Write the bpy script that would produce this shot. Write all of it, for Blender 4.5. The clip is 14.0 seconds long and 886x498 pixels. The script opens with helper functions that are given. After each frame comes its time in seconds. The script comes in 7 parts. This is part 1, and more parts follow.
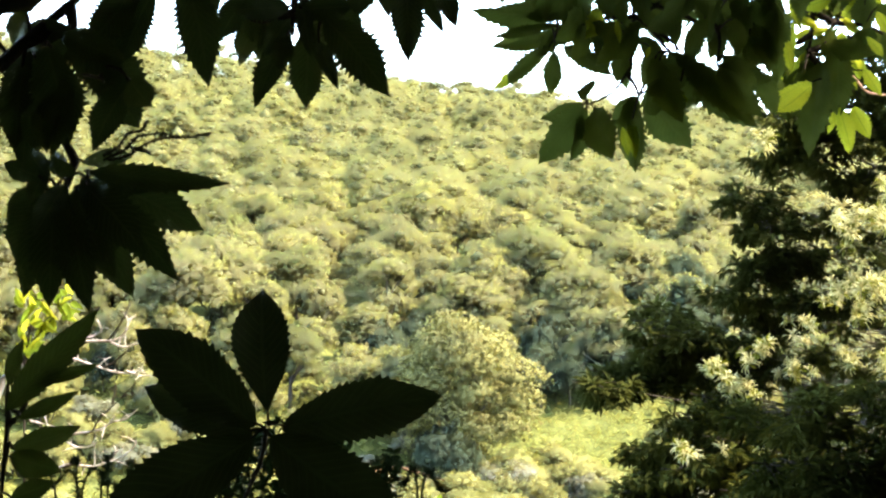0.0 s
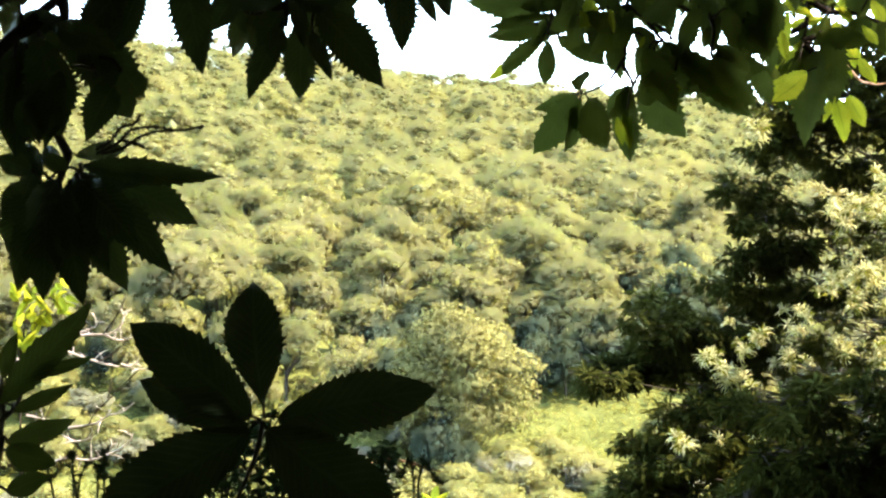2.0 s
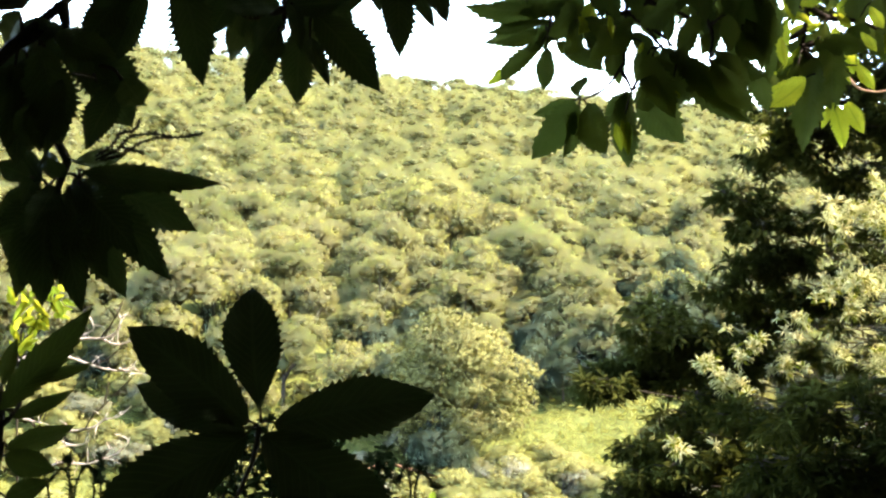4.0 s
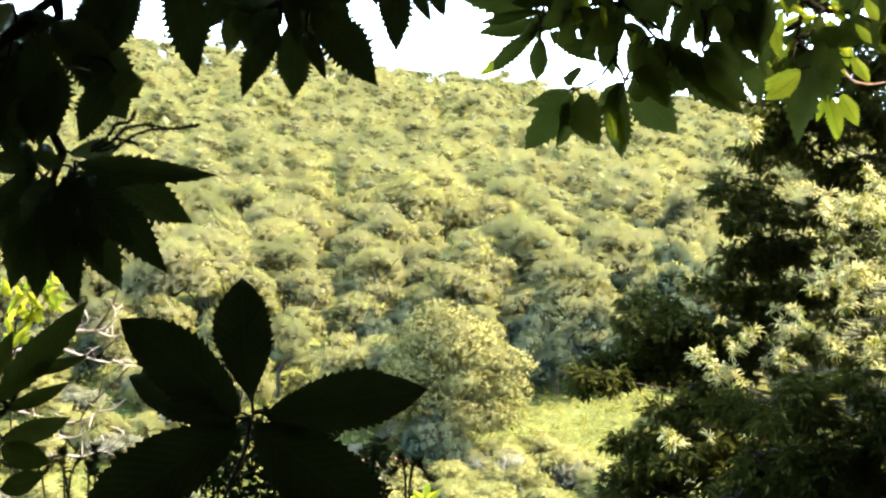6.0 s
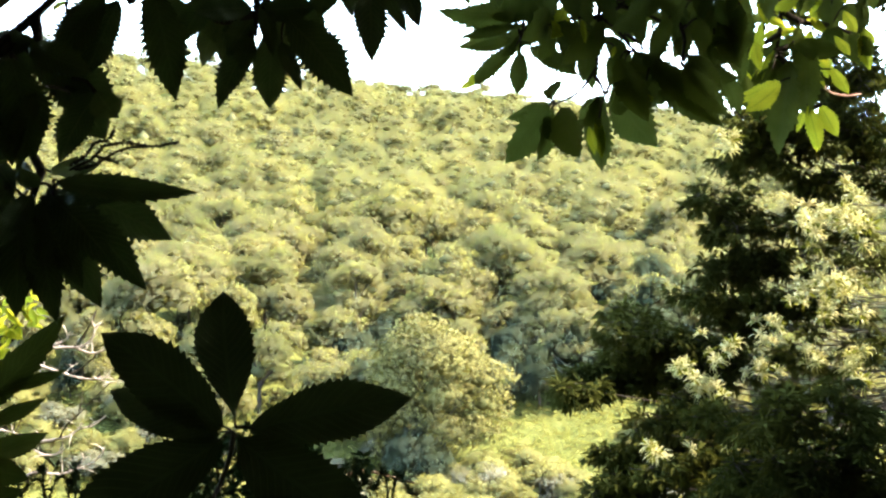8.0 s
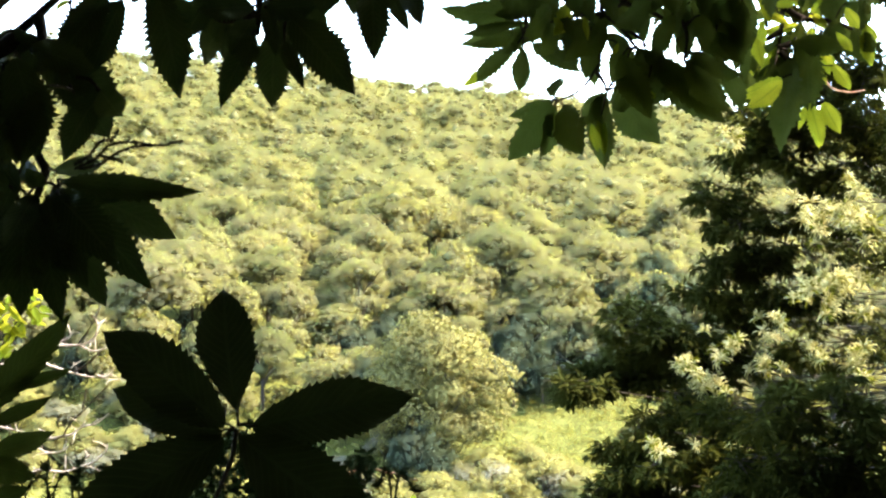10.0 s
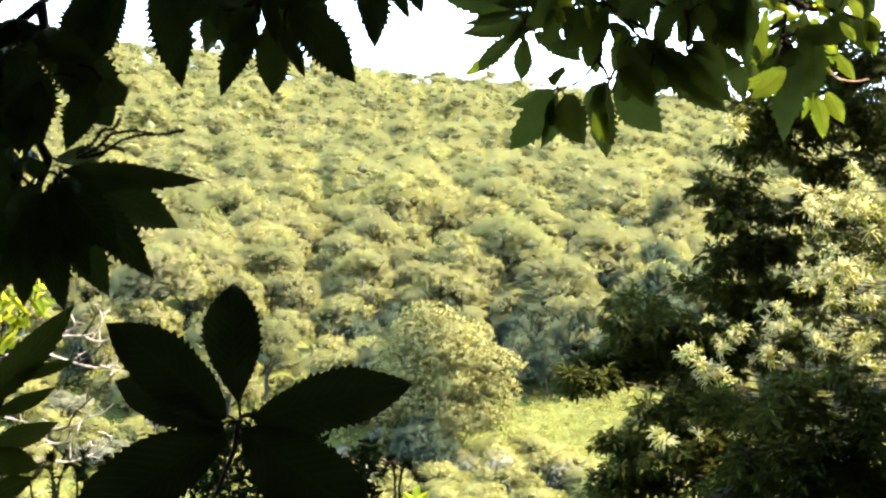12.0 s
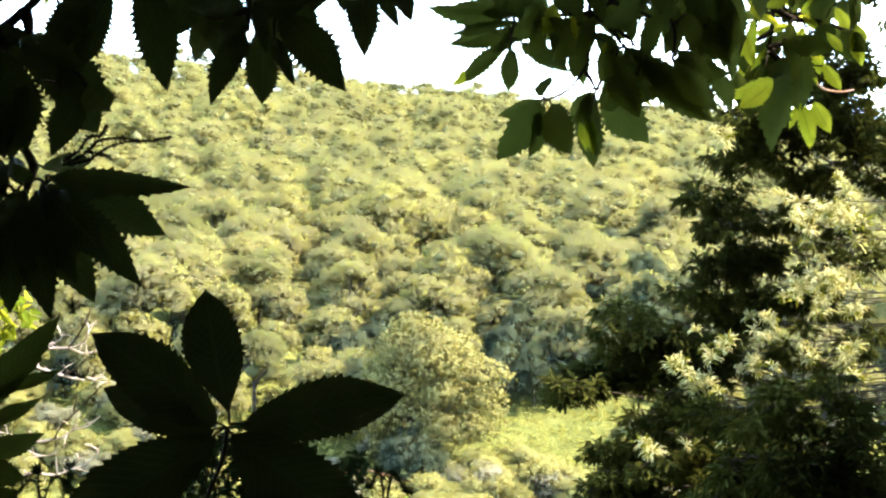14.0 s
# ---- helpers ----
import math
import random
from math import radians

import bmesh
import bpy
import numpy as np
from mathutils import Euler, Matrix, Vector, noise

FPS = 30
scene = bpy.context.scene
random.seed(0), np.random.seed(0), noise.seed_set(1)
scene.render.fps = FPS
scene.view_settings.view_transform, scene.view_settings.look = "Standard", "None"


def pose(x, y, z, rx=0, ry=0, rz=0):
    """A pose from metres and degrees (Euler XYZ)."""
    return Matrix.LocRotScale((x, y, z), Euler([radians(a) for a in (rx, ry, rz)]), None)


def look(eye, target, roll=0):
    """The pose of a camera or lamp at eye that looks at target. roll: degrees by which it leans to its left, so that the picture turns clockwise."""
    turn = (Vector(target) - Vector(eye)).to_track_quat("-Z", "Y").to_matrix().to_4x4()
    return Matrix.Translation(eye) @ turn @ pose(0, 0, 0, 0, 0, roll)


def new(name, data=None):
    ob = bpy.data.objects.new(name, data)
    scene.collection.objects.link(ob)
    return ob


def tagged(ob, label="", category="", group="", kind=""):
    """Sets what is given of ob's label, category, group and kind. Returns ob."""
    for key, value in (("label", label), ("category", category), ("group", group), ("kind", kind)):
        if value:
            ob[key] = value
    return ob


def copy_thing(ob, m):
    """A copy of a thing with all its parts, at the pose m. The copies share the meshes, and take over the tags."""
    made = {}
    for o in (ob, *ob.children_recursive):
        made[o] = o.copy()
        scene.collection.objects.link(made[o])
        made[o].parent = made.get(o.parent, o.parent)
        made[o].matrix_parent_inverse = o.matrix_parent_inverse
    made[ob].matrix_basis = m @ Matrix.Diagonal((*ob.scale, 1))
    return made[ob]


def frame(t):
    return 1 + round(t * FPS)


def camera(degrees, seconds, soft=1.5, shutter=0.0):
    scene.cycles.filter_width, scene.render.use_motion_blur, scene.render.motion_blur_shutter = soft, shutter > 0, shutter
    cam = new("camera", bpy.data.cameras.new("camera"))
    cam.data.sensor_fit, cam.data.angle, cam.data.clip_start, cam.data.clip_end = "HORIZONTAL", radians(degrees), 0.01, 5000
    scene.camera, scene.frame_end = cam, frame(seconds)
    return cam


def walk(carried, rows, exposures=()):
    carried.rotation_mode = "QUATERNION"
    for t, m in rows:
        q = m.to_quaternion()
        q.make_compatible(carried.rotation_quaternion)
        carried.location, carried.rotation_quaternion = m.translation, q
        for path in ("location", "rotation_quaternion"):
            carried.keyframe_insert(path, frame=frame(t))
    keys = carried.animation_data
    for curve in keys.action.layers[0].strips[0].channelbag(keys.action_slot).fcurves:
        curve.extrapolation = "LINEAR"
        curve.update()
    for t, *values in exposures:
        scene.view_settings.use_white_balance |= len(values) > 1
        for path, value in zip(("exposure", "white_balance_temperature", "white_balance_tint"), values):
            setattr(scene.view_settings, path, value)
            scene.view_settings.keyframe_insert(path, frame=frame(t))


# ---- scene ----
# The camera: at a standing viewer's eye height, turning a little.
cam = camera(40, 14.0, soft=2.3)
EXPOSURE = 4.56
walk(cam, [
    (0.0, pose(0, 0, 1.6, 90.425, -0.059, 0.815)),
    (0.5, pose(0, 0, 1.6, 90.652, -0.186, 0.684)),
    (1.0, pose(0, 0, 1.6, 90.854, 0.009, 0.361)),
    (1.5, pose(0, 0, 1.6, 90.517, -0.065, 0.293)),
    (2.0, pose(0, 0, 1.6, 90.033, 0.267, 0.591)),
    (2.2, pose(0, 0, 1.6, 89.928, 0.151, 0.760)),
    (4.5, pose(0, 0, 1.6, 90.405, -0.012, 0.278)),
    (5.0, pose(0, 0, 1.6, 90.466, 0.063, -0.001)),
    (5.5, pose(0, 0, 1.6, 90.122, 0.106, -0.052)),
    (6.0, pose(0, 0, 1.6, 89.918, 0.010, 0.240)),
    (6.5, pose(0, 0, 1.6, 90.000, 0.000, -0.000)),
    (7.0, pose(0, 0, 1.6, 90.255, 0.132, -0.286)),
    (7.5, pose(0, 0, 1.6, 90.464, 0.268, -0.586)),
    (8.0, pose(0, 0, 1.6, 90.547, 0.443, -0.663)),
    (10.5, pose(0, 0, 1.6, 90.307, 0.523, -0.526)),
    (11.0, pose(0, 0, 1.6, 89.978, 0.615, -0.643)),
    (11.5, pose(0, 0, 1.6, 90.038, 0.593, -0.564)),
    (12.0, pose(0, 0, 1.6, 89.965, 0.627, -0.360)),
    (12.5, pose(0, 0, 1.6, 90.233, 0.494, -0.399)),
    (13.0, pose(0, 0, 1.6, 90.481, 0.444, -0.833)),
    (13.5, pose(0, 0, 1.6, 90.597, 0.569, -1.009)),
    (14.0, pose(0, 0, 1.6, 90.466, 0.778, -0.944)),
], [(0.0, EXPOSURE), (14.0, EXPOSURE)])
# ---- light ----
SUN_AZIMUTH, SUN_HEIGHT = radians(92), radians(51)   # clockwise from +y
world = bpy.data.worlds.new("sky")
scene.world = world
world.use_nodes = True
sky = world.node_tree.nodes.new("ShaderNodeTexSky")
sky.sky_type, sky.sun_disc = "NISHITA", False
sky.sun_elevation, sky.sun_rotation = SUN_HEIGHT, SUN_AZIMUTH
sky.dust_density = 0.6
back = world.node_tree.nodes["Background"]
back.inputs["Strength"].default_value = 0.15
world.node_tree.links.new(sky.outputs["Color"], back.inputs["Color"])

sun_from = Vector((math.sin(SUN_AZIMUTH) * math.cos(SUN_HEIGHT), math.cos(SUN_AZIMUTH) * math.cos(SUN_HEIGHT), math.sin(SUN_HEIGHT)))
sun = new("sun", bpy.data.lights.new("sun", "SUN"))
sun.data.energy, sun.data.angle, sun.data.color = 1.65, radians(0.5), (1.0, 0.89, 0.76)
sun.matrix_world = look(sun_from * 50, (0, 0, 0))


# ---- materials ----
def material(name):
    m = bpy.data.materials.new(name)
    m.use_nodes = True
    t = m.node_tree
    t.nodes.clear()
    return m, t, t.nodes.new("ShaderNodeOutputMaterial")


def node(t, kind, **values):
    n = t.nodes.new("ShaderNode" + kind)
    for key, value in values.items():
        n.inputs[key.replace("_", " ")].default_value = value
    return n


def ramp(t, source, stops):
    r = t.nodes.new("ShaderNodeValToRGB")
    e = r.color_ramp.elements
    while len(e) < len(stops):
        e.new(0.5)
    for s, (p, c) in zip(e, stops):
        s.position, s.color = p, (*c, 1)
    t.links.new(source, r.inputs["Fac"])
    return r.outputs["Color"]


def mixed(t, a, b, factor, way="MIX"):
    m = t.nodes.new("ShaderNodeMix")
    m.data_type, m.blend_type = "RGBA", way
    for socket, value in ((m.inputs[0], factor), (m.inputs[6], a), (m.inputs[7], b)):
        if hasattr(value, "links"):
            t.links.new(value, socket)
        else:
            socket.default_value = value if isinstance(value, (int, float)) else (*value, 1)
    return m.outputs[2]


def foliage(name, dark, mid, light, patch=7.0, through_share=0.35, through_tint=(1.06, 1.08, 0.72), rough=0.6, gloss=0.1, by="", gaps=0.0, varied=False):
    """Leaves: tone by tree-sized patches and by each clump, with light that passes through."""
    m, t, out = material(name)
    where = node(t, "NewGeometry")
    big = node(t, "TexNoise", Scale=1.0 / patch, Detail=1.5)
    fine = node(t, "TexNoise", Scale=16.0 / patch, Detail=4.0, Roughness=0.7)
    for n in (big, fine):
        t.links.new(where.outputs["Position"], n.inputs["Vector"])
    who = node(t, "ObjectInfo")
    colour = ramp(t, big.outputs["Fac"], [(0.34, dark), (0.5, mid), (0.66, light)])
    each = ramp(t, where.outputs["Random Per Island"], [(0.0, (0.93, 0.94, 0.93)), (0.6, (1, 1, 1)), (1.0, (1.04, 1.04, 0.98))])
    colour = mixed(t, colour, each, 1.0, "MULTIPLY")
    chance = who.outputs["Random"]
    if by:
        tone = node(t, "Attribute")
        tone.attribute_name = by
        chance = tone.outputs["Fac"]
    tints = [(0.0, (0.8, 0.84, 0.78)), (0.45, (1, 1, 1)), (1.0, (1.06, 1.08, 1.0))]
    if varied:
        tints = [(0.0, (0.62, 0.68, 0.68)), (0.1, (0.74, 0.79, 0.77)), (0.2, (0.88, 0.92, 0.88)), (0.6, (1, 1, 1)), (0.85, (1.03, 1.06, 0.97)), (1.0, (1.1, 1.07, 0.94))]
    tree = ramp(t, chance, tints)
    colour = mixed(t, colour, tree, 1.0, "MULTIPLY")
    colour = mixed(t, colour, ramp(t, fine.outputs["Fac"], [(0.3, (0.88, 0.9, 0.88)), (0.7, (1.04, 1.04, 1.0))]), 1.0, "MULTIPLY")
    if gloss:
        p = node(t, "BsdfPrincipled", Roughness=rough)
        p.inputs["Specular IOR Level"].default_value = gloss
        t.links.new(colour, p.inputs["Base Color"])
    else:
        p = node(t, "BsdfDiffuse", Color=(0.1, 0.1, 0.1, 1))
        t.links.new(colour, p.inputs["Color"])
    bump = node(t, "Bump", Strength=0.2, Distance=patch * 0.05)
    t.links.new(fine.outputs["Fac"], bump.inputs["Height"])
    t.links.new(bump.outputs[0], p.inputs["Normal"])
    lit = node(t, "BsdfTranslucent")
    t.links.new(mixed(t, colour, through_tint, 1.0, "MULTIPLY"), lit.inputs["Color"])
    mix = node(t, "MixShader", Fac=through_share)
    t.links.new(p.outputs[0], mix.inputs[1])
    t.links.new(lit.outputs[0], mix.inputs[2])
    if gaps:
        # a clump of leaves lets part of the light pass between them
        clear, sieve = node(t, "BsdfTransparent"), node(t, "MixShader")
        holes = node(t, "TexNoise", Scale=24.0 / patch, Detail=2.0)
        t.links.new(where.outputs["Position"], holes.inputs["Vector"])
        t.links.new(ramp(t, holes.outputs["Fac"], [(0.36, (gaps * 0.4,) * 3), (0.64, (gaps,) * 3)]), sieve.inputs[0])
        t.links.new(mix.outputs[0], sieve.inputs[1])
        t.links.new(clear.outputs[0], sieve.inputs[2])
        mix = sieve
    t.links.new(mix.outputs[0], out.inputs["Surface"])
    return m


def surface(name, stops, scale, rough=0.85, relief=0.3, gloss=0.2, stretch=(1, 1, 1)):
    """A rough surface: two scales of noise over the tones, with relief."""
    m, t, out = material(name)
    place = node(t, "TexCoord")
    turn = node(t, "Mapping", Scale=stretch)
    t.links.new(place.outputs["Object"], turn.inputs["Vector"])
    a = node(t, "TexNoise", Scale=scale, Detail=5.0, Roughness=0.65)
    b = node(t, "TexNoise", Scale=scale * 7, Detail=4.0)
    for n in (a, b):
        t.links.new(turn.outputs[0], n.inputs["Vector"])
    colour = ramp(t, a.outputs["Fac"], stops)
    colour = mixed(t, colour, ramp(t, b.outputs["Fac"], [(0.3, (0.7, 0.7, 0.7)), (0.7, (1.25, 1.25, 1.25))]), 1.0, "MULTIPLY")
    p = node(t, "BsdfPrincipled", Roughness=rough)
    p.inputs["Specular IOR Level"].default_value = gloss
    t.links.new(colour, p.inputs["Base Color"])
    bump = node(t, "Bump", Strength=relief, Distance=0.02)
    t.links.new(b.outputs["Fac"], bump.inputs["Height"])
    t.links.new(bump.outputs[0], p.inputs["Normal"])
    t.links.new(p.outputs[0], out.inputs["Surface"])
    return m


def leaf_material(name, dark, light, through_colour, share, gloss=0.35):
    """One broad leaf: midrib, side veins, blotches, and light that passes through the blade."""
    m, t, out = material(name)
    uv = node(t, "UVMap")
    uv.uv_map = "leaf"
    part_of = node(t, "SeparateXYZ")
    t.links.new(uv.outputs[0], part_of.inputs[0])
    across = t.nodes.new("ShaderNodeMath")
    across.operation = "ABSOLUTE"
    t.links.new(part_of.outputs["Y"], across.inputs[0])
    rib = ramp(t, across.outputs[0], [(0.0, (1, 1, 1)), (0.05, (1, 1, 1)), (0.09, (0, 0, 0))])
    slant = t.nodes.new("ShaderNodeMath")
    slant.operation = "MULTIPLY_ADD"
    slant.inputs[1].default_value = -0.22
    t.links.new(across.outputs[0], slant.inputs[0])
    t.links.new(part_of.outputs["X"], slant.inputs[2])
    wave = t.nodes.new("ShaderNodeMath")
    wave.operation = "PINGPONG"
    wave.inputs[1].default_value = 0.035
    t.links.new(slant.outputs[0], wave.inputs[0])
    vein = ramp(t, wave.outputs[0], [(0.0, (1, 1, 1)), (0.004, (0.8, 0.8, 0.8)), (0.011, (0, 0, 0))])
    where, who = node(t, "NewGeometry"), node(t, "ObjectInfo")
    blotch = node(t, "TexNoise", Scale=28.0, Detail=4.0)
    t.links.new(where.outputs["Position"], blotch.inputs["Vector"])
    colour = ramp(t, blotch.outputs["Fac"], [(0.3, dark), (0.7, light)])
    colour = mixed(t, colour, ramp(t, who.outputs["Random"], [(0, (0.75, 0.8, 0.8)), (1, (1.25, 1.2, 1.0))]), 1.0, "MULTIPLY")
    veins = mixed(t, rib, vein, 1.0, "LIGHTEN")
    top = mixed(t, colour, tuple(c * 1.8 for c in light), mixed(t, (0, 0, 0), veins, 0.3))
    below = mixed(t, through_colour, tuple(c * 0.45 for c in through_colour), mixed(t, (0, 0, 0), veins, 0.8))
    below = mixed(t, below, ramp(t, blotch.outputs["Fac"], [(0.3, (0.75, 0.8, 0.7)), (0.7, (1.1, 1.1, 1.0))]), 1.0, "MULTIPLY")
    if gloss:
        p = node(t, "BsdfPrincipled", Roughness=0.55)
        p.inputs["Specular IOR Level"].default_value = gloss
        t.links.new(top, p.inputs["Base Color"])
    else:
        p = node(t, "BsdfDiffuse", Roughness=0.3)
        t.links.new(top, p.inputs["Color"])
    bump = node(t, "Bump", Strength=0.2, Distance=0.001)
    t.links.new(veins, bump.inputs["Height"])
    t.links.new(bump.outputs[0], p.inputs["Normal"])
    lit = node(t, "BsdfTranslucent")
    t.links.new(below, lit.inputs["Color"])
    mix = node(t, "MixShader", Fac=share)
    t.links.new(p.outputs[0], mix.inputs[1])
    t.links.new(lit.outputs[0], mix.inputs[2])
    t.links.new(mix.outputs[0], out.inputs["Surface"])
    return m


WOOD_TONES = (0.136, 0.12, 0.056), (0.145, 0.127, 0.056), (0.153, 0.134, 0.056)
SHRUB_TONES = (0.123, 0.113, 0.04), (0.153, 0.136, 0.046), (0.177, 0.156, 0.052)
WOODS = foliage("woodland_foliage", *WOOD_TONES, varied=True, gaps=0.58, through_share=0.6, through_tint=(0.97, 1.04, 0.62), gloss=0.0), foliage("woodland_inner_foliage", *WOOD_TONES, varied=True, through_share=0.3, gloss=0.0)
FAR_WOODS = foliage("far_woodland_foliage", *WOOD_TONES, varied=True, gaps=0.76, through_share=0.6, through_tint=(0.97, 1.04, 0.62), gloss=0.0, by="tree"), foliage("far_woodland_inner_foliage", *WOOD_TONES, varied=True, through_share=0.3, gloss=0.0, by="tree")
LARGE_TONES = (0.1, 0.086, 0.034), (0.115, 0.098, 0.036), (0.129, 0.109, 0.038)
LARGE = foliage("large_tree_foliage", *LARGE_TONES, gaps=0.3, through_share=0.3, through_tint=(0.97, 1.04, 0.62), gloss=0.0, patch=3.0), foliage("large_tree_inner_foliage", *LARGE_TONES, through_share=0.1, gloss=0.0, patch=3.0)
SHRUB = foliage("shrub_foliage", *SHRUB_TONES, gloss=0.0, patch=2.5, gaps=0.6, through_share=0.45), foliage("shrub_inner_foliage", *SHRUB_TONES, gloss=0.0, patch=2.5, through_share=0.1)
BRACKEN = foliage("bracken_fronds", (0.115, 0.111, 0.026), (0.136, 0.127, 0.03), (0.154, 0.141, 0.035), patch=3.0, gloss=0.0, gaps=0.6, through_share=0.45)
DRY_TONES = (0.12, 0.11, 0.068), (0.15, 0.135, 0.085), (0.175, 0.158, 0.1)
DRY = foliage("dry_shrub_foliage", *DRY_TONES, gloss=0.0, patch=2.0, gaps=0.6, through_share=0.45), foliage("dry_shrub_inner_foliage", *DRY_TONES, gloss=0.0, patch=2.0)
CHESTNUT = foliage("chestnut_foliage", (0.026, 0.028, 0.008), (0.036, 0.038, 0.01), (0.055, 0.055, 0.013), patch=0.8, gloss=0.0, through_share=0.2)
CATKIN = foliage("catkin_cream", (0.5, 0.44, 0.21), (0.6, 0.54, 0.27), (0.68, 0.62, 0.34), patch=0.3, through_tint=(1, 1, 0.7), gloss=0.0)
# lighter copy of the chestnut leaf colour, with the sunlight put into it
TUFT = foliage("sunlit_chestnut_foliage", (0.105, 0.11, 0.014), (0.145, 0.145, 0.02), (0.19, 0.18, 0.03), patch=0.3, gloss=0.0)
GORSE = foliage("gorse_spines", (0.018, 0.026, 0.011), (0.026, 0.038, 0.015), (0.045, 0.06, 0.024), patch=0.2, through_share=0.1, gloss=0.0)
BARK = surface("bark", [(0.3, (0.02, 0.016, 0.012)), (0.7, (0.055, 0.044, 0.032))], 9.0, stretch=(1, 1, 0.25), gloss=0.05)
TWIG = surface("twig_bark", [(0.3, (0.022, 0.016, 0.012)), (0.7, (0.05, 0.037, 0.027))], 60.0, gloss=0.04)
DEAD = surface("bleached_dead_wood", [(0.3, (0.28, 0.22, 0.19)), (0.7, (0.5, 0.44, 0.39))], 40.0)
RUST = surface("reddish_twig", [(0.3, (0.34, 0.17, 0.09)), (0.7, (0.5, 0.3, 0.18))], 60.0)
# very dark leaf tones: the shade between crowns put into colour
SHADE_GAP_TONES = (0.03, 0.036, 0.021), (0.038, 0.045, 0.026), (0.047, 0.054, 0.031)
SHADE_GAP = foliage("shade_gap_foliage", *SHADE_GAP_TONES, gloss=0.0, gaps=0.5), foliage("shade_gap_inner_foliage", *SHADE_GAP_TONES, gloss=0.0, through_share=0.1)
EARTH = surface("bracken_and_grass", [(0.25, (0.05, 0.054, 0.016)), (0.5, (0.08, 0.082, 0.022)), (0.75, (0.1, 0.1, 0.028))], 0.9, relief=0.6, gloss=0.0)
BLADE = leaf_material("chestnut_leaf", (0.052, 0.066, 0.022), (0.08, 0.096, 0.03), (0.16, 0.2, 0.035), 0.2, gloss=0.0)
# copy of the leaf with sun-through yellow put into its colour
BLADE_LIT = leaf_material("chestnut_leaf_lit_through", (0.055, 0.09, 0.012), (0.085, 0.13, 0.018), (0.62, 0.6, 0.04), 0.5, gloss=0.0)
# nearly opaque copy: the dark look of shaded leaves put into the material
BLADE_SHADE = leaf_material("chestnut_leaf_in_shade", (0.052, 0.062, 0.03), (0.076, 0.088, 0.042), (0.06, 0.075, 0.015), 0.06, gloss=0.05)
BLADE_GREEN = leaf_material("shaded_chestnut_leaf", (0.05, 0.058, 0.016), (0.072, 0.08, 0.021), (0.08, 0.095, 0.016), 0.12, gloss=0.0)
BLADE_SHOOT = leaf_material("chestnut_shoot_leaf", (0.034, 0.04, 0.018), (0.05, 0.058, 0.026), (0.05, 0.055, 0.015), 0.04, gloss=0.05)


# ---- tools for meshes ----
def mesh_of(name, verts, faces, mat, smooth=False, normals=None, inner=None):
    me = bpy.data.meshes.new(name)
    verts, faces = np.asarray(verts, np.float32), np.asarray(faces, np.int32)
    k = faces.shape[1]
    me.vertices.add(len(verts))
    me.vertices.foreach_set("co", verts.ravel())
    me.loops.add(faces.size)
    me.loops.foreach_set("vertex_index", faces.ravel())
    me.polygons.add(len(faces))
    me.polygons.foreach_set("loop_start", np.arange(0, faces.size, k, dtype=np.int32))
    me.polygons.foreach_set("use_smooth", np.full(len(faces), smooth or normals is not None))
    me.update(calc_edges=True)
    me.validate()
    if normals is not None:
        me.normals_split_custom_set_from_vertices(np.asarray(normals, np.float32).tolist())
    for one in mat if isinstance(mat, tuple) else (mat,):
        me.materials.append(one)
    if inner is not None:
        slots = np.zeros(len(faces), np.int32)
        slots[inner] = 1
        me.polygons.foreach_set("material_index", slots)
    return me


def part(name, data, parent, label=""):
    ob = new(name, data)
    ob.parent = parent
    return tagged(ob, label)


def thing(name, m, label, category, group="", kind=""):
    ob = new(name)
    ob.matrix_basis = m
    return tagged(ob, label, category, group, kind)


def limb(points, radii, sides=7):
    """A tapered branch through points; verts and quads."""
    points = [Vector(p) for p in points]
    verts, faces = [], []
    for i, p in enumerate(points):
        way = (points[min(i + 1, len(points) - 1)] - points[max(i - 1, 0)]).normalized()
        side = way.orthogonal().normalized()
        other = way.cross(side)
        for k in range(sides):
            a = 2 * math.pi * k / sides
            verts.append(p + (side * math.cos(a) + other * math.sin(a)) * radii[i])
    for i in range(len(points) - 1):
        for k in range(sides):
            a, b = i * sides + k, i * sides + (k + 1) % sides
            faces.append((a, b, b + sides, a + sides))
    return verts, faces


def joined(pieces):
    """One mesh's verts and faces (and normals, where the pieces have them) out of many."""
    verts, faces, more, n = [], [], [], 0
    for v, f, *rest in pieces:
        verts.append(np.asarray(v, np.float32))
        faces.append(np.asarray(f, np.int32) + n)
        more += rest
        n += len(v)
    together = (np.concatenate(verts), np.concatenate(faces))
    return together + (np.concatenate(more),) if more else together


def curved(points, steps=4):
    """Catmull-Rom through points."""
    p = [Vector(q) for q in points]
    p = [p[0] * 2 - p[1]] + p + [p[-1] * 2 - p[-2]]
    out = []
    for i in range(1, len(p) - 2):
        for k in range(steps):
            t = k / steps
            a, b, c, d = p[i - 1:i + 3]
            out.append(0.5 * ((2 * b) + (c - a) * t + (2 * a - 5 * b + 4 * c - d) * t * t + (3 * b - a - 3 * c + d) * t ** 3))
    return out + [p[-2]]


def unit(v):
    return v / np.maximum(np.linalg.norm(v, axis=-1, keepdims=True), 1e-6)


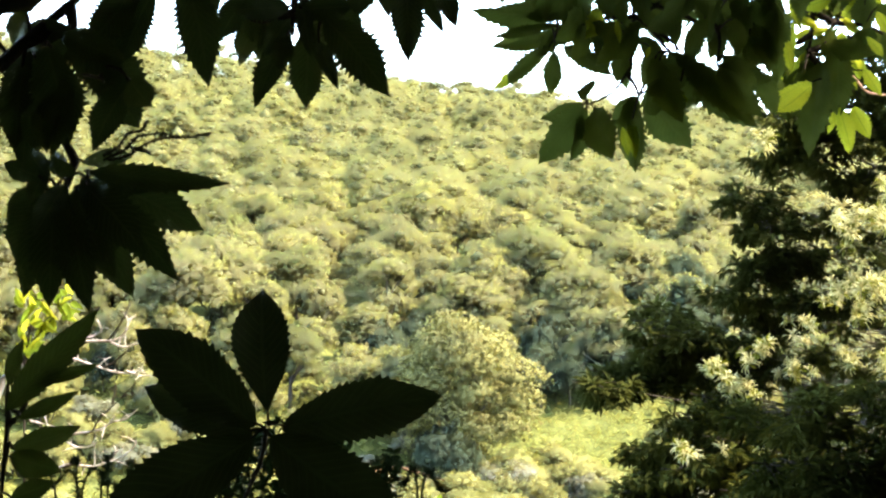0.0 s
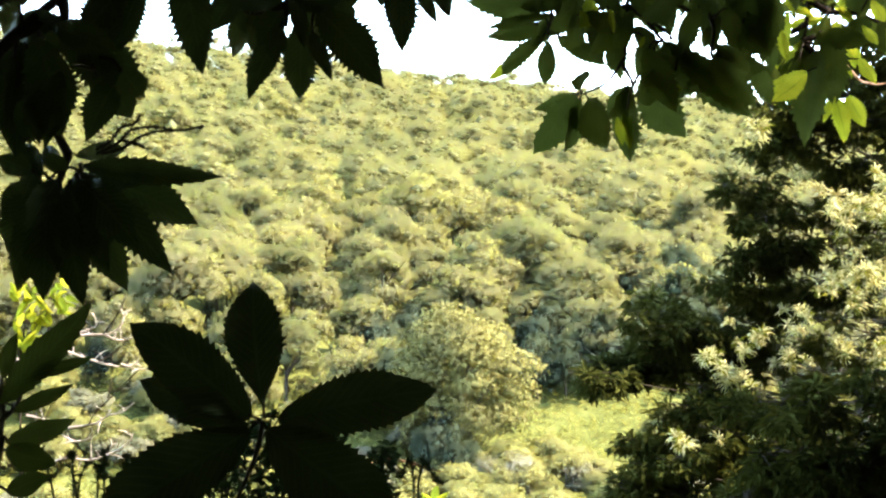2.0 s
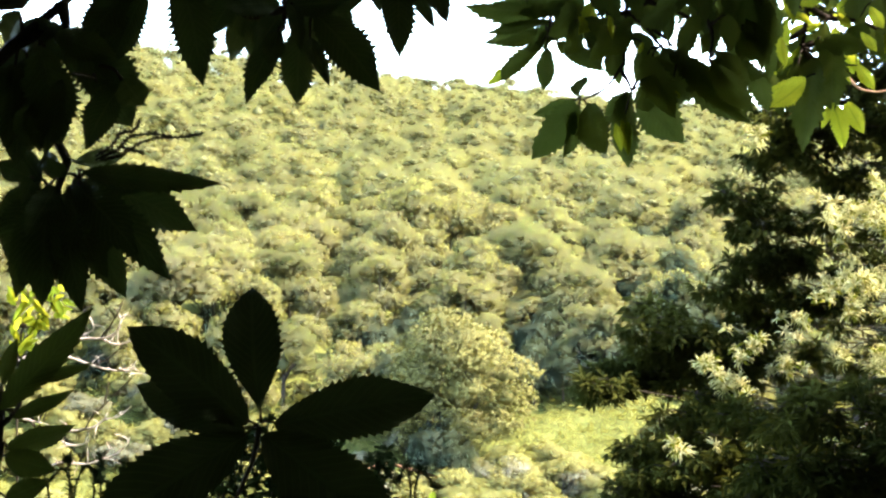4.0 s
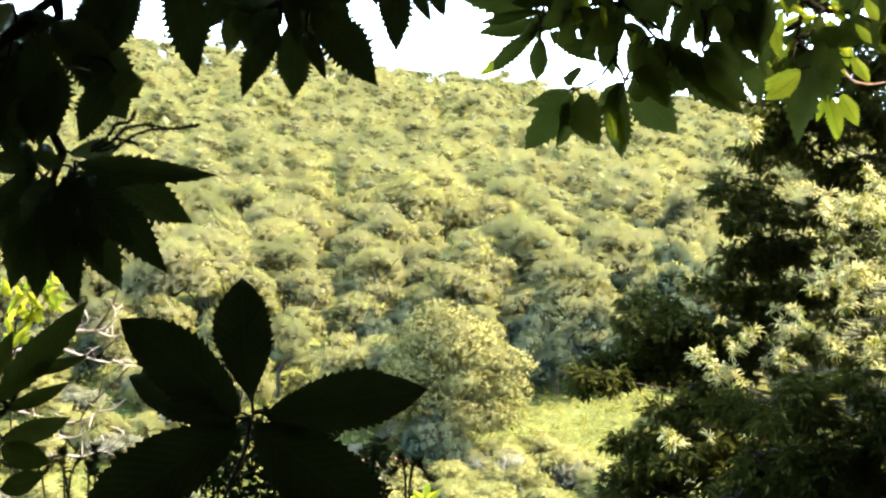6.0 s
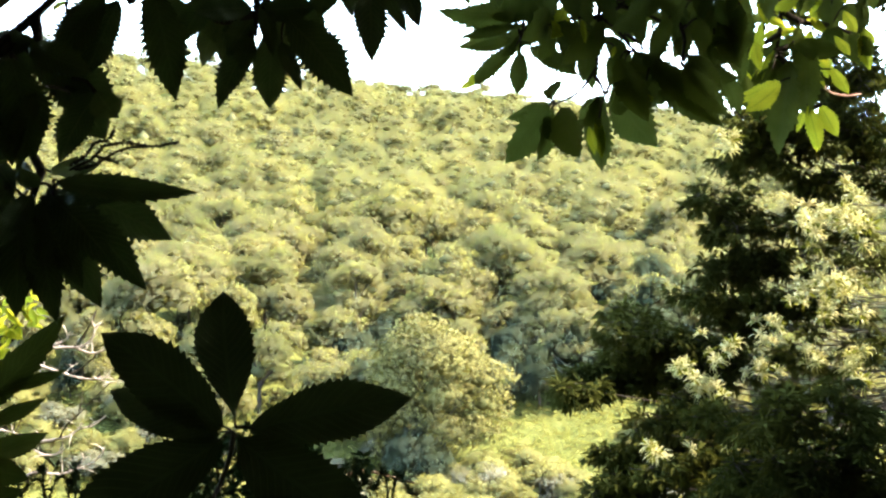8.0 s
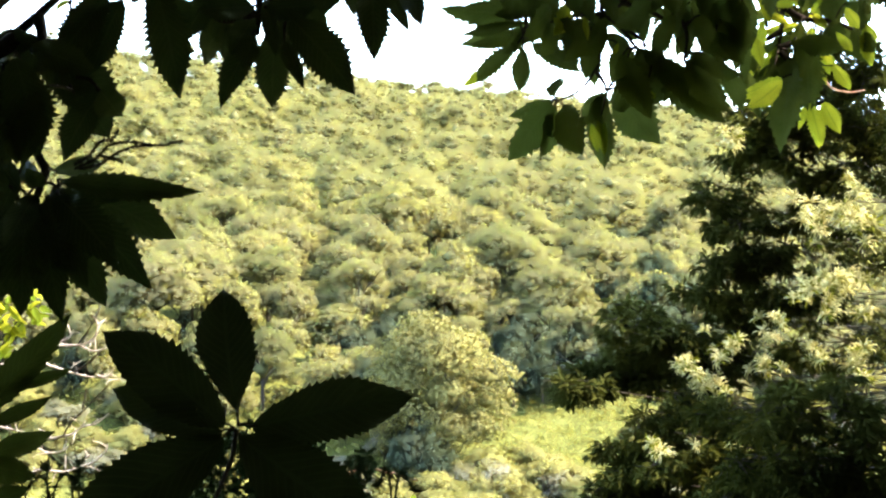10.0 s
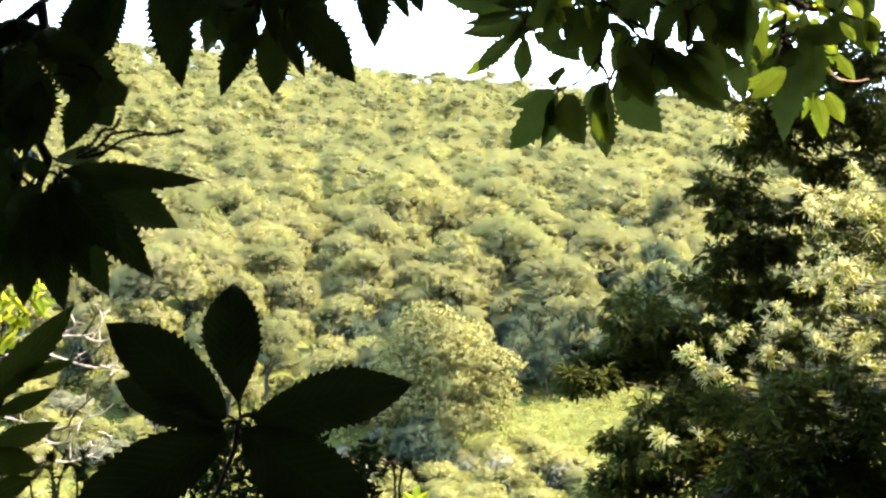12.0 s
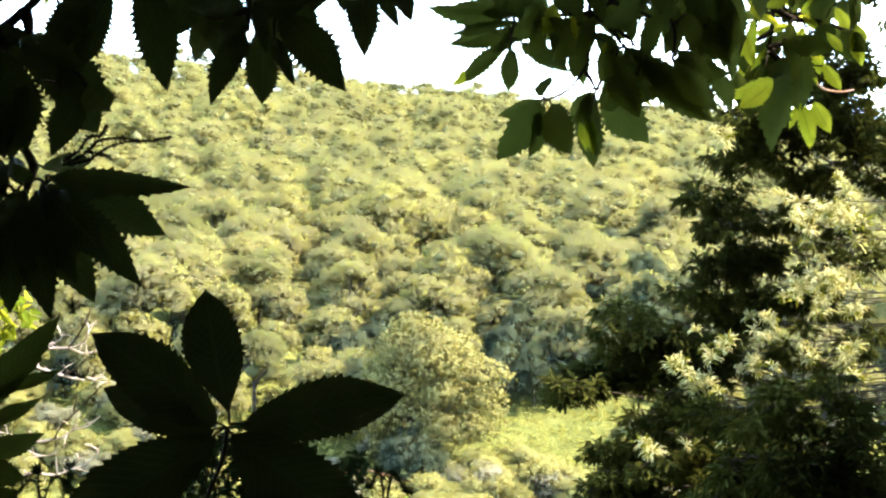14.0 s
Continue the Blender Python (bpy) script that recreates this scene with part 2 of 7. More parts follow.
def cards(rng, centres, normals, size, longer=1.5):
    """Bent leaf clumps: one diamond of two folded triangles each, as quads."""
    n = len(centres)
    a = unit(np.cross(normals, rng.normal(size=(n, 3))))
    b = np.cross(normals, a)
    s = (size * rng.uniform(0.6, 1.3, (n, 1)))
    long = a * s * longer * 0.5
    wide = b * s * 0.5
    lift = normals * s * rng.uniform(-0.25, 0.25, (n, 1))
    v = np.stack([centres - long, centres - wide + lift, centres + long, centres + wide + lift], 1).reshape(-1, 3)
    return v, np.arange(4 * n).reshape(-1, 4)


BALL_VERTS = np.array([(1, 0, 0), (0, 1, 0), (-1, 0, 0), (0, -1, 0), (0, 0, 1), (0, 0, -1)], float)
BALL_FACES = np.array([(0, 1, 4), (1, 2, 4), (2, 3, 4), (3, 0, 4), (1, 0, 5), (2, 1, 5), (3, 2, 5), (0, 3, 5)])
INNER = []   # for each crown, which of its faces are the dense inside


def crown(rng, radius, height, count, size, lobes=24, low=-0.35, single=False, lift=0.4):
    """A tree's crown about its middle: boughs that swell out of a dome, each a cushion of small leaf clumps round a dense inside. Triangles and normals."""
    full = np.array((radius, radius, height * 0.5))
    way = unit(rng.normal(size=(lobes * 4, 3)) + (0, 0, 0.25))
    way = way[way[:, 2] > low][:lobes]
    lobes = len(way)
    reach = rng.uniform(0.24, 0.44, lobes) * radius
    middle = way * full * rng.uniform(0.52, 0.8, (lobes, 1))
    which = rng.choice(lobes, count, p=reach ** 2 / np.sum(reach ** 2))
    d = unit(rng.normal(size=(count, 3)) + way[which] * 0.5 + (0, 0, 0.45))
    r = reach[which, None] * (1.25 - 0.6 * rng.random((count, 1)) ** 0.8)
    centre = middle[which] + d * r * (1.12, 1.12, 0.62)
    normal = unit(d * 0.6 + rng.normal(size=(count, 3)) * 0.75 + (0, 0, 0.4))
    v, f = cards(rng, centre, normal, size, 1.7 if single else 2.0)
    soft = np.repeat(unit(d * 0.45 + unit(centre / full) * 0.6 + normal * 0.12 + (0, 0, 1.4 if single else lift)), 4, 0)
    tris = np.concatenate([f[:, :3], f[:, [0, 2, 3]]])
    if single:
        # far off, one triangle a clump
        v, soft, tris = v.reshape(-1, 4, 3)[:, :3].reshape(-1, 3), soft.reshape(-1, 4, 3)[:, :3].reshape(-1, 3), np.arange(3 * count).reshape(-1, 3)
    n = len(BALL_VERTS)
    inner = BALL_VERTS[None] * reach[:, None, None] * (1.0, 1.0, 0.55) * (0.58 if single else 0.5) + middle[:, None]
    inner = np.concatenate([inner.reshape(-1, 3), BALL_VERTS * full * 0.26])
    round_ = np.concatenate([np.tile(BALL_VERTS, (lobes, 1)), BALL_VERTS])
    more = (BALL_FACES[None] + (np.arange(lobes + 1) * n)[:, None, None]).reshape(-1, 3) + len(v)
    INNER.append(np.concatenate([np.zeros(len(tris), bool), np.ones(len(more), bool)]))
    return np.concatenate([v, inner]), np.concatenate([tris, more]), np.concatenate([soft, round_])


# ---- the ground ----
def ground_height(x, y):
    x, y = np.asarray(x, float), np.asarray(y, float)
    fall = -0.21 * np.clip(y, 0, 78) - 0.008 * np.clip(x, -60, 60)
    slope = 0.207 - 0.00032 * np.clip(x, -260, 160)
    rise = slope * np.clip(y - 80, 0, 350) - 0.12 * np.clip(y - 430, 0, 600)
    behind = 0.3 * np.clip(-y, 0, 60)
    wave = 0.9 * np.sin(x * 0.055 + 1.3) * np.sin(y * 0.043 + 0.4) + 0.5 * np.sin(x * 0.13 + y * 0.09)
    return fall + rise + behind + wave * np.clip((y - 40) / 40, 0, 1)


def build_ground():
    gx = np.concatenate([[-3000, -1500, -800, -500], np.arange(-360, 361, 6.0), [500, 800, 1500, 3000]])
    gy = np.concatenate([[-1500, -600, -250, -120], np.arange(-60, 0, 6.0), np.arange(0, 130, 2.0), np.arange(130, 480, 7.0), [520, 600, 800, 1300, 2200, 4000]])
    xx, yy = np.meshgrid(gx, gy)
    zz = ground_height(xx, yy)
    verts = np.stack([xx, yy, zz], -1).reshape(-1, 3)
    w, h = len(gx), len(gy)
    i = (np.arange(h - 1)[:, None] * w + np.arange(w - 1)[None]).ravel()
    ob = new("ground", mesh_of("ground", verts, np.stack([i, i + 1, i + w + 1, i + w], 1), EARTH, True))
    tagged(ob, "rough hillside ground with bracken and sunlit grass", "ground", kind="structure")


build_ground()


# ---- the wood on the far slope ----
def broadleaf(rng, radius, height, count, size, label, mat=WOODS, lobes=26, low=-0.35, lift=0.9):
    """A broadleaved tree at the origin: trunk with limbs, and a crown."""
    tree = thing("broadleaf_tree", Matrix.Identity(4), label, "tree", "trees of the wooded slope")
    middle = height * 0.46
    stems = [limb(curved([(0, 0, -0.6), (0.1, 0.05, height * 0.3), (0, 0.1, height * 0.62)], 3), np.linspace(0.24, 0.08, 7), 5)]
    for k in range(5):
        a = k * 1.26 + rng.uniform(-0.3, 0.3)
        stems.append(limb(curved([(0.05, 0.05, height * (0.26 + 0.05 * k)), (math.cos(a) * radius * 0.35, math.sin(a) * radius * 0.35, height * (0.42 + 0.05 * k)),
                                  (math.cos(a) * radius * 0.7, math.sin(a) * radius * 0.7, height * (0.5 + 0.06 * k))], 3), np.linspace(0.1, 0.03, 7), 4))
    part("trunk", mesh_of("trunk", *joined(stems), BARK, True), tree)
    v, f, soft = crown(rng, radius, height * 0.98, count, size, lobes, low, lift=lift)
    v[:, 2] += middle
    part("crown", mesh_of("crown", v, f, mat, normals=soft, inner=INNER[-1]), tree)
    return tree


def in_clearing(x, y):
    return (2.5 < x < 17 and 76 < y < 111) or (2.5 < x < 23 and y < 101) or (-38 < x < -17 and y < 106) or (-40 < x < 17 and y < 95)


# x, y and crown radius of dark trees standing in for shade: at the wood's foot, and higher up
SHADE_GAPS_LOW = [
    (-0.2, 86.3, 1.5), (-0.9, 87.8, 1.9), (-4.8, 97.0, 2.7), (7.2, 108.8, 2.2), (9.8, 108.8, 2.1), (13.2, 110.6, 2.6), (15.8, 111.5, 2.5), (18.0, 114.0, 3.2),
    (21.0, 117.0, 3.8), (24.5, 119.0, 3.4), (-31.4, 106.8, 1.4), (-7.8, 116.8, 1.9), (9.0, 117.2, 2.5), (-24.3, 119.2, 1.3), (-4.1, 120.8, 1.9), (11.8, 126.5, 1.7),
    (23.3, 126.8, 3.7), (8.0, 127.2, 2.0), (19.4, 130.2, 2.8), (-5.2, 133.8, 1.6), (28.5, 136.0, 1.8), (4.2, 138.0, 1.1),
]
SHADE_GAPS_HIGH = [
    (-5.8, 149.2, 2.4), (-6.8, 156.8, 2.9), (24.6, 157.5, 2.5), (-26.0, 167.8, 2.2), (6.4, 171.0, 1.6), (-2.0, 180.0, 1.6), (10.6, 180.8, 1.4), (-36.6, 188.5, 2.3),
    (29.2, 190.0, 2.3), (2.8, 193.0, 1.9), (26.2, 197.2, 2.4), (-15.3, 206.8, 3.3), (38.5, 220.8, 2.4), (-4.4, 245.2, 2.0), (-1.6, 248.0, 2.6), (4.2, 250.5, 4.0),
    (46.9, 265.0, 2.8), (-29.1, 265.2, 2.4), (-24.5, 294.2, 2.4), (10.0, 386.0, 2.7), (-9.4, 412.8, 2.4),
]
SHADE_GAPS = SHADE_GAPS_LOW + SHADE_GAPS_HIGH


def build_woods():
    rng = np.random.default_rng(11)
    models = [broadleaf(rng, r, h, n, 0.42, "broadleaved tree in full yellow-green leaf on the slope")
              for r, h, n in ((3.8, 8.5, 2000), (4.5, 9.0, 2600), (2.6, 7.5, 1100), (4.9, 9.5, 3000), (3.2, 8.5, 1500), (2.2, 5.0, 750))]
    big = broadleaf(np.random.default_rng(21), 5.3, 13.4, 17000, 0.23, "large rounded tree in full leaf at the foot of the slope", LARGE, lobes=52, low=-0.8, lift=0.0)
    big.matrix_basis = pose(0.4, 92, float(ground_height(0.4, 92)) - 0.6)
    spots, cell = [], {}
    for _ in range(30000):
        y = 95 + 345 * rng.random() ** 0.8
        x = rng.uniform(-1, 1) * (0.385 * y + 6)
        if in_clearing(x, y) or math.hypot(x - 0.9, y - 92) < 6.5:
            continue
        if any(abs(x - a) < 0.7 * r and abs(y - c) < 0.7 * r for a, c, r in SHADE_GAPS):
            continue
        if 16.5 < x < 28 and 99 < y < 118:
            continue   # left open in front of the dark stand-in trees
        gap = 3.9 + 3.2 * rng.random() ** 0.7
        key = (int(x // 7.2), int(y // 7.2))
        if all(math.hypot(x - a, y - b) > gap for i in (-1, 0, 1) for j in (-1, 0, 1) for a, b in cell.get((key[0] + i, key[1] + j), ())):
            cell.setdefault(key, []).append((x, y))
            spots.append((y, x))
    spots = sorted((y, x) for y, x in spots if not (-0.5 < x < 6.5 and y < 107))   # open ground behind the large tree
    near, far = spots[:190], spots[190:]
    used = set()
    for y, x in near:
        k = int(rng.integers(len(models)))
        s = rng.uniform(0.75, 1.25)
        m = pose(x, y, float(ground_height(x, y)) - 0.2, 0, 0, rng.uniform(0, 360))
        if k in used:
            ob = copy_thing(models[k], m)
        else:
            ob = models[k]
            ob.matrix_basis = m
            used.add(k)
        ob.scale = (s, s, s * rng.uniform(0.9, 1.15))
    pieces, tones = [], []
    INNER.clear()
    for y, x in far:
        fine = y < 260
        r = 2.0 + 3.4 * rng.random() ** 1.3
        h = r * rng.uniform(1.5, 2.3) + 1.5
        v, f, soft = crown(rng, r, h * 0.95, int((58 if fine else 44) * r * r), 0.62 if fine else 0.72, int(rng.integers(13, 19) if fine else rng.integers(9, 14)), single=True)
        v = v + np.array((x, y, float(ground_height(x, y)) + h * 0.5))
        pieces.append((v, f, soft))
        tones.append(np.full(len(v), rng.random(), np.float32))
    for _ in range(340):
        # young growth between the trees
        y = 96 + 170 * rng.random()
        x = rng.uniform(-1, 1) * (0.385 * y + 6)
        if in_clearing(x, y):
            continue
        r = rng.uniform(1.3, 2.3)
        v, f, soft = crown(rng, r, r * 1.5, int(60 * r * r), 0.5, 8, single=True)
        pieces.append((v + np.array((x, y, float(ground_height(x, y)) + r * 0.6)), f, soft))
        tones.append(np.full(len(v), rng.random(), np.float32))
    # dark-coloured trees where shade lies between the crowns
    dark = broadleaf(rng, 4.0, 6.4, 1700, 0.42, "dark tree standing in for a shade gap among the lighter trees", SHADE_GAP)
    for k, (x, y, r) in enumerate(SHADE_GAPS):
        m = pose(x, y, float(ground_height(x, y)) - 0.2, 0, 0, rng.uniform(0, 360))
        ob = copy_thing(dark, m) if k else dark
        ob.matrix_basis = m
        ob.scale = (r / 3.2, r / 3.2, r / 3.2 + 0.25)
    far_mesh = joined(pieces)
    data = mesh_of("far_woods", *far_mesh[:2], FAR_WOODS, normals=far_mesh[2], inner=np.concatenate(INNER[:len(pieces)]))
    data.attributes.new("tree", "FLOAT", "POINT").data.foreach_set("value", np.concatenate(tones))
    ob = new("far_woods", data)
    tagged(ob, "dense broadleaved wood covering the hillside to its ridge", "woodland", kind="stuff")


build_woods()


def build_shrubs():
    rng = np.random.default_rng(5)
    kinds = []
    for mat, label in ((SHRUB, "bright green leafy shrub on the valley floor"), (SHRUB, "bright green leafy shrub on the valley floor"), (DRY, "pale brownish half-dry shrub on the valley floor")):
        bush = thing("shrub", Matrix.Identity(4), label, "shrub", "shrubs of the valley floor")
        stems = [limb([(0, 0, -0.3), (math.cos(a) * 0.5, math.sin(a) * 0.5, 0.8), (math.cos(a) * 0.9, math.sin(a) * 0.9, 1.6)], (0.05, 0.035, 0.015), 5) for a in np.arange(0, 6.2, 1.05)]
        part("stem", mesh_of("stem", *joined(stems), BARK, True), bush)
        v, f, soft = crown(rng, 1.7, 2.8, 1250, 0.19, 16)
        v[:, 2] += 0.85
        part("foliage", mesh_of("foliage", v, f, mat, normals=soft, inner=INNER[-1]), bush)
        kinds.append(bush)
    first = set()
    count = 0
    for turn in range(1500):
        y = rng.uniform(60, 100)
        x = rng.uniform(-1, 1) * 0.38 * y
        if turn < 16:
            x, y = rng.uniform(-6, 7), rng.uniform(82, 87)   # at the large tree's foot
        elif turn < 34:
            x, y = rng.uniform(-2, 11), rng.uniform(84.5, 88.5)   # before the clearing
        elif turn < 56:
            x, y = rng.uniform(-33, -13), rng.uniform(88, 96)   # along the wood's edge
        elif turn < 80:
            x, y = rng.uniform(-37, -20), rng.uniform(97.6, 105)   # in a gap of the wood
        if 3.2 < x < 15.5 and y > 89.5 and rng.random() < 0.88:
            continue
        if math.hypot(x - 0.9, y - 92) < 4.5 or count >= 160:
            continue
        count += 1
        k = 2 if rng.random() < 0.16 else int(rng.integers(2))
        m = pose(x, y, float(ground_height(x, y)) - 0.1, 0, 0, rng.uniform(0, 360))
        if k in first:
            ob = copy_thing(kinds[k], m)
        else:
            ob, _ = kinds[k], first.add(k)
            ob.matrix_basis = m
        s = rng.uniform(1.2, 1.8) if y > 97.5 else rng.uniform(0.7, 1.5)
        ob.scale = (s, s, s * rng.uniform(0.8, 1.1))


build_shrubs()


def build_bracken():
    """Waist-high fronds over the open ground of the valley."""
    rng = np.random.default_rng(17)
    n = 48000
    y = rng.uniform(62, 114, n)
    x = rng.uniform(-0.42, 0.42, n) * y
    mound = 0.75 + 0.4 * np.sin(x * 1.1 + 2) * np.sin(y * 0.9) + 0.35 * np.sin(x * 2.7 + y) * np.sin(y * 1.9 - x)
    z = ground_height(x, y) + rng.uniform(0.1, 1.0, n) * mound
    c = np.stack([x, y, z], 1)
    normal = unit(rng.normal(size=c.shape) * 0.5 + (0, -0.2, 1))
    v, f = cards(rng, c, normal, 0.32, 2.0)
    ob = new("bracken", mesh_of("bracken", v, f, BRACKEN, normals=np.repeat(unit(normal + (0, 0, 0.8)), 4, 0)))
    tagged(ob, "sunlit pale green bracken over the valley floor", "bracken", kind="stuff")


build_bracken()


# ---- broad leaves, twigs ----
def leaf_mesh(name, mat, bow=0.0, fold=0.12, droop=0.12, teeth=13, widest=0.52, seed=1, bite=0.16, blunt=1.5, taper=0.72):
    """A chestnut leaf along x from 0 to 1, its full width 1 in y: toothed edge, folded along the midrib."""
    rng = random.Random(seed)
    me = bpy.data.meshes.new(name)
    verts, uvs, faces = [], [], []

    def half(s):
        rise = math.sin(math.pi * 0.5 * s / widest) ** taper if s < widest else 1 - ((s - widest) / (1 - widest)) ** blunt
        return 0.5 * rise

    def put(s, t, reach):
        w = half(s) * reach * (1 + 0.05 * math.sin(8 * s + seed * 1.7 + (2.4 if t > 0 else 0)))
        z = fold * abs(t) * half(s) * 2 * 0.5 - droop * s * s + 0.012 * math.sin(s * 23 + t * 2) + 0.014 * t * math.sin(s * 11 + seed)
        verts.append((s, t * w + bow * s * (1 - s) * 4, z))
        uvs.append((s, t))
        return len(verts) - 1

    rows = []
    for i in range(teeth + 1):
        s = i / teeth
        if i == teeth:
            s = 0.995
        s0 = max(s, 0.012)
        rows.append((put(s0, 0, 1), put(s0, 0.55, 1), put(s0, 1, 1 - bite * 0.5), put(s0, -0.55, 1), put(s0, -1, 1 - bite * 0.5)))
    for i in range(teeth):
        a, b = rows[i], rows[i + 1]
        faces += [(a[0], b[0], b[1], a[1]), (a[1], b[1], b[2], a[2]), (b[0], a[0], a[3], b[3]), (b[3], a[3], a[4], b[4])]
        s = min((i + 0.86 + rng.uniform(-0.1, 0.1)) / teeth, 0.995)
        if i > 0:
            p, q = put(s, 1, 1 + bite * rng.uniform(0.1, 1.5)), put(s, -1, 1 + bite * rng.uniform(0.1, 1.5))
            faces += [(a[2], b[2], p), (b[4], a[4], q)]
    tip = put(1.0, 0, 1)
    verts[tip] = (1.035, verts[tip][1], verts[tip][2])
    last = rows[-1]
    faces += [(last[0], tip, last[1]), (tip, last[0], last[3])]
    me.from_pydata(verts, [], faces)
    layer = me.uv_layers.new(name="leaf")
    for loop in me.loops:
        layer.data[loop.index].uv = uvs[loop.vertex_index]
    me.polygons.foreach_set("use_smooth", [True] * len(faces))
    me.materials.append(mat)
    me.validate()
    return me


SHAPES = ((0.0, 0.14, 0.1, 0.52, 0.72), (0.07, 0.1, 0.16, 0.5, 0.72), (-0.07, 0.1, 0.16, 0.5, 0.72), (0.0, 0.3, 0.05, 0.56, 0.72), (0.05, 0.1, 0.12, 0.58, 1.35))
LEAVES = {(tone, k): leaf_mesh("leaf", mat, bow, fold, droop, count + (0, 1, -1, 0, 0)[k], widest, 3 + k, bite, blunt, taper)
          for tone, (mat, count, bite, blunt) in enumerate(((BLADE, 12, 0.2, 1.6), (BLADE_LIT, 12, 0.2, 1.5), (BLADE_SHADE, 17, 0.17, 1.7), (BLADE_SHOOT, 20, 0.085, 2.3), (BLADE_GREEN, 15, 0.13, 1.7)))
          for k, (bow, fold, droop, widest, taper) in enumerate(SHAPES)}


def leaf_pose(base, tip, width, roll):
    """Scale and turn of a leaf whose blade runs from base to tip; roll turns its face away from -y."""
    base, tip = Vector(base), Vector(tip)
    along = tip - base
    size = along.length
    along.normalize()
    face = Vector((0, -1, 0))
    face = (face - along * face.dot(along)).normalized()
    face = Matrix.Rotation(radians(roll), 3, along) @ face
    side = face.cross(along)
    m = Matrix((along * size, side * width, face * size)).transposed().to_4x4()
    return Matrix.Translation(base) @ m


def leafy(branch, node_at, rows, tone=0, to_sun=False):
    """Leaves on a branch, in its space: base, tip, width, roll, shape (tens: tone)."""
    made = []
    for bx, by, bz, tx, ty, tz, width, roll, shape in rows:
        kind = (shape // 10 if shape >= 10 else tone, shape % 10)
        ob = part("leaf", LEAVES[kind], branch)
        # most leaves in the open turn their upper side to the sun
        for extra in (0, 25, -25, 45, -45) if to_sun else (0,):
            ob.matrix_basis = leaf_pose((bx, by, bz), (tx, ty, tz), width / math.cos(radians(extra)), roll + extra)
            if Vector(ob.matrix_basis.col[2][:3]).normalized().dot(sun_from) < -0.06:
                break
        made.append(ob)
    return made


def twig_mesh(lines, nodes, rows, thick=0.0035, mat=TWIG):
    """Twigs along lines, with a thin stalk from the nearest node to each leaf."""
    pieces = []
    for line in lines:
        pts = curved(line, 4)
        pieces.append(limb(pts, np.linspace(thick, thick * 0.45, len(pts)), 7))
    for bx, by, bz, tx, ty, tz, *_ in rows:
        b, t = Vector((bx, by, bz)), Vector((tx, ty, tz))
        n = min((Vector(q) for q in nodes), key=lambda q: (q - b).length)
        into = b + (t - b) * 0.06
        if (n - b).length < 0.07:
            pieces.append(limb(curved([n, n.lerp(b, 0.6) + Vector((0, -0.002, 0.003)), into], 3), np.linspace(0.0016, 0.001, 7), 5))
    return mesh_of("branch", *joined(pieces), mat, True)


# ---- the chestnut branches near the viewer, each in its own space ----
WHORL_AT = (-0.179, 1.100, 1.446)
WHORL_LEAVES = [
    (0.0024, -0.0031, 0.0120, -0.0063, -0.0031, 0.1270, 0.0530, 6, 4),
    (-0.0088, -0.0025, 0.0024, -0.1136, -0.0218, 0.0911, 0.0560, 5, 2),
    (-0.0101, -0.0055, -0.0031, -0.1191, 0.0130, 0.0351, 0.0380, -6, 0),
    (-0.0078, -0.0075, -0.0053, -0.1631, 0.0007, -0.1011, 0.0680, 6, 0),
    (0.0118, 0.0064, 0.0001, 0.1585, -0.0092, 0.0215, 0.0545, 5, 1),
    (0.0035, -0.0083, -0.0052, 0.1219, -0.0184, -0.0920, 0.0700, -6, 0),
]
WHORL_TWIGS = [[(0.000, 0.000, 0.000), (-0.004, 0.000, -0.025), (-0.014, 0.000, -0.050), (-0.027, 0.000, -0.081), (-0.042, 0.000, -0.132), (-0.053, 0.000, -0.208)]]
WHORL_NODES = [(0.000, 0.000, 0.000), (0.002, 0.000, 0.004)]
WHORL_ALL = WHORL_LEAVES

LEFT_AT = (-0.302, 0.950, 1.673)
LEFT_LEAVES_A = [
    (-0.0035, 0.0274, -0.0001, 0.0318, 0.0587, 0.0101, 0.0168, 0, 0),
    (0.0184, -0.0266, -0.0106, 0.1253, -0.0557, -0.0206, 0.0197, 0, 2),
    (0.0096, 0.0201, -0.0129, 0.0927, 0.0366, -0.0555, 0.0378, 0, 1),
    (0.0135, 0.0102, -0.0197, 0.0778, -0.0032, -0.0935, 0.0303, 0, 1),
    (0.0040, 0.0064, -0.0244, 0.0402, 0.0138, -0.1091, 0.0337, 0, 0),
    (-0.0071, 0.0049, -0.0253, 0.0141, -0.0190, -0.1169, 0.0301, 0, 0),
    (-0.0139, -0.0042, -0.0223, -0.0191, -0.0116, -0.1146, 0.0325, 0, 0),
    (-0.0242, 0.0134, -0.0249, -0.0691, 0.0480, -0.0833, 0.0394, 0, 0),
    (-0.0333, 0.0270, -0.0206, -0.0670, 0.0301, -0.0477, 0.0263, 0, 0),
    (-0.0203, -0.0033, -0.0037, -0.0295, -0.0195, -0.0335, 0.0167, 0, 0),
]
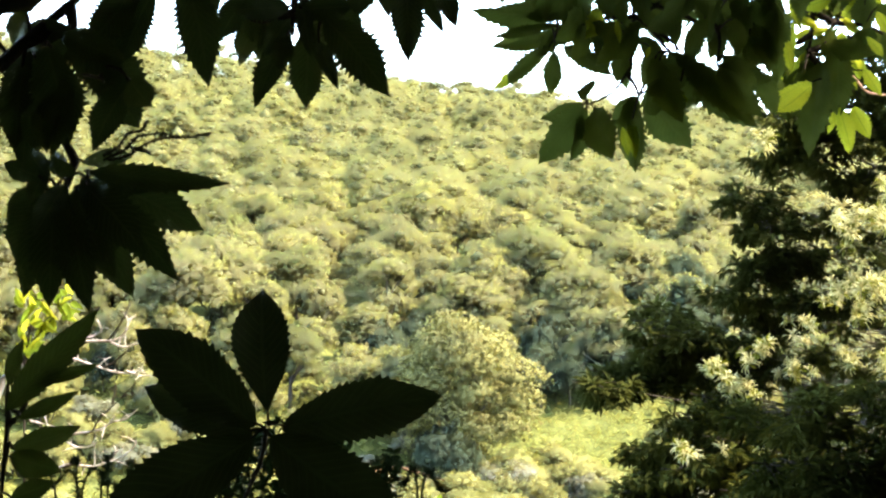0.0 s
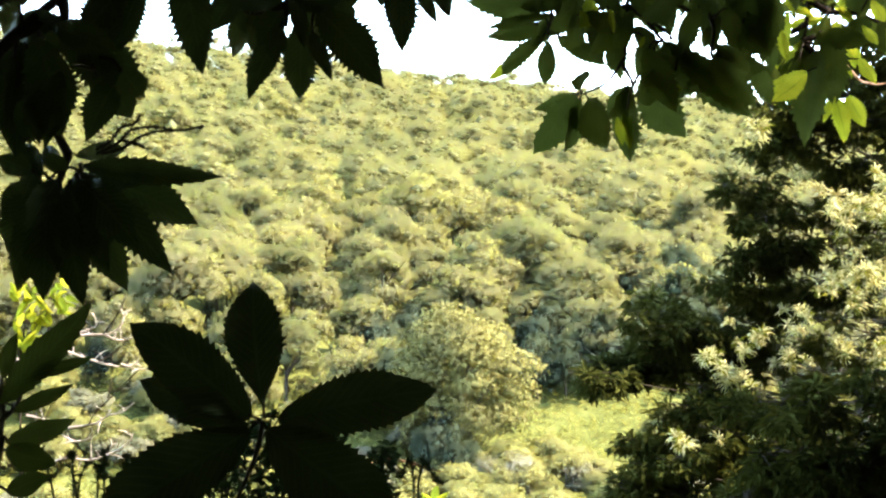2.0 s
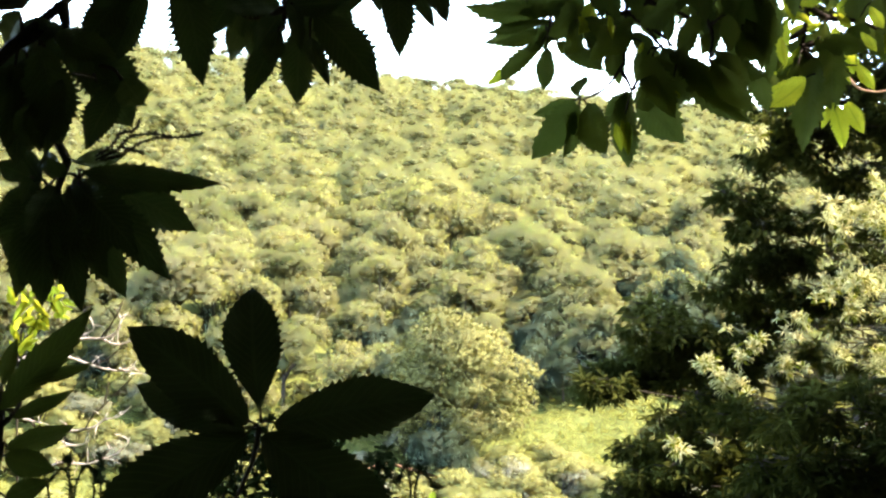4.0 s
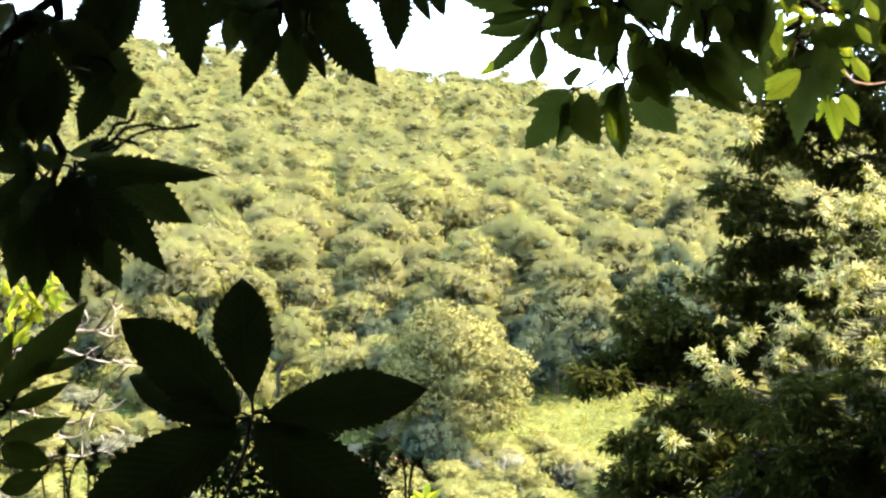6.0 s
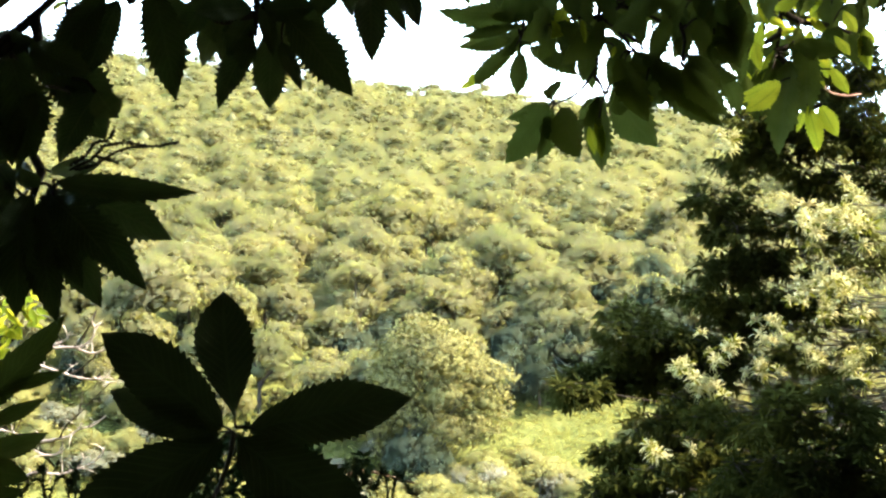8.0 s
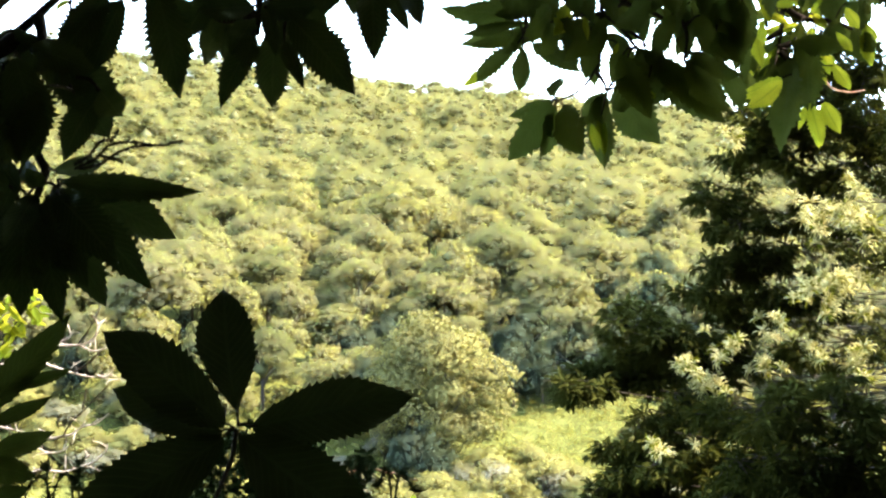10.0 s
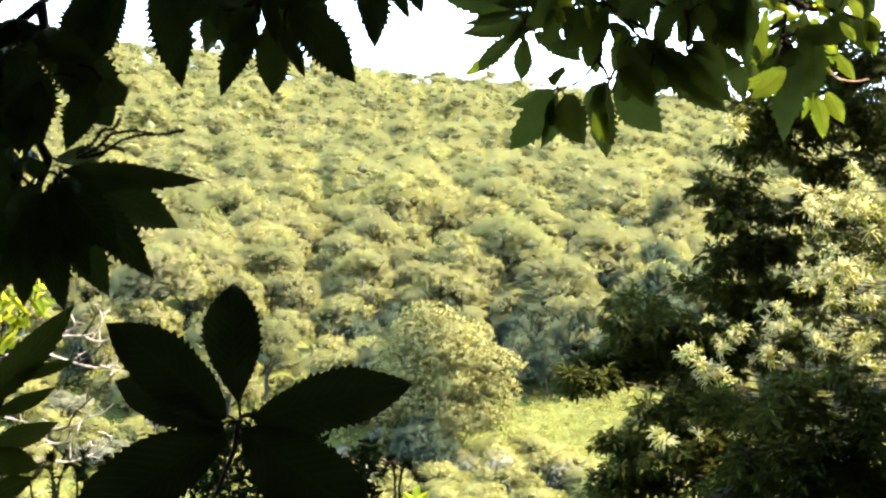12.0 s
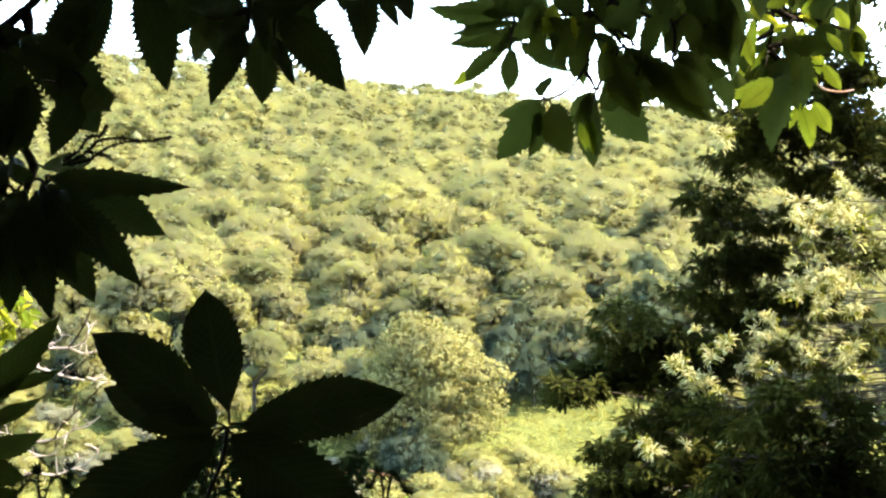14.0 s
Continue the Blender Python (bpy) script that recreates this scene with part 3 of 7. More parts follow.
LEFT_LEAVES_B = [
    (0.0162, -0.0278, -0.0219, 0.0653, -0.0609, -0.0709, 0.0334, 0, 1),
    (-0.0005, -0.0021, -0.0222, 0.0245, -0.0148, -0.0793, 0.0308, 0, 0),
    (-0.0076, -0.0072, -0.0224, -0.0128, 0.0202, -0.0840, 0.0298, 0, 3),
    (-0.0202, 0.0015, -0.0264, -0.0392, 0.0058, -0.1016, 0.0309, 0, 0),
    (-0.0022, -0.0158, -0.0199, -0.0156, -0.0492, -0.0573, 0.0217, 0, 0),
    (0.0065, -0.0105, -0.0174, 0.0476, -0.0359, -0.0402, 0.0218, 0, 0),
    (-0.0132, 0.0006, -0.0233, -0.0589, 0.0355, -0.1130, 0.0265, 0, 0),
]
LEFT_LEAVES_Z = [
    (-0.0148, -0.0145, -0.0176, -0.0388, -0.0033, 0.0104, 0.0182, 0, 0),
    (-0.0091, 0.0110, -0.0152, -0.0314, 0.0320, 0.0117, 0.0161, 0, 0),
    (-0.0220, -0.0189, -0.0144, -0.0428, -0.0350, -0.0052, 0.0190, 0, 0),
    (0.0047, -0.0212, -0.0146, -0.0028, -0.0377, -0.0029, 0.0129, 0, 0),
    (0.0114, 0.0140, -0.0124, 0.0596, -0.0081, -0.0239, 0.0197, 0, 0),
    (0.0018, 0.0019, -0.0211, 0.0333, -0.0153, -0.0915, 0.0265, 0, 0),
]
LEFT_TWIGS = [[(0.000, 0.000, 0.000), (-0.011, 0.000, 0.020), (-0.031, 0.000, 0.055), (-0.071, 0.000, 0.104)], [(0.000, 0.000, 0.000), (-0.007, 0.000, -0.020), (-0.013, 0.000, -0.037)]]
LEFT_NODES = [(0.000, 0.000, -0.003), (0.005, 0.000, -0.009), (0.010, 0.000, -0.014), (0.011, 0.000, -0.019), (0.003, 0.000, -0.024), (-0.006, 0.000, -0.025), (-0.015, 0.000, -0.021), (-0.022, 0.000, -0.023), (-0.021, 0.000, -0.003)]
LEFT_ALL = LEFT_LEAVES_A + LEFT_LEAVES_B + LEFT_LEAVES_Z

TOPLEFT_AT = (-0.290, 0.900, 1.759)
TOPLEFT_LEAVES_A = [
    (-0.0046, 0.0074, -0.0005, 0.0549, 0.0243, -0.0471, 0.0413, 0, 1),
    (0.0454, 0.0049, -0.0288, 0.0093, 0.0146, -0.0814, 0.0252, 0, 2),
    (0.0195, 0.0144, -0.0274, 0.0407, 0.0440, -0.0640, 0.0289, 0, 1),
    (-0.0085, -0.0283, -0.0091, 0.0062, -0.0307, -0.0799, 0.0372, 0, 1),
    (-0.0401, 0.0266, 0.0046, -0.0437, 0.0370, -0.0738, 0.0379, 0, 0),
    (-0.0212, 0.0241, -0.0036, -0.0470, -0.0030, -0.0465, 0.0369, 0, 0),
    (0.0518, -0.0019, 0.0422, 0.0164, -0.0196, -0.0060, 0.0284, 0, 1),
    (0.0615, 0.0026, 0.0390, 0.0333, 0.0078, -0.0165, 0.0268, 0, 0),
    (0.0040, -0.0292, -0.0012, 0.0528, -0.0490, -0.0219, 0.0234, 0, 0),
    (0.0053, -0.0132, 0.0066, -0.0499, 0.0159, 0.0010, 0.0231, 0, 0),
]
TOPLEFT_LEAVES_B = [
    (-0.0320, 0.0159, -0.0101, -0.0112, -0.0079, -0.0720, 0.0340, 0, 0),
    (0.0118, 0.0117, -0.0065, 0.0337, 0.0246, -0.0457, 0.0296, 0, 0),
    (-0.0374, 0.0070, -0.0157, -0.0360, -0.0191, -0.0813, 0.0295, 0, 0),
    (-0.0139, -0.0299, -0.0499, -0.0250, -0.0039, -0.0862, 0.0210, 0, 0),
    (-0.0080, -0.0174, -0.0442, -0.0052, -0.0373, -0.0861, 0.0205, 0, 3),
    # a sliver in the lit tone, in place of a sun fleck
    (0.0160, 0.0289, 0.0430, -0.0072, 0.0550, 0.0412, 0.0052, 0, 10),
    (-0.0262, -0.0126, 0.0184, -0.0547, 0.0197, -0.0009, 0.0206, 0, 0),
]
TOPLEFT_LEAVES_Z = [
    (-0.0175, -0.0015, -0.0296, -0.0063, 0.0079, -0.0781, 0.0275, 0, 0),
    (-0.0341, 0.0100, -0.0407, -0.0322, -0.0115, -0.0930, 0.0253, 0, 0),
    (0.0089, -0.0293, -0.0337, -0.0034, -0.0369, -0.0885, 0.0202, 0, 1),
    (0.0484, -0.0136, -0.0314, 0.0585, 0.0051, -0.0498, 0.0247, 0, 0),
    (-0.0178, 0.0114, 0.0104, 0.0101, 0.0175, -0.0141, 0.0254, 0, 0),
    (0.0227, 0.0035, 0.0257, 0.0432, 0.0132, -0.0055, 0.0252, 0, 0),
]
TOPLEFT_TWIGS = [[(0.000, 0.000, 0.000), (-0.006, 0.000, 0.006), (-0.025, 0.000, 0.000), (-0.063, 0.000, -0.021)], [(-0.054, 0.000, -0.021), (-0.029, 0.000, 0.002), (0.001, 0.000, 0.027), (0.029, 0.000, 0.054)], [(-0.001, 0.000, 0.027), (0.002, 0.000, 0.013), (0.001, 0.000, -0.001)]]
TOPLEFT_NODES = [(0.001, 0.000, -0.002), (-0.014, 0.000, -0.005), (-0.029, 0.000, -0.002), (0.028, 0.000, -0.020), (0.024, 0.000, -0.029), (0.007, 0.000, -0.009), (0.056, 0.000, 0.040), (-0.001, 0.000, 0.007), (-0.024, 0.000, -0.042), (0.024, 0.000, 0.037)]
TOPLEFT_ALL = TOPLEFT_LEAVES_A + TOPLEFT_LEAVES_B + TOPLEFT_LEAVES_Z

MIDLEAF_AT = (-0.242, 1.000, 1.819)
MIDLEAF_LEAVES = [
    (0.0197, -0.0173, 0.0099, 0.0394, -0.0351, -0.0811, 0.0350, 0, 1),
    (0.0139, 0.0168, 0.0131, 0.0338, 0.0399, -0.0164, 0.0289, 10, 1),
]
MIDLEAF_TWIGS = [[(0.000, 0.000, 0.000), (-0.010, 0.000, 0.014), (-0.029, 0.000, 0.042)]]
MIDLEAF_NODES = [(0.000, 0.000, 0.000)]
MIDLEAF_ALL = MIDLEAF_LEAVES

MIDDLE_AT = (-0.146, 1.050, 1.834)
MIDDLE_LEAVES_A = [
    (-0.0273, -0.0032, -0.0226, -0.0571, 0.0340, -0.0659, 0.0219, 0, 2),
    (-0.0256, 0.0043, -0.0284, -0.0369, 0.0310, -0.0593, 0.0169, 0, 0),
    (0.0083, -0.0074, -0.0113, 0.0188, -0.0334, -0.0631, 0.0149, 0, 0),
    (-0.0012, -0.0020, -0.0403, -0.0276, -0.0326, -0.1032, 0.0239, 0, 2),
    (0.0156, -0.0043, -0.0325, 0.0053, 0.0345, -0.1031, 0.0308, 0, 0),
    (0.0227, -0.0061, -0.0474, 0.0424, -0.0473, -0.0916, 0.0149, 0, 0),
    (0.0291, -0.0164, -0.0305, 0.0827, -0.0441, -0.0953, 0.0378, 0, 1),
    (0.0306, 0.0102, -0.0076, 0.0596, -0.0013, -0.0441, 0.0259, 0, 0),
    (0.0993, -0.0075, 0.0056, 0.1017, -0.0414, -0.0673, 0.0288, 0, 0),
    (0.1091, 0.0173, 0.0039, 0.1300, 0.0110, -0.0365, 0.0139, 0, 0),
]
MIDDLE_LEAVES_B = [
    (0.1269, -0.0105, 0.0001, 0.1406, -0.0475, -0.0399, 0.0199, 0, 0),
    (-0.0002, -0.0160, -0.0209, -0.0430, -0.0438, -0.0275, 0.0229, 0, 0),
    (-0.0024, 0.0064, -0.0231, -0.0206, -0.0231, -0.0600, 0.0219, 0, 0),
    (0.0095, -0.0165, -0.0229, 0.0527, -0.0173, -0.0192, 0.0259, 0, 0),
    (0.0230, -0.0090, -0.0238, 0.0221, 0.0328, -0.0605, 0.0283, 10, 0),
    (-0.0366, -0.0136, -0.0078, -0.0636, -0.0111, -0.0469, 0.0249, 0, 0),
    (0.0798, 0.0099, 0.0120, 0.0827, 0.0022, -0.0239, 0.0179, 0, 0),
    (-0.0247, 0.0176, 0.0039, -0.0343, 0.0157, -0.0272, 0.0249, 0, 0),
    (0.0617, -0.0093, 0.0124, 0.0575, -0.0168, -0.0268, 0.0308, 0, 0),
    (-0.0025, -0.0167, -0.0445, -0.0087, -0.0233, -0.0743, 0.0199, 0, 0),
]
MIDDLE_LEAVES_C = [
    (-0.0398, -0.0091, -0.0165, -0.0257, 0.0237, -0.0495, 0.0249, 0, 0),
]
MIDDLE_TWIGS = [[(0.000, 0.000, 0.010), (0.001, 0.000, -0.019), (0.000, 0.000, -0.041)], [(0.000, 0.000, 0.000), (0.017, 0.000, -0.019), (0.024, 0.000, -0.029)], [(0.000, 0.000, 0.005), (0.056, 0.000, 0.010), (0.100, 0.000, 0.005)], [(0.001, 0.000, -0.022), (-0.027, 0.000, -0.029), (-0.041, 0.000, -0.024)]]
MIDDLE_NODES = [(0.000, 0.000, -0.041), (0.001, 0.000, -0.022), (0.024, 0.000, -0.029), (0.100, 0.000, 0.005), (-0.041, 0.000, -0.024)]
MIDDLE_ALL = MIDDLE_LEAVES_A + MIDDLE_LEAVES_B + MIDDLE_LEAVES_C

RIGHT_AT = (0.213, 1.500, 1.935)
RIGHT_LEAVES_A = [
    (-0.0574, 0.0318, -0.1373, -0.1135, 0.0316, -0.1593, 0.0191, 0, 0),
    (-0.0672, -0.0450, -0.1505, -0.1128, -0.0695, -0.2241, 0.0394, 0, 2),
    (-0.0617, -0.0247, -0.1507, -0.0782, -0.0539, -0.2161, 0.0250, 0, 0),
    (-0.0632, -0.0258, -0.1413, -0.0545, 0.0112, -0.1083, 0.0191, 0, 0),
    (-0.0539, -0.0344, -0.1519, -0.0403, -0.0793, -0.2143, 0.0346, 0, 0),
    (0.0023, 0.0411, -0.1268, 0.0053, 0.0476, -0.2236, 0.0346, 0, 0),
    # small bright leaf standing for the sunlit patch on the one before
    (0.0038, 0.0471, -0.1547, 0.0053, 0.0374, -0.2072, 0.0143, 0, 10),
    (0.0112, 0.0385, -0.1271, -0.0212, 0.0539, -0.1647, 0.0298, 0, 0),
    (0.0196, 0.0279, -0.1179, 0.0795, 0.0524, -0.1973, 0.0489, 0, 2),
    (0.0487, -0.0005, -0.0781, 0.1377, -0.0413, -0.1785, 0.0310, 0, 1),
]
RIGHT_LEAVES_B = [
    (0.0097, -0.0278, -0.1224, 0.0890, 0.0096, -0.1415, 0.0358, 0, 0),
    (-0.0960, 0.0384, -0.0500, -0.1815, 0.0808, -0.0561, 0.0215, 0, 1),
    (-0.0953, -0.0157, -0.0476, -0.1776, 0.0000, -0.0585, 0.0143, 0, 1),
    (-0.0882, 0.0288, -0.0184, -0.1887, 0.0430, -0.0205, 0.0203, 0, 0),
    (-0.0987, 0.0302, -0.0558, -0.1626, 0.0330, -0.0688, 0.0167, 0, 0),
    (-0.0999, 0.0149, -0.0656, -0.1661, 0.0335, -0.1178, 0.0227, 0, 0),
    (-0.1006, -0.0222, -0.0791, -0.1009, 0.0200, -0.1317, 0.0250, 0, 0),
    (-0.0841, 0.0438, -0.0633, -0.0319, 0.0012, -0.1064, 0.0227, 0, 1),
    (-0.0940, 0.0452, -0.0437, -0.1377, 0.0914, -0.0609, 0.0167, 0, 0),
    (-0.0927, 0.0162, -0.0316, -0.1988, -0.0294, -0.0380, 0.0239, 0, 0),
]
RIGHT_LEAVES_C = [
    (-0.0888, 0.0383, -0.0343, -0.1169, 0.0011, -0.0834, 0.0203, 0, 0),
    (-0.0137, 0.0450, -0.0473, 0.0001, 0.0617, -0.1182, 0.0250, 0, 0),
    (-0.0249, -0.0422, -0.0568, -0.0504, -0.0755, -0.1061, 0.0227, 0, 0),
    (0.0299, 0.0130, -0.0673, 0.0141, 0.0199, -0.1190, 0.0263, 0, 0),
    (-0.0320, 0.0237, -0.0301, -0.0669, 0.0664, -0.0579, 0.0263, 0, 0),
    (-0.0654, -0.0270, -0.0334, -0.0968, -0.0767, -0.0766, 0.0263, 0, 0),
    (0.0201, 0.0405, -0.0625, 0.0508, -0.0081, -0.1230, 0.0263, 0, 0),
    (0.0408, 0.0364, -0.0147, 0.0779, 0.0065, -0.0363, 0.0239, 0, 0),
    (-0.0188, 0.0165, -0.0350, 0.0278, -0.0005, -0.0461, 0.0203, 0, 0),
    (-0.1089, 0.0376, -0.0059, -0.1506, 0.0650, -0.0291, 0.0239, 0, 0),
]
RIGHT_LEAVES_D = [
    (0.0066, -0.0027, -0.0597, 0.0348, -0.0001, -0.0871, 0.0215, 0, 0),
    (0.0543, -0.0455, -0.0237, 0.0065, -0.0920, -0.0696, 0.0263, 0, 0),
    (-0.0457, -0.0347, -0.0282, -0.0608, -0.0484, -0.0701, 0.0215, 0, 10),
    (-0.0190, 0.0257, -0.0155, -0.0116, 0.0280, -0.0661, 0.0155, 0, 10),
    (-0.0606, -0.0470, -0.0510, 0.0016, -0.0132, -0.0685, 0.0239, 0, 0),
    (-0.0762, 0.0042, -0.0200, -0.1327, -0.0077, -0.0377, 0.0239, 0, 0),
    (-0.0599, 0.0276, -0.0293, -0.1038, 0.0087, -0.0681, 0.0239, 0, 0),
    (0.0566, 0.0448, -0.0868, 0.0704, 0.0043, -0.1387, 0.0298, 0, 0),
    (0.0195, 0.0370, -0.0203, 0.0483, 0.0382, -0.0629, 0.0239, 0, 0),
    (0.0199, -0.0063, -0.1297, 0.0326, 0.0294, -0.1567, 0.0275, 0, 0),
]
RIGHT_LEAVES_E = [
    (-0.0519, 0.0366, -0.0204, -0.0341, 0.0062, -0.0685, 0.0215, 0, 0),
    (0.0364, -0.0319, -0.0262, 0.0553, 0.0055, -0.0729, 0.0215, 0, 0),
    # three narrow bright leaves that stand for flecks of sun
    (-0.1552, 0.0202, -0.1028, -0.1694, -0.0292, -0.1267, 0.0096, 0, 10),
    (0.0167, -0.0181, -0.0742, 0.0119, -0.0136, -0.0886, 0.0060, 0, 10),
    (-0.0795, -0.0013, -0.1826, -0.0875, 0.0203, -0.1987, 0.0054, 0, 10),
    (0.0067, -0.0015, -0.0421, -0.0265, -0.0439, -0.0943, 0.0250, 0, 0),
    (0.0239, -0.0244, -0.0945, 0.0611, 0.0103, -0.1169, 0.0239, 0, 0),
    (-0.0158, -0.0137, -0.0721, -0.0192, 0.0129, -0.1165, 0.0239, 0, 0),
    (-0.0688, 0.0466, -0.0506, -0.0567, 0.0593, -0.0881, 0.0179, 0, 0),
    (0.0626, -0.0022, -0.0895, 0.1455, -0.0098, -0.1747, 0.0444, 0, 0),
]
RIGHT_LEAVES_F = [
    (0.1417, -0.0217, -0.0163, 0.1398, 0.0003, -0.0940, 0.0334, 0, 0),
    (0.1671, -0.0296, -0.0263, 0.1546, -0.0294, -0.1098, 0.0264, 0, 1),
    (0.1101, 0.0239, -0.0192, 0.1018, -0.0013, -0.0901, 0.0226, 0, 0),
    (0.1252, 0.0033, -0.0558, 0.1491, 0.0103, -0.1037, 0.0234, 0, 0),
    (0.0935, -0.0275, -0.0985, 0.1655, -0.0348, -0.1202, 0.0264, 0, 2),
    (0.1231, 0.0122, -0.0076, 0.1294, 0.0093, -0.0631, 0.0271, 0, 0),
    (0.0854, 0.0135, -0.0129, 0.1077, -0.0071, -0.0451, 0.0201, 0, 0),
    (0.1431, -0.0157, -0.0469, 0.1631, -0.0391, -0.1045, 0.0255, 0, 0),
    (0.1678, 0.0004, -0.0577, 0.1847, 0.0258, -0.1170, 0.0211, 0, 0),
    (0.0710, 0.0054, -0.0917, 0.1037, 0.0219, -0.1245, 0.0259, 0, 0),
]
RIGHT_LEAVES_G = [
    (0.0409, -0.0070, -0.0784, 0.0756, 0.0078, -0.1194, 0.0280, 0, 0),
    (0.0175, -0.0239, -0.0896, 0.0507, -0.0364, -0.1700, 0.0345, 0, 0),
    (0.1562, 0.0105, -0.0840, 0.1255, 0.0240, -0.1030, 0.0200, 0, 0),
    (0.0624, -0.0047, -0.0112, 0.0441, -0.0294, -0.0357, 0.0175, 0, 0),
    (0.1560, -0.0140, -0.0147, 0.1816, -0.0314, -0.0705, 0.0255, 0, 0),
    (0.1368, -0.0131, -0.0256, 0.1131, 0.0054, -0.0567, 0.0232, 0, 0),
    # another bright scrap for a sun fleck
    (0.0513, -0.0180, -0.1314, 0.0652, 0.0052, -0.1436, 0.0092, 0, 10),
]
RIGHT_LEAVES_X = [
    # three bright slips laid in front as sunlit patches
    (-0.0239, -0.0688, -0.1779, -0.0154, -0.0639, -0.2121, 0.0113, 0, 10),
    (-0.0667, -0.0670, -0.0523, -0.0538, -0.0582, -0.0694, 0.0086, 0, 11),
    (-0.0315, -0.0676, -0.0511, -0.0251, -0.0592, -0.0790, 0.0073, 0, 10),
    (0.0918, -0.0488, -0.1059, 0.1372, -0.0720, -0.1668, 0.0310, 0, 0),
    (0.1476, -0.0107, -0.1014, 0.1731, 0.0003, -0.1590, 0.0235, 0, 1),
    (0.1013, -0.0361, -0.0883, 0.1350, -0.0594, -0.1358, 0.0285, 0, 0),
    (0.1335, -0.0268, -0.0627, 0.1647, -0.0114, -0.1001, 0.0246, 0, 0),
    (0.0841, -0.0205, -0.0395, 0.0579, -0.0204, -0.0973, 0.0247, 0, 0),
    (0.0692, -0.0270, -0.0010, 0.0534, -0.0078, -0.0410, 0.0219, 0, 0),
    (0.0318, -0.0215, 0.0072, 0.0405, -0.0183, -0.0335, 0.0220, 0, 1),
]
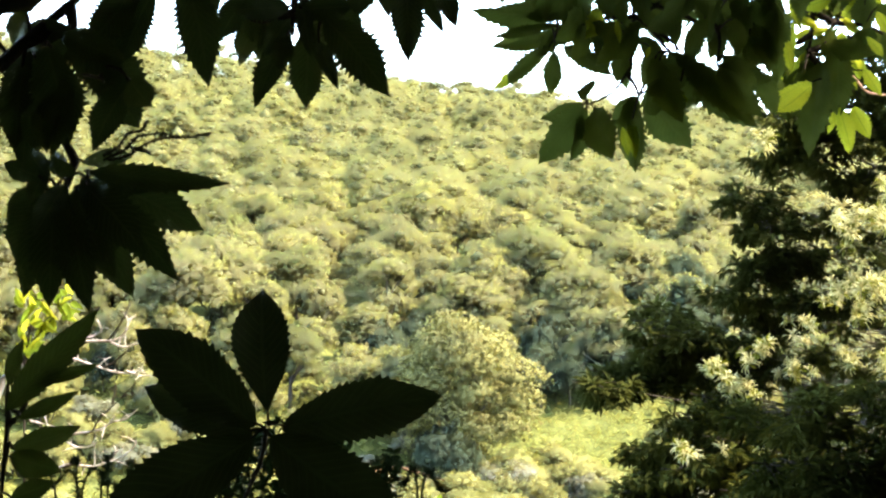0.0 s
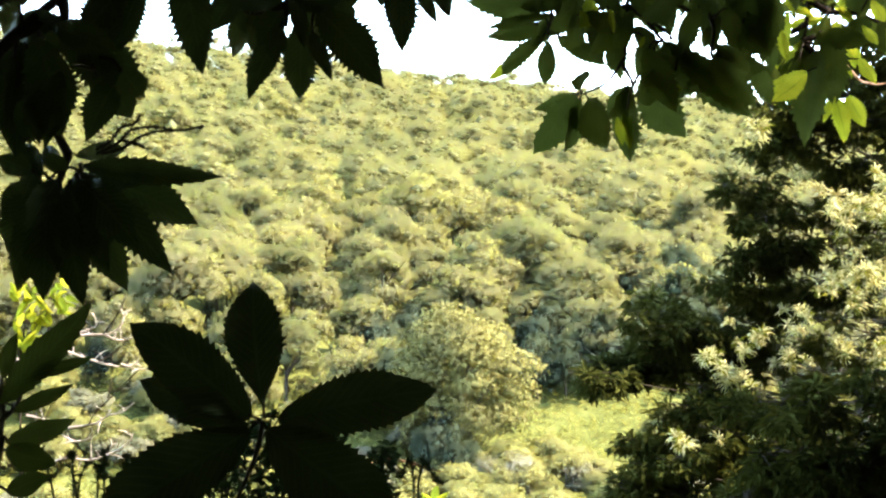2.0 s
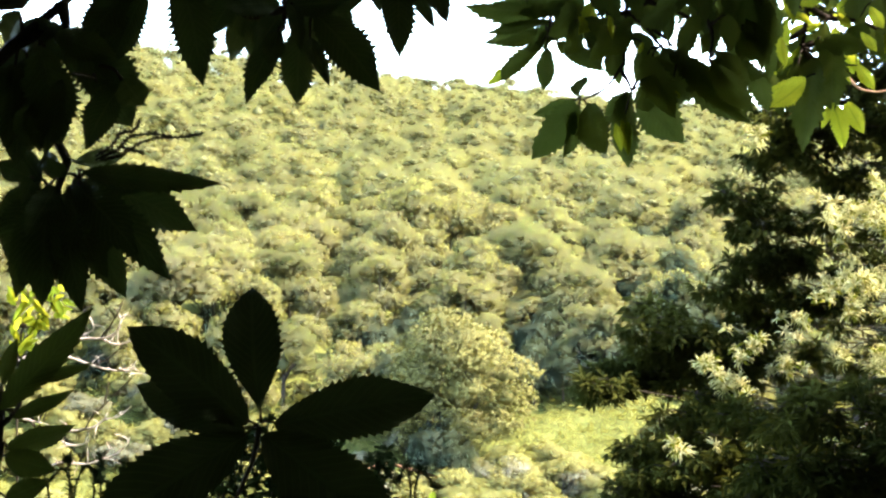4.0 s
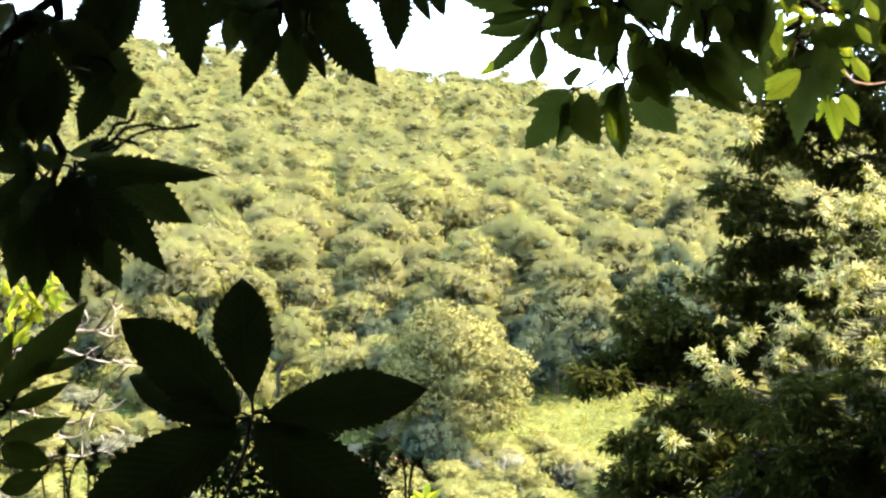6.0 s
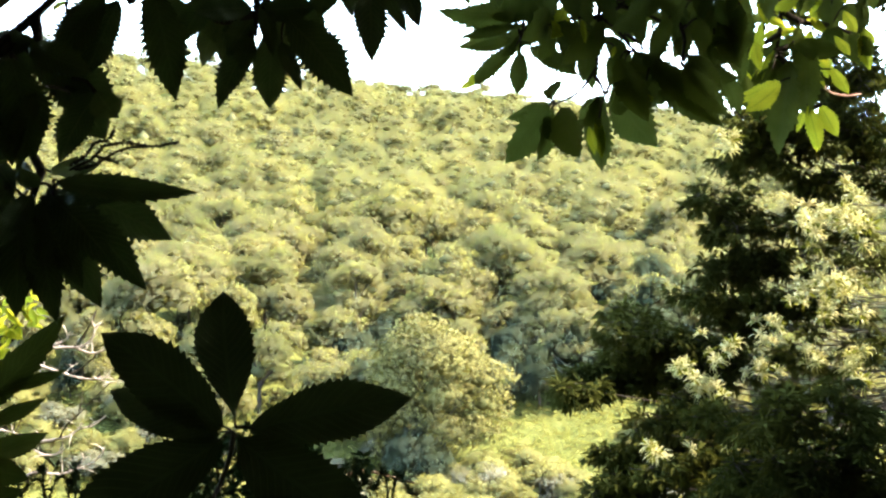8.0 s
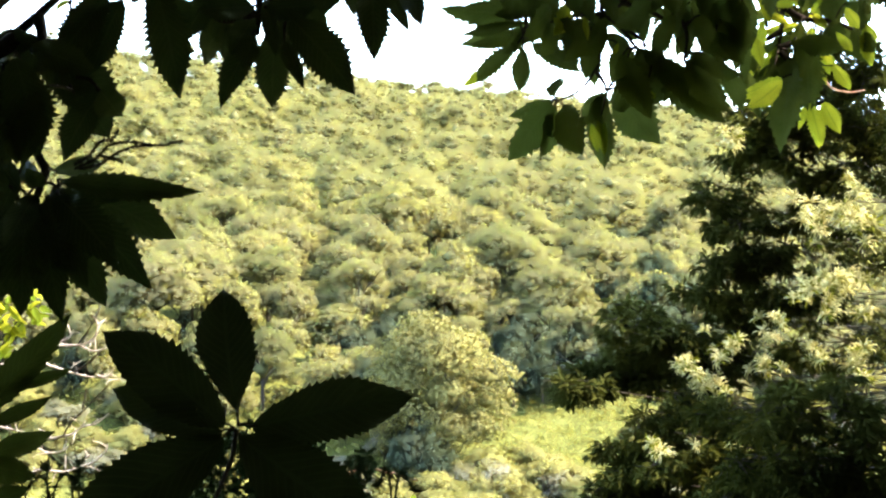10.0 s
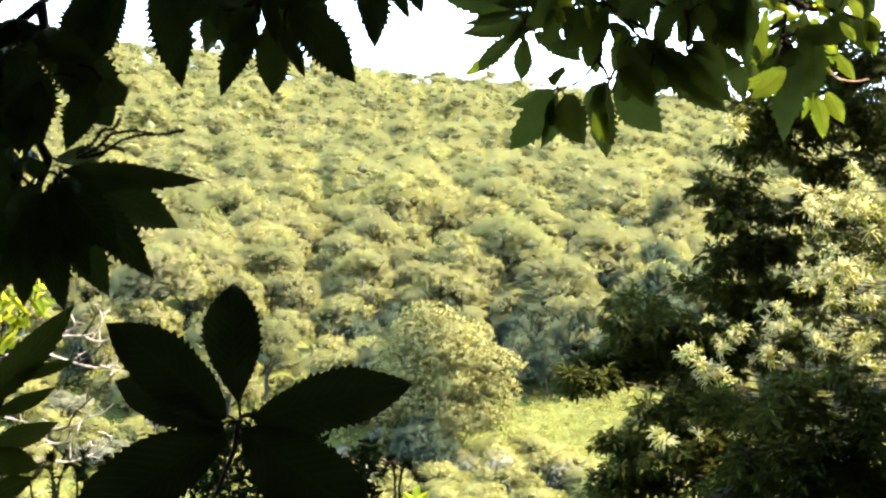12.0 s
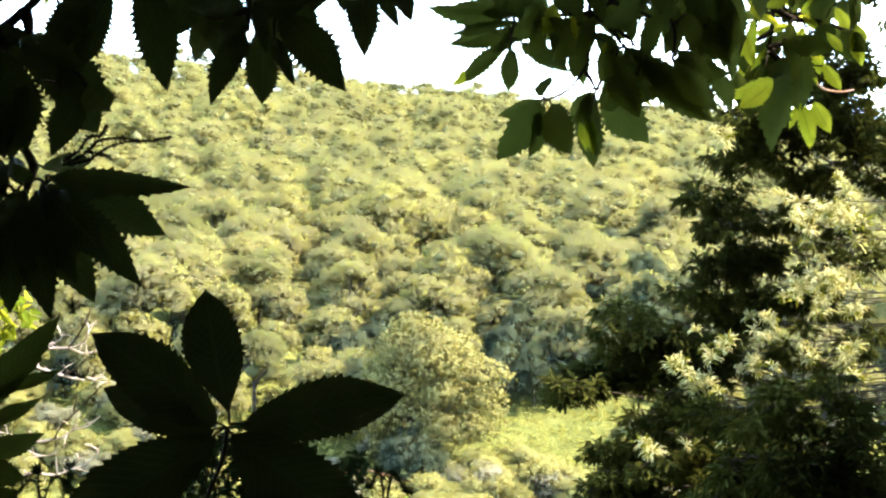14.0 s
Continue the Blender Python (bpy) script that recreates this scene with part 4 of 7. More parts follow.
RIGHT_LEAVES_Y = [
    (-0.1134, -0.0335, 0.0202, -0.1113, -0.0221, -0.0466, 0.0245, 0, 0),
    (-0.0961, 0.0135, 0.0238, -0.0825, 0.0122, -0.0430, 0.0249, 0, 1),
    (-0.0857, -0.0284, 0.0059, -0.0853, -0.0108, -0.0587, 0.0238, 0, 1),
    (-0.0663, 0.0308, 0.0359, -0.0783, 0.0315, -0.0536, 0.0241, 0, 0),
    (-0.0553, 0.0005, 0.0193, -0.0715, -0.0153, -0.0572, 0.0250, 0, 2),
    (-0.0471, -0.0497, 0.0052, -0.0376, -0.0574, -0.0507, 0.0242, 0, 0),
    (-0.0263, 0.0085, 0.0203, -0.0157, -0.0173, -0.0466, 0.0266, 0, 0),
    (-0.0095, 0.0294, 0.0198, -0.0242, 0.0133, -0.0397, 0.0216, 0, 0),
    (-0.0033, -0.0267, 0.0222, 0.0077, -0.0542, -0.0550, 0.0248, 0, 2),
    (0.0220, 0.0498, 0.0363, 0.0357, 0.0641, -0.0365, 0.0254, 0, 0),
    (0.0345, 0.0375, 0.0298, 0.0493, 0.0445, -0.0437, 0.0280, 0, 2),
    (0.0750, -0.0466, 0.0016, 0.0783, -0.0569, -0.0475, 0.0260, 0, 0),
    (0.0981, -0.0002, 0.0181, 0.0836, -0.0233, -0.0611, 0.0249, 0, 2),
    (0.1220, 0.0452, 0.0415, 0.1194, 0.0373, -0.0438, 0.0250, 0, 2),
    (0.1183, -0.0345, 0.0082, 0.1195, -0.0155, -0.0389, 0.0224, 0, 0),
    (0.1312, -0.0375, 0.0060, 0.1219, -0.0118, -0.0523, 0.0207, 0, 2),
    (0.1529, -0.0047, 0.0204, 0.1675, -0.0016, -0.0401, 0.0225, 0, 0),
    (0.1640, -0.0157, 0.0228, 0.1495, -0.0166, -0.0528, 0.0209, 0, 1),
    (-0.0656, -0.0313, -0.0494, -0.0746, -0.0591, -0.0952, 0.0229, 0, 1),
    (-0.0444, 0.0366, -0.0286, -0.0320, 0.0207, -0.0954, 0.0221, 0, 1),
    (-0.0312, 0.0280, -0.0367, -0.0369, 0.0105, -0.0964, 0.0237, 0, 0),
    (-0.0145, 0.0469, -0.0301, 0.0026, 0.0705, -0.0791, 0.0226, 0, 2),
    (0.0976, 0.0255, -0.0356, 0.1145, 0.0412, -0.0825, 0.0213, 0, 1),
    (0.1095, 0.0081, -0.0371, 0.0971, 0.0219, -0.0852, 0.0229, 0, 0),
    (0.1147, -0.0378, -0.0443, 0.1169, -0.0392, -0.0895, 0.0224, 0, 1),
    (0.1462, 0.0327, -0.0313, 0.1473, 0.0148, -0.0851, 0.0239, 0, 2),
    (0.1642, 0.0423, -0.0297, 0.1725, 0.0656, -0.0899, 0.0202, 0, 1),
    (0.1669, -0.0090, -0.0373, 0.1633, -0.0171, -0.0953, 0.0212, 0, 1),
    (-0.1740, -0.0049, 0.0423, -0.1636, -0.0117, -0.0217, 0.0227, 0, 0),
    (-0.1437, 0.0495, 0.0577, -0.1307, 0.0427, -0.0130, 0.0265, 0, 1),
    (-0.1211, -0.0473, 0.0290, -0.1338, -0.0717, -0.0336, 0.0218, 0, 1),
    (-0.0884, 0.0218, 0.0384, -0.0795, 0.0514, 0.0077, 0.0254, 0, 2),
    (-0.0623, -0.0004, 0.0330, -0.0740, -0.0009, -0.0188, 0.0276, 0, 0),
    (-0.0337, 0.0050, 0.0414, -0.0257, 0.0199, -0.0161, 0.0241, 0, 1),
    (-0.0103, -0.0278, 0.0239, -0.0287, -0.0213, -0.0262, 0.0227, 0, 1),
    (0.0223, 0.0056, 0.0304, 0.0166, 0.0130, -0.0164, 0.0216, 0, 2),
    (0.0438, -0.0319, 0.0269, 0.0370, -0.0517, -0.0238, 0.0262, 0, 0),
    (0.0744, -0.0152, 0.0361, 0.0757, 0.0104, -0.0083, 0.0235, 0, 0),
    (0.1020, -0.0153, 0.0399, 0.0824, -0.0095, -0.0236, 0.0267, 0, 0),
    (0.1287, -0.0193, 0.0306, 0.1427, -0.0431, -0.0261, 0.0208, 0, 0),
    (0.1502, -0.0434, 0.0189, 0.1614, -0.0246, -0.0181, 0.0222, 0, 2),
    (0.1963, 0.0277, 0.0351, 0.2095, 0.0202, -0.0157, 0.0282, 0, 0),
]
RIGHT_TWIGS = [[(0.004, 0.000, -0.030), (0.028, 0.000, -0.058), (0.042, 0.000, -0.077), (0.063, 0.000, -0.089)], [(0.004, 0.000, -0.030), (0.049, 0.000, -0.013), (0.084, 0.000, -0.020), (0.120, 0.000, -0.013), (0.168, 0.000, -0.019)], [(0.084, 0.000, -0.020), (0.104, 0.000, -0.058), (0.101, 0.000, -0.094)], [(0.120, 0.000, -0.013), (0.140, 0.000, -0.044), (0.147, 0.000, -0.086)], [(0.000, 0.000, 0.014), (-0.001, 0.000, -0.042), (-0.004, 0.000, -0.091), (-0.010, 0.000, -0.106), (-0.028, 0.000, -0.129), (-0.057, 0.000, -0.143)], [(-0.008, 0.000, -0.106), (0.000, 0.000, -0.118), (0.006, 0.000, -0.131)], [(-0.001, 0.000, -0.035), (-0.042, 0.000, -0.038), (-0.097, 0.000, -0.063)], [(0.000, 0.000, -0.035), (0.042, 0.000, -0.063), (0.056, 0.000, -0.077)], [(0.003, 0.000, -0.014), (0.077, 0.000, -0.042), (0.082, 0.000, -0.080)]]
RIGHT_NODES = [(0.042, 0.000, -0.077), (0.063, 0.000, -0.089), (0.084, 0.000, -0.020), (0.104, 0.000, -0.051), (0.101, 0.000, -0.094), (0.120, 0.000, -0.013), (0.147, 0.000, -0.016), (0.168, 0.000, -0.019), (0.143, 0.000, -0.051), (0.150, 0.000, -0.084), (0.063, 0.000, -0.016), (-0.057, 0.000, -0.143), (0.006, 0.000, -0.131), (-0.097, 0.000, -0.063), (0.052, 0.000, -0.075), (-0.003, 0.000, -0.070), (0.082, 0.000, -0.080)]
RIGHT_ALL = RIGHT_LEAVES_A + RIGHT_LEAVES_B + RIGHT_LEAVES_C + RIGHT_LEAVES_D + RIGHT_LEAVES_E + RIGHT_LEAVES_F + RIGHT_LEAVES_G + RIGHT_LEAVES_X + RIGHT_LEAVES_Y

FARRIGHT_AT = (0.496, 1.700, 1.995)
FARRIGHT_LEAVES_A = [
    (0.0058, -0.0158, -0.1193, -0.0288, -0.0396, -0.2491, 0.0360, 0, 1),
    (0.0323, -0.0062, -0.0980, 0.0216, -0.0269, -0.1974, 0.0387, 0, 0),
    (0.0083, -0.0260, -0.0976, 0.0723, -0.0319, -0.1158, 0.0293, 0, 0),
    (0.0541, 0.0251, -0.0990, 0.0808, 0.0431, -0.1381, 0.0204, 0, 10),
    (0.0752, 0.0159, -0.0686, 0.1153, -0.0008, -0.1264, 0.0288, 0, 1),
    (0.0708, 0.0022, -0.0237, 0.0678, -0.0112, -0.0769, 0.0298, 0, 0),
    (0.1120, -0.0196, -0.0285, 0.0886, -0.0433, -0.0907, 0.0320, 0, 0),
    (0.1002, -0.0171, -0.0906, 0.1297, 0.0085, -0.1321, 0.0200, 0, 10),
    (0.0377, 0.0197, -0.1759, 0.0642, 0.0381, -0.2455, 0.0235, 0, 11),
    (0.0580, 0.0180, -0.1785, 0.0763, -0.0004, -0.2252, 0.0225, 0, 10),
]
FARRIGHT_LEAVES_B = [
    (0.0265, -0.0114, -0.1838, 0.0185, -0.0038, -0.2207, 0.0120, 0, 10),
    (-0.0038, 0.0139, -0.1471, -0.0478, 0.0352, -0.1795, 0.0234, 0, 12),
    (0.0013, 0.0228, -0.1033, -0.0257, -0.0020, -0.1541, 0.0236, 0, 0),
    (0.0260, 0.0064, -0.0720, -0.0299, 0.0167, -0.0827, 0.0142, 0, 10),
    (-0.0342, 0.0004, -0.0287, -0.0255, -0.0190, -0.0736, 0.0101, 0, 10),
    (0.0269, -0.0016, -0.0276, -0.0212, -0.0262, -0.0516, 0.0172, 0, 10),
    (0.0675, 0.0261, -0.0233, 0.0493, 0.0480, -0.0641, 0.0174, 0, 11),
    (-0.0517, 0.0029, -0.0266, -0.0535, -0.0091, -0.1000, 0.0272, 0, 0),
    (-0.0541, 0.0245, -0.0395, -0.0402, 0.0289, -0.0692, 0.0092, 0, 10),
    (-0.0025, 0.0229, -0.0447, -0.0354, 0.0438, -0.0534, 0.0171, 0, 0),
]
FARRIGHT_LEAVES_C = [
    (-0.0107, 0.0005, -0.1016, -0.0406, -0.0047, -0.1419, 0.0101, 0, 10),
    (0.0004, 0.0059, -0.1102, 0.0053, 0.0018, -0.1639, 0.0260, 0, 0),
    (0.0789, -0.0203, -0.0458, 0.1121, -0.0320, -0.0638, 0.0217, 0, 0),
    (0.0162, 0.0188, -0.0856, -0.0369, -0.0087, -0.1126, 0.0196, 0, 0),
    (0.0453, -0.0272, -0.0862, 0.0829, -0.0196, -0.0895, 0.0230, 0, 0),
    (0.0890, -0.0132, -0.0836, 0.1250, -0.0111, -0.1147, 0.0257, 0, 0),
    (0.0394, -0.0017, -0.0577, 0.0599, -0.0112, -0.0848, 0.0111, 0, 10),
    (0.0115, 0.0298, -0.0756, 0.0339, 0.0116, -0.1045, 0.0171, 0, 0),
    (-0.0263, -0.0052, -0.0568, -0.0001, -0.0231, -0.0760, 0.0111, 0, 10),
    (0.0469, 0.0080, -0.1353, 0.0568, -0.0055, -0.1579, 0.0112, 0, 10),
]
FARRIGHT_LEAVES_X = [
    (-0.0153, -0.0423, -0.1537, -0.0799, -0.0594, -0.1882, 0.0201, 0, 12),
    (-0.0190, -0.0197, -0.1629, -0.0479, 0.0043, -0.1952, 0.0207, 0, 10),
    (0.0025, -0.0004, -0.1207, -0.0439, 0.0128, -0.1504, 0.0268, 0, 0),
    (0.0549, -0.0400, -0.1349, 0.0796, -0.0394, -0.1719, 0.0156, 0, 10),
    (0.0166, 0.0343, -0.1312, 0.0297, 0.0357, -0.1876, 0.0274, 0, 0),
    (-0.0506, -0.0073, -0.0808, -0.0407, -0.0048, -0.1466, 0.0251, 0, 0),
    (-0.0283, 0.0290, -0.1063, -0.0481, 0.0096, -0.1843, 0.0257, 0, 11),
    (-0.0640, -0.0220, -0.1382, -0.0500, -0.0502, -0.2070, 0.0249, 0, 0),
    (-0.0365, -0.0307, -0.0696, -0.0585, -0.0601, -0.1257, 0.0201, 0, 10),
    (-0.0211, -0.0275, -0.1329, -0.0389, -0.0266, -0.1989, 0.0233, 0, 0),
]
FARRIGHT_LEAVES_Y = [
    (-0.0363, 0.0458, 0.0134, -0.0597, 0.0242, -0.0620, 0.0267, 0, 10),
    (-0.0456, -0.0476, -0.0105, -0.0226, -0.0177, -0.0594, 0.0200, 0, 0),
    (-0.0256, -0.0316, 0.0101, -0.0396, -0.0543, -0.0695, 0.0242, 0, 1),
    (0.0035, 0.0151, 0.0243, 0.0163, 0.0059, -0.0393, 0.0217, 0, 0),
    (0.0266, 0.0390, 0.0198, 0.0324, 0.0229, -0.0438, 0.0226, 0, 0),
    (0.0449, 0.0459, 0.0115, 0.0266, 0.0351, -0.0375, 0.0233, 0, 10),
    (0.0497, 0.0101, 0.0046, 0.0387, 0.0360, -0.0505, 0.0275, 0, 0),
    (0.0684, 0.0185, 0.0082, 0.0667, 0.0440, -0.0486, 0.0249, 0, 0),
    (0.0852, 0.0208, 0.0155, 0.0863, -0.0063, -0.0382, 0.0212, 0, 10),
    (0.1072, 0.0381, 0.0300, 0.0913, 0.0435, -0.0441, 0.0212, 0, 0),
    (0.1030, -0.0189, 0.0050, 0.0958, -0.0375, -0.0499, 0.0209, 0, 1),
    (0.1384, 0.0350, 0.0146, 0.1433, 0.0400, -0.0407, 0.0225, 0, 0),
    (0.1578, 0.0438, 0.0220, 0.1492, 0.0602, -0.0243, 0.0269, 0, 0),
    (0.0853, 0.0461, -0.0621, 0.0763, 0.0501, -0.1106, 0.0247, 0, 0),
    (0.1005, 0.0198, -0.0626, 0.1146, 0.0266, -0.1194, 0.0226, 0, 10),
    (0.1047, -0.0242, -0.0769, 0.1250, 0.0032, -0.1139, 0.0261, 0, 10),
    (0.0168, -0.0188, -0.0719, 0.0177, -0.0019, -0.1213, 0.0242, 0, 0),
    (0.0526, 0.0455, -0.0679, 0.0505, 0.0545, -0.0996, 0.0197, 0, 10),
]
FARRIGHT_LEAVES_Z = [
    (-0.0306, -0.0964, -0.1641, -0.0720, -0.0687, -0.1995, 0.0264, 0, 11),
    (0.0274, -0.0224, -0.1847, 0.0506, -0.0101, -0.2461, 0.0229, 0, 10),
    (0.0009, 0.1099, -0.0635, 0.0511, 0.0925, -0.0552, 0.0129, 0, 11),
    (-0.0580, -0.0715, -0.1043, -0.0520, -0.0739, -0.1442, 0.0151, 0, 10),
    (-0.0094, -0.0028, -0.0352, 0.0062, -0.0031, -0.0606, 0.0127, 0, 12),
    (0.0658, 0.0554, -0.0949, 0.0848, 0.0394, -0.1349, 0.0171, 0, 10),
    (0.0440, -0.0855, -0.0994, 0.0771, -0.0614, -0.1256, 0.0115, 0, 11),
    (-0.1913, -0.0073, -0.1645, -0.1831, -0.0304, -0.1870, 0.0081, 0, 10),
    (-0.0016, 0.0538, -0.1000, -0.0095, 0.0610, -0.1348, 0.0126, 0, 11),
    (0.0564, -0.0874, -0.0668, 0.0784, -0.0777, -0.0951, 0.0150, 0, 10),
]
FARRIGHT_TWIGS = [[(0.003, 0.000, -0.010), (-0.001, 0.000, -0.034), (-0.003, 0.000, -0.069), (-0.008, 0.000, -0.106)], [(-0.008, 0.000, -0.105), (0.013, 0.000, -0.098), (0.034, 0.000, -0.095), (0.046, 0.000, -0.100)], [(-0.003, 0.000, -0.081), (-0.025, 0.000, -0.093), (-0.041, 0.000, -0.091)], [(-0.001, 0.000, -0.049), (0.030, 0.000, -0.065), (0.070, 0.000, -0.069), (0.102, 0.000, -0.083)], [(-0.006, 0.000, -0.110), (0.022, 0.000, -0.144), (0.032, 0.000, -0.179), (0.052, 0.000, -0.182)]]
FARRIGHT_NODES = [(-0.008, 0.000, -0.106), (0.013, 0.000, -0.097), (0.034, 0.000, -0.095), (0.046, 0.000, -0.100), (-0.001, 0.000, -0.049), (0.030, 0.000, -0.065), (0.070, 0.000, -0.070), (0.102, 0.000, -0.083), (0.032, 0.000, -0.179), (0.052, 0.000, -0.182), (-0.003, 0.000, -0.077), (-0.029, 0.000, -0.092), (-0.041, 0.000, -0.091), (0.022, 0.000, -0.144)]
FARRIGHT_ALL = FARRIGHT_LEAVES_A + FARRIGHT_LEAVES_B + FARRIGHT_LEAVES_C + FARRIGHT_LEAVES_X + FARRIGHT_LEAVES_Y + FARRIGHT_LEAVES_Z

CORNER_AT = (-0.383, 1.000, 1.452)
CORNER_LEAVES = [
    (0.0115, -0.0063, 0.0210, 0.0867, -0.0222, 0.1036, 0.0277, 0, 2),
    (0.0331, -0.0025, 0.0441, 0.0881, -0.0163, 0.0596, 0.0116, 0, 2),
    (0.0231, -0.0104, 0.0156, 0.0720, -0.0143, 0.0375, 0.0133, 0, 2),
    (0.0092, 0.0100, -0.0124, 0.0644, 0.0220, 0.0045, 0.0197, 0, 2),
    (0.0105, 0.0064, -0.0179, 0.0553, -0.0048, -0.0286, 0.0243, 0, 0),
    (0.0135, 0.0009, -0.0527, 0.0508, -0.0081, -0.0371, 0.0195, 0, 0),
    (0.0148, -0.0079, 0.0419, 0.0305, -0.0236, 0.0798, 0.0138, 0, 0),
]
CORNER_TWIGS = [[(0.011, 0.000, 0.036), (0.011, 0.000, 0.009), (0.008, 0.000, -0.024), (0.004, 0.000, -0.084), (-0.000, 0.000, -0.195)], [(0.011, 0.000, 0.008), (0.023, 0.000, 0.020), (0.035, 0.000, 0.046)], [(0.008, 0.000, -0.024), (0.013, 0.000, -0.006)]]
CORNER_NODES = [(0.011, 0.000, 0.008), (0.022, 0.000, 0.018), (0.035, 0.000, 0.046), (0.013, 0.000, -0.006), (0.009, 0.000, -0.025), (0.006, 0.000, -0.047), (0.011, 0.000, 0.036)]
CORNER_ALL = CORNER_LEAVES

EDGE_AT = (-0.934, 2.600, 1.360)
EDGE_LEAVES_A = [
    (0.0247, -0.0015, 0.1449, 0.0096, 0.0036, 0.1725, 0.0146, 22, 1),
    (0.0243, -0.0040, 0.1341, 0.0240, -0.0437, 0.1536, 0.0136, -5, 2),
    (0.0244, 0.0167, 0.1442, 0.0498, 0.0277, 0.1097, 0.0148, -2, 0),
    (0.0361, -0.0068, 0.1475, 0.0754, -0.0411, 0.1119, 0.0149, 6, 2),
    (0.0284, 0.0050, 0.1507, 0.0001, 0.0031, 0.1230, 0.0148, -1, 2),
    (0.0371, -0.0094, 0.1488, 0.0166, -0.0263, 0.1291, 0.0157, -20, 0),
    (0.0690, 0.0105, 0.1323, 0.0846, 0.0256, 0.1195, 0.0169, -19, 0),
    (0.0755, -0.0092, 0.1452, 0.0988, 0.0119, 0.1274, 0.0180, -27, 2),
    (0.0770, -0.0066, 0.1391, 0.1077, -0.0384, 0.1570, 0.0124, -26, 1),
    (0.0598, 0.0052, 0.1398, 0.0774, 0.0144, 0.1674, 0.0119, 21, 0),
]
EDGE_LEAVES_B = [
    (0.0609, 0.0056, 0.1144, 0.0445, 0.0436, 0.0757, 0.0152, 13, 1),
    (0.0604, 0.0070, 0.1107, 0.0468, 0.0258, 0.0732, 0.0148, 3, 0),
    (0.0405, -0.0124, 0.1333, -0.0059, 0.0165, 0.0872, 0.0135, 0, 1),
    (0.0269, -0.0045, 0.1438, 0.0010, -0.0327, 0.0984, 0.0135, 0, 3),
    (0.0056, 0.0013, 0.0482, 0.0463, -0.0152, 0.0602, 0.0135, 1, 2),
    (0.0220, -0.0041, 0.0365, 0.0519, -0.0105, 0.0479, 0.0137, -10, 3),
    (0.0001, 0.0063, 0.0599, -0.0120, -0.0101, 0.0935, 0.0151, -12, 0),
    (0.0134, -0.0138, 0.0517, -0.0116, -0.0046, 0.0787, 0.0161, -23, 1),
    (0.0839, 0.0019, 0.1267, 0.1195, -0.0000, 0.1243, 0.0102, -15, 0),
    (0.0802, -0.0017, 0.1160, 0.1091, 0.0177, 0.0992, 0.0106, 22, 1),
]
EDGE_LEAVES_C = [
    (0.0102, -0.0118, 0.1693, -0.0111, -0.0092, 0.1452, 0.0150, -9, 3),
    (0.0118, 0.0043, 0.1773, -0.0189, 0.0389, 0.1508, 0.0159, -22, 1),
    (0.0442, 0.0119, 0.0959, 0.0298, 0.0047, 0.0576, 0.0121, 24, 2),
    (0.0482, -0.0104, 0.1056, 0.0194, -0.0037, 0.0630, 0.0116, 18, 0),
    (0.0606, -0.0008, 0.1207, 0.0597, 0.0272, 0.0999, 0.0141, 16, 2),
    (0.0435, 0.0142, 0.1164, 0.0423, 0.0463, 0.1014, 0.0146, 22, 0),
    (0.0117, 0.0010, 0.0241, -0.0163, 0.0419, 0.0415, 0.0149, 6, 0),
    (0.0054, -0.0116, 0.0359, 0.0026, -0.0500, 0.0555, 0.0162, 24, 2),
    (0.0159, 0.0063, 0.1507, 0.0460, -0.0074, 0.1608, 0.0178, -26, 1),
    (0.0302, -0.0138, 0.1514, 0.0442, 0.0264, 0.1683, 0.0163, 11, 1),
]
EDGE_LEAVES_D = [
    (0.0877, -0.0099, 0.1452, 0.1070, -0.0288, 0.1137, 0.0162, -24, 0),
    (0.0643, 0.0170, 0.1539, 0.0924, -0.0241, 0.1170, 0.0159, 22, 0),
    (0.0453, -0.0090, 0.1151, 0.0651, 0.0110, 0.0838, 0.0179, -16, 1),
    (0.0411, -0.0073, 0.1042, 0.0719, -0.0166, 0.0795, 0.0181, 18, 2),
    (0.0011, -0.0032, 0.1329, -0.0352, 0.0367, 0.1643, 0.0192, -26, 3),
    (0.0016, -0.0078, 0.1403, -0.0098, -0.0324, 0.1723, 0.0173, 3, 2),
    (0.0157, -0.0103, 0.0971, 0.0416, -0.0121, 0.1080, 0.0150, -10, 3),
    (0.0234, -0.0081, 0.0886, 0.0352, 0.0134, 0.0995, 0.0162, 24, 3),
    (0.0855, 0.0154, 0.1564, 0.0723, 0.0078, 0.1724, 0.0122, 25, 3),
    (0.1037, 0.0004, 0.1605, 0.0985, -0.0391, 0.1819, 0.0114, -14, 1),
]
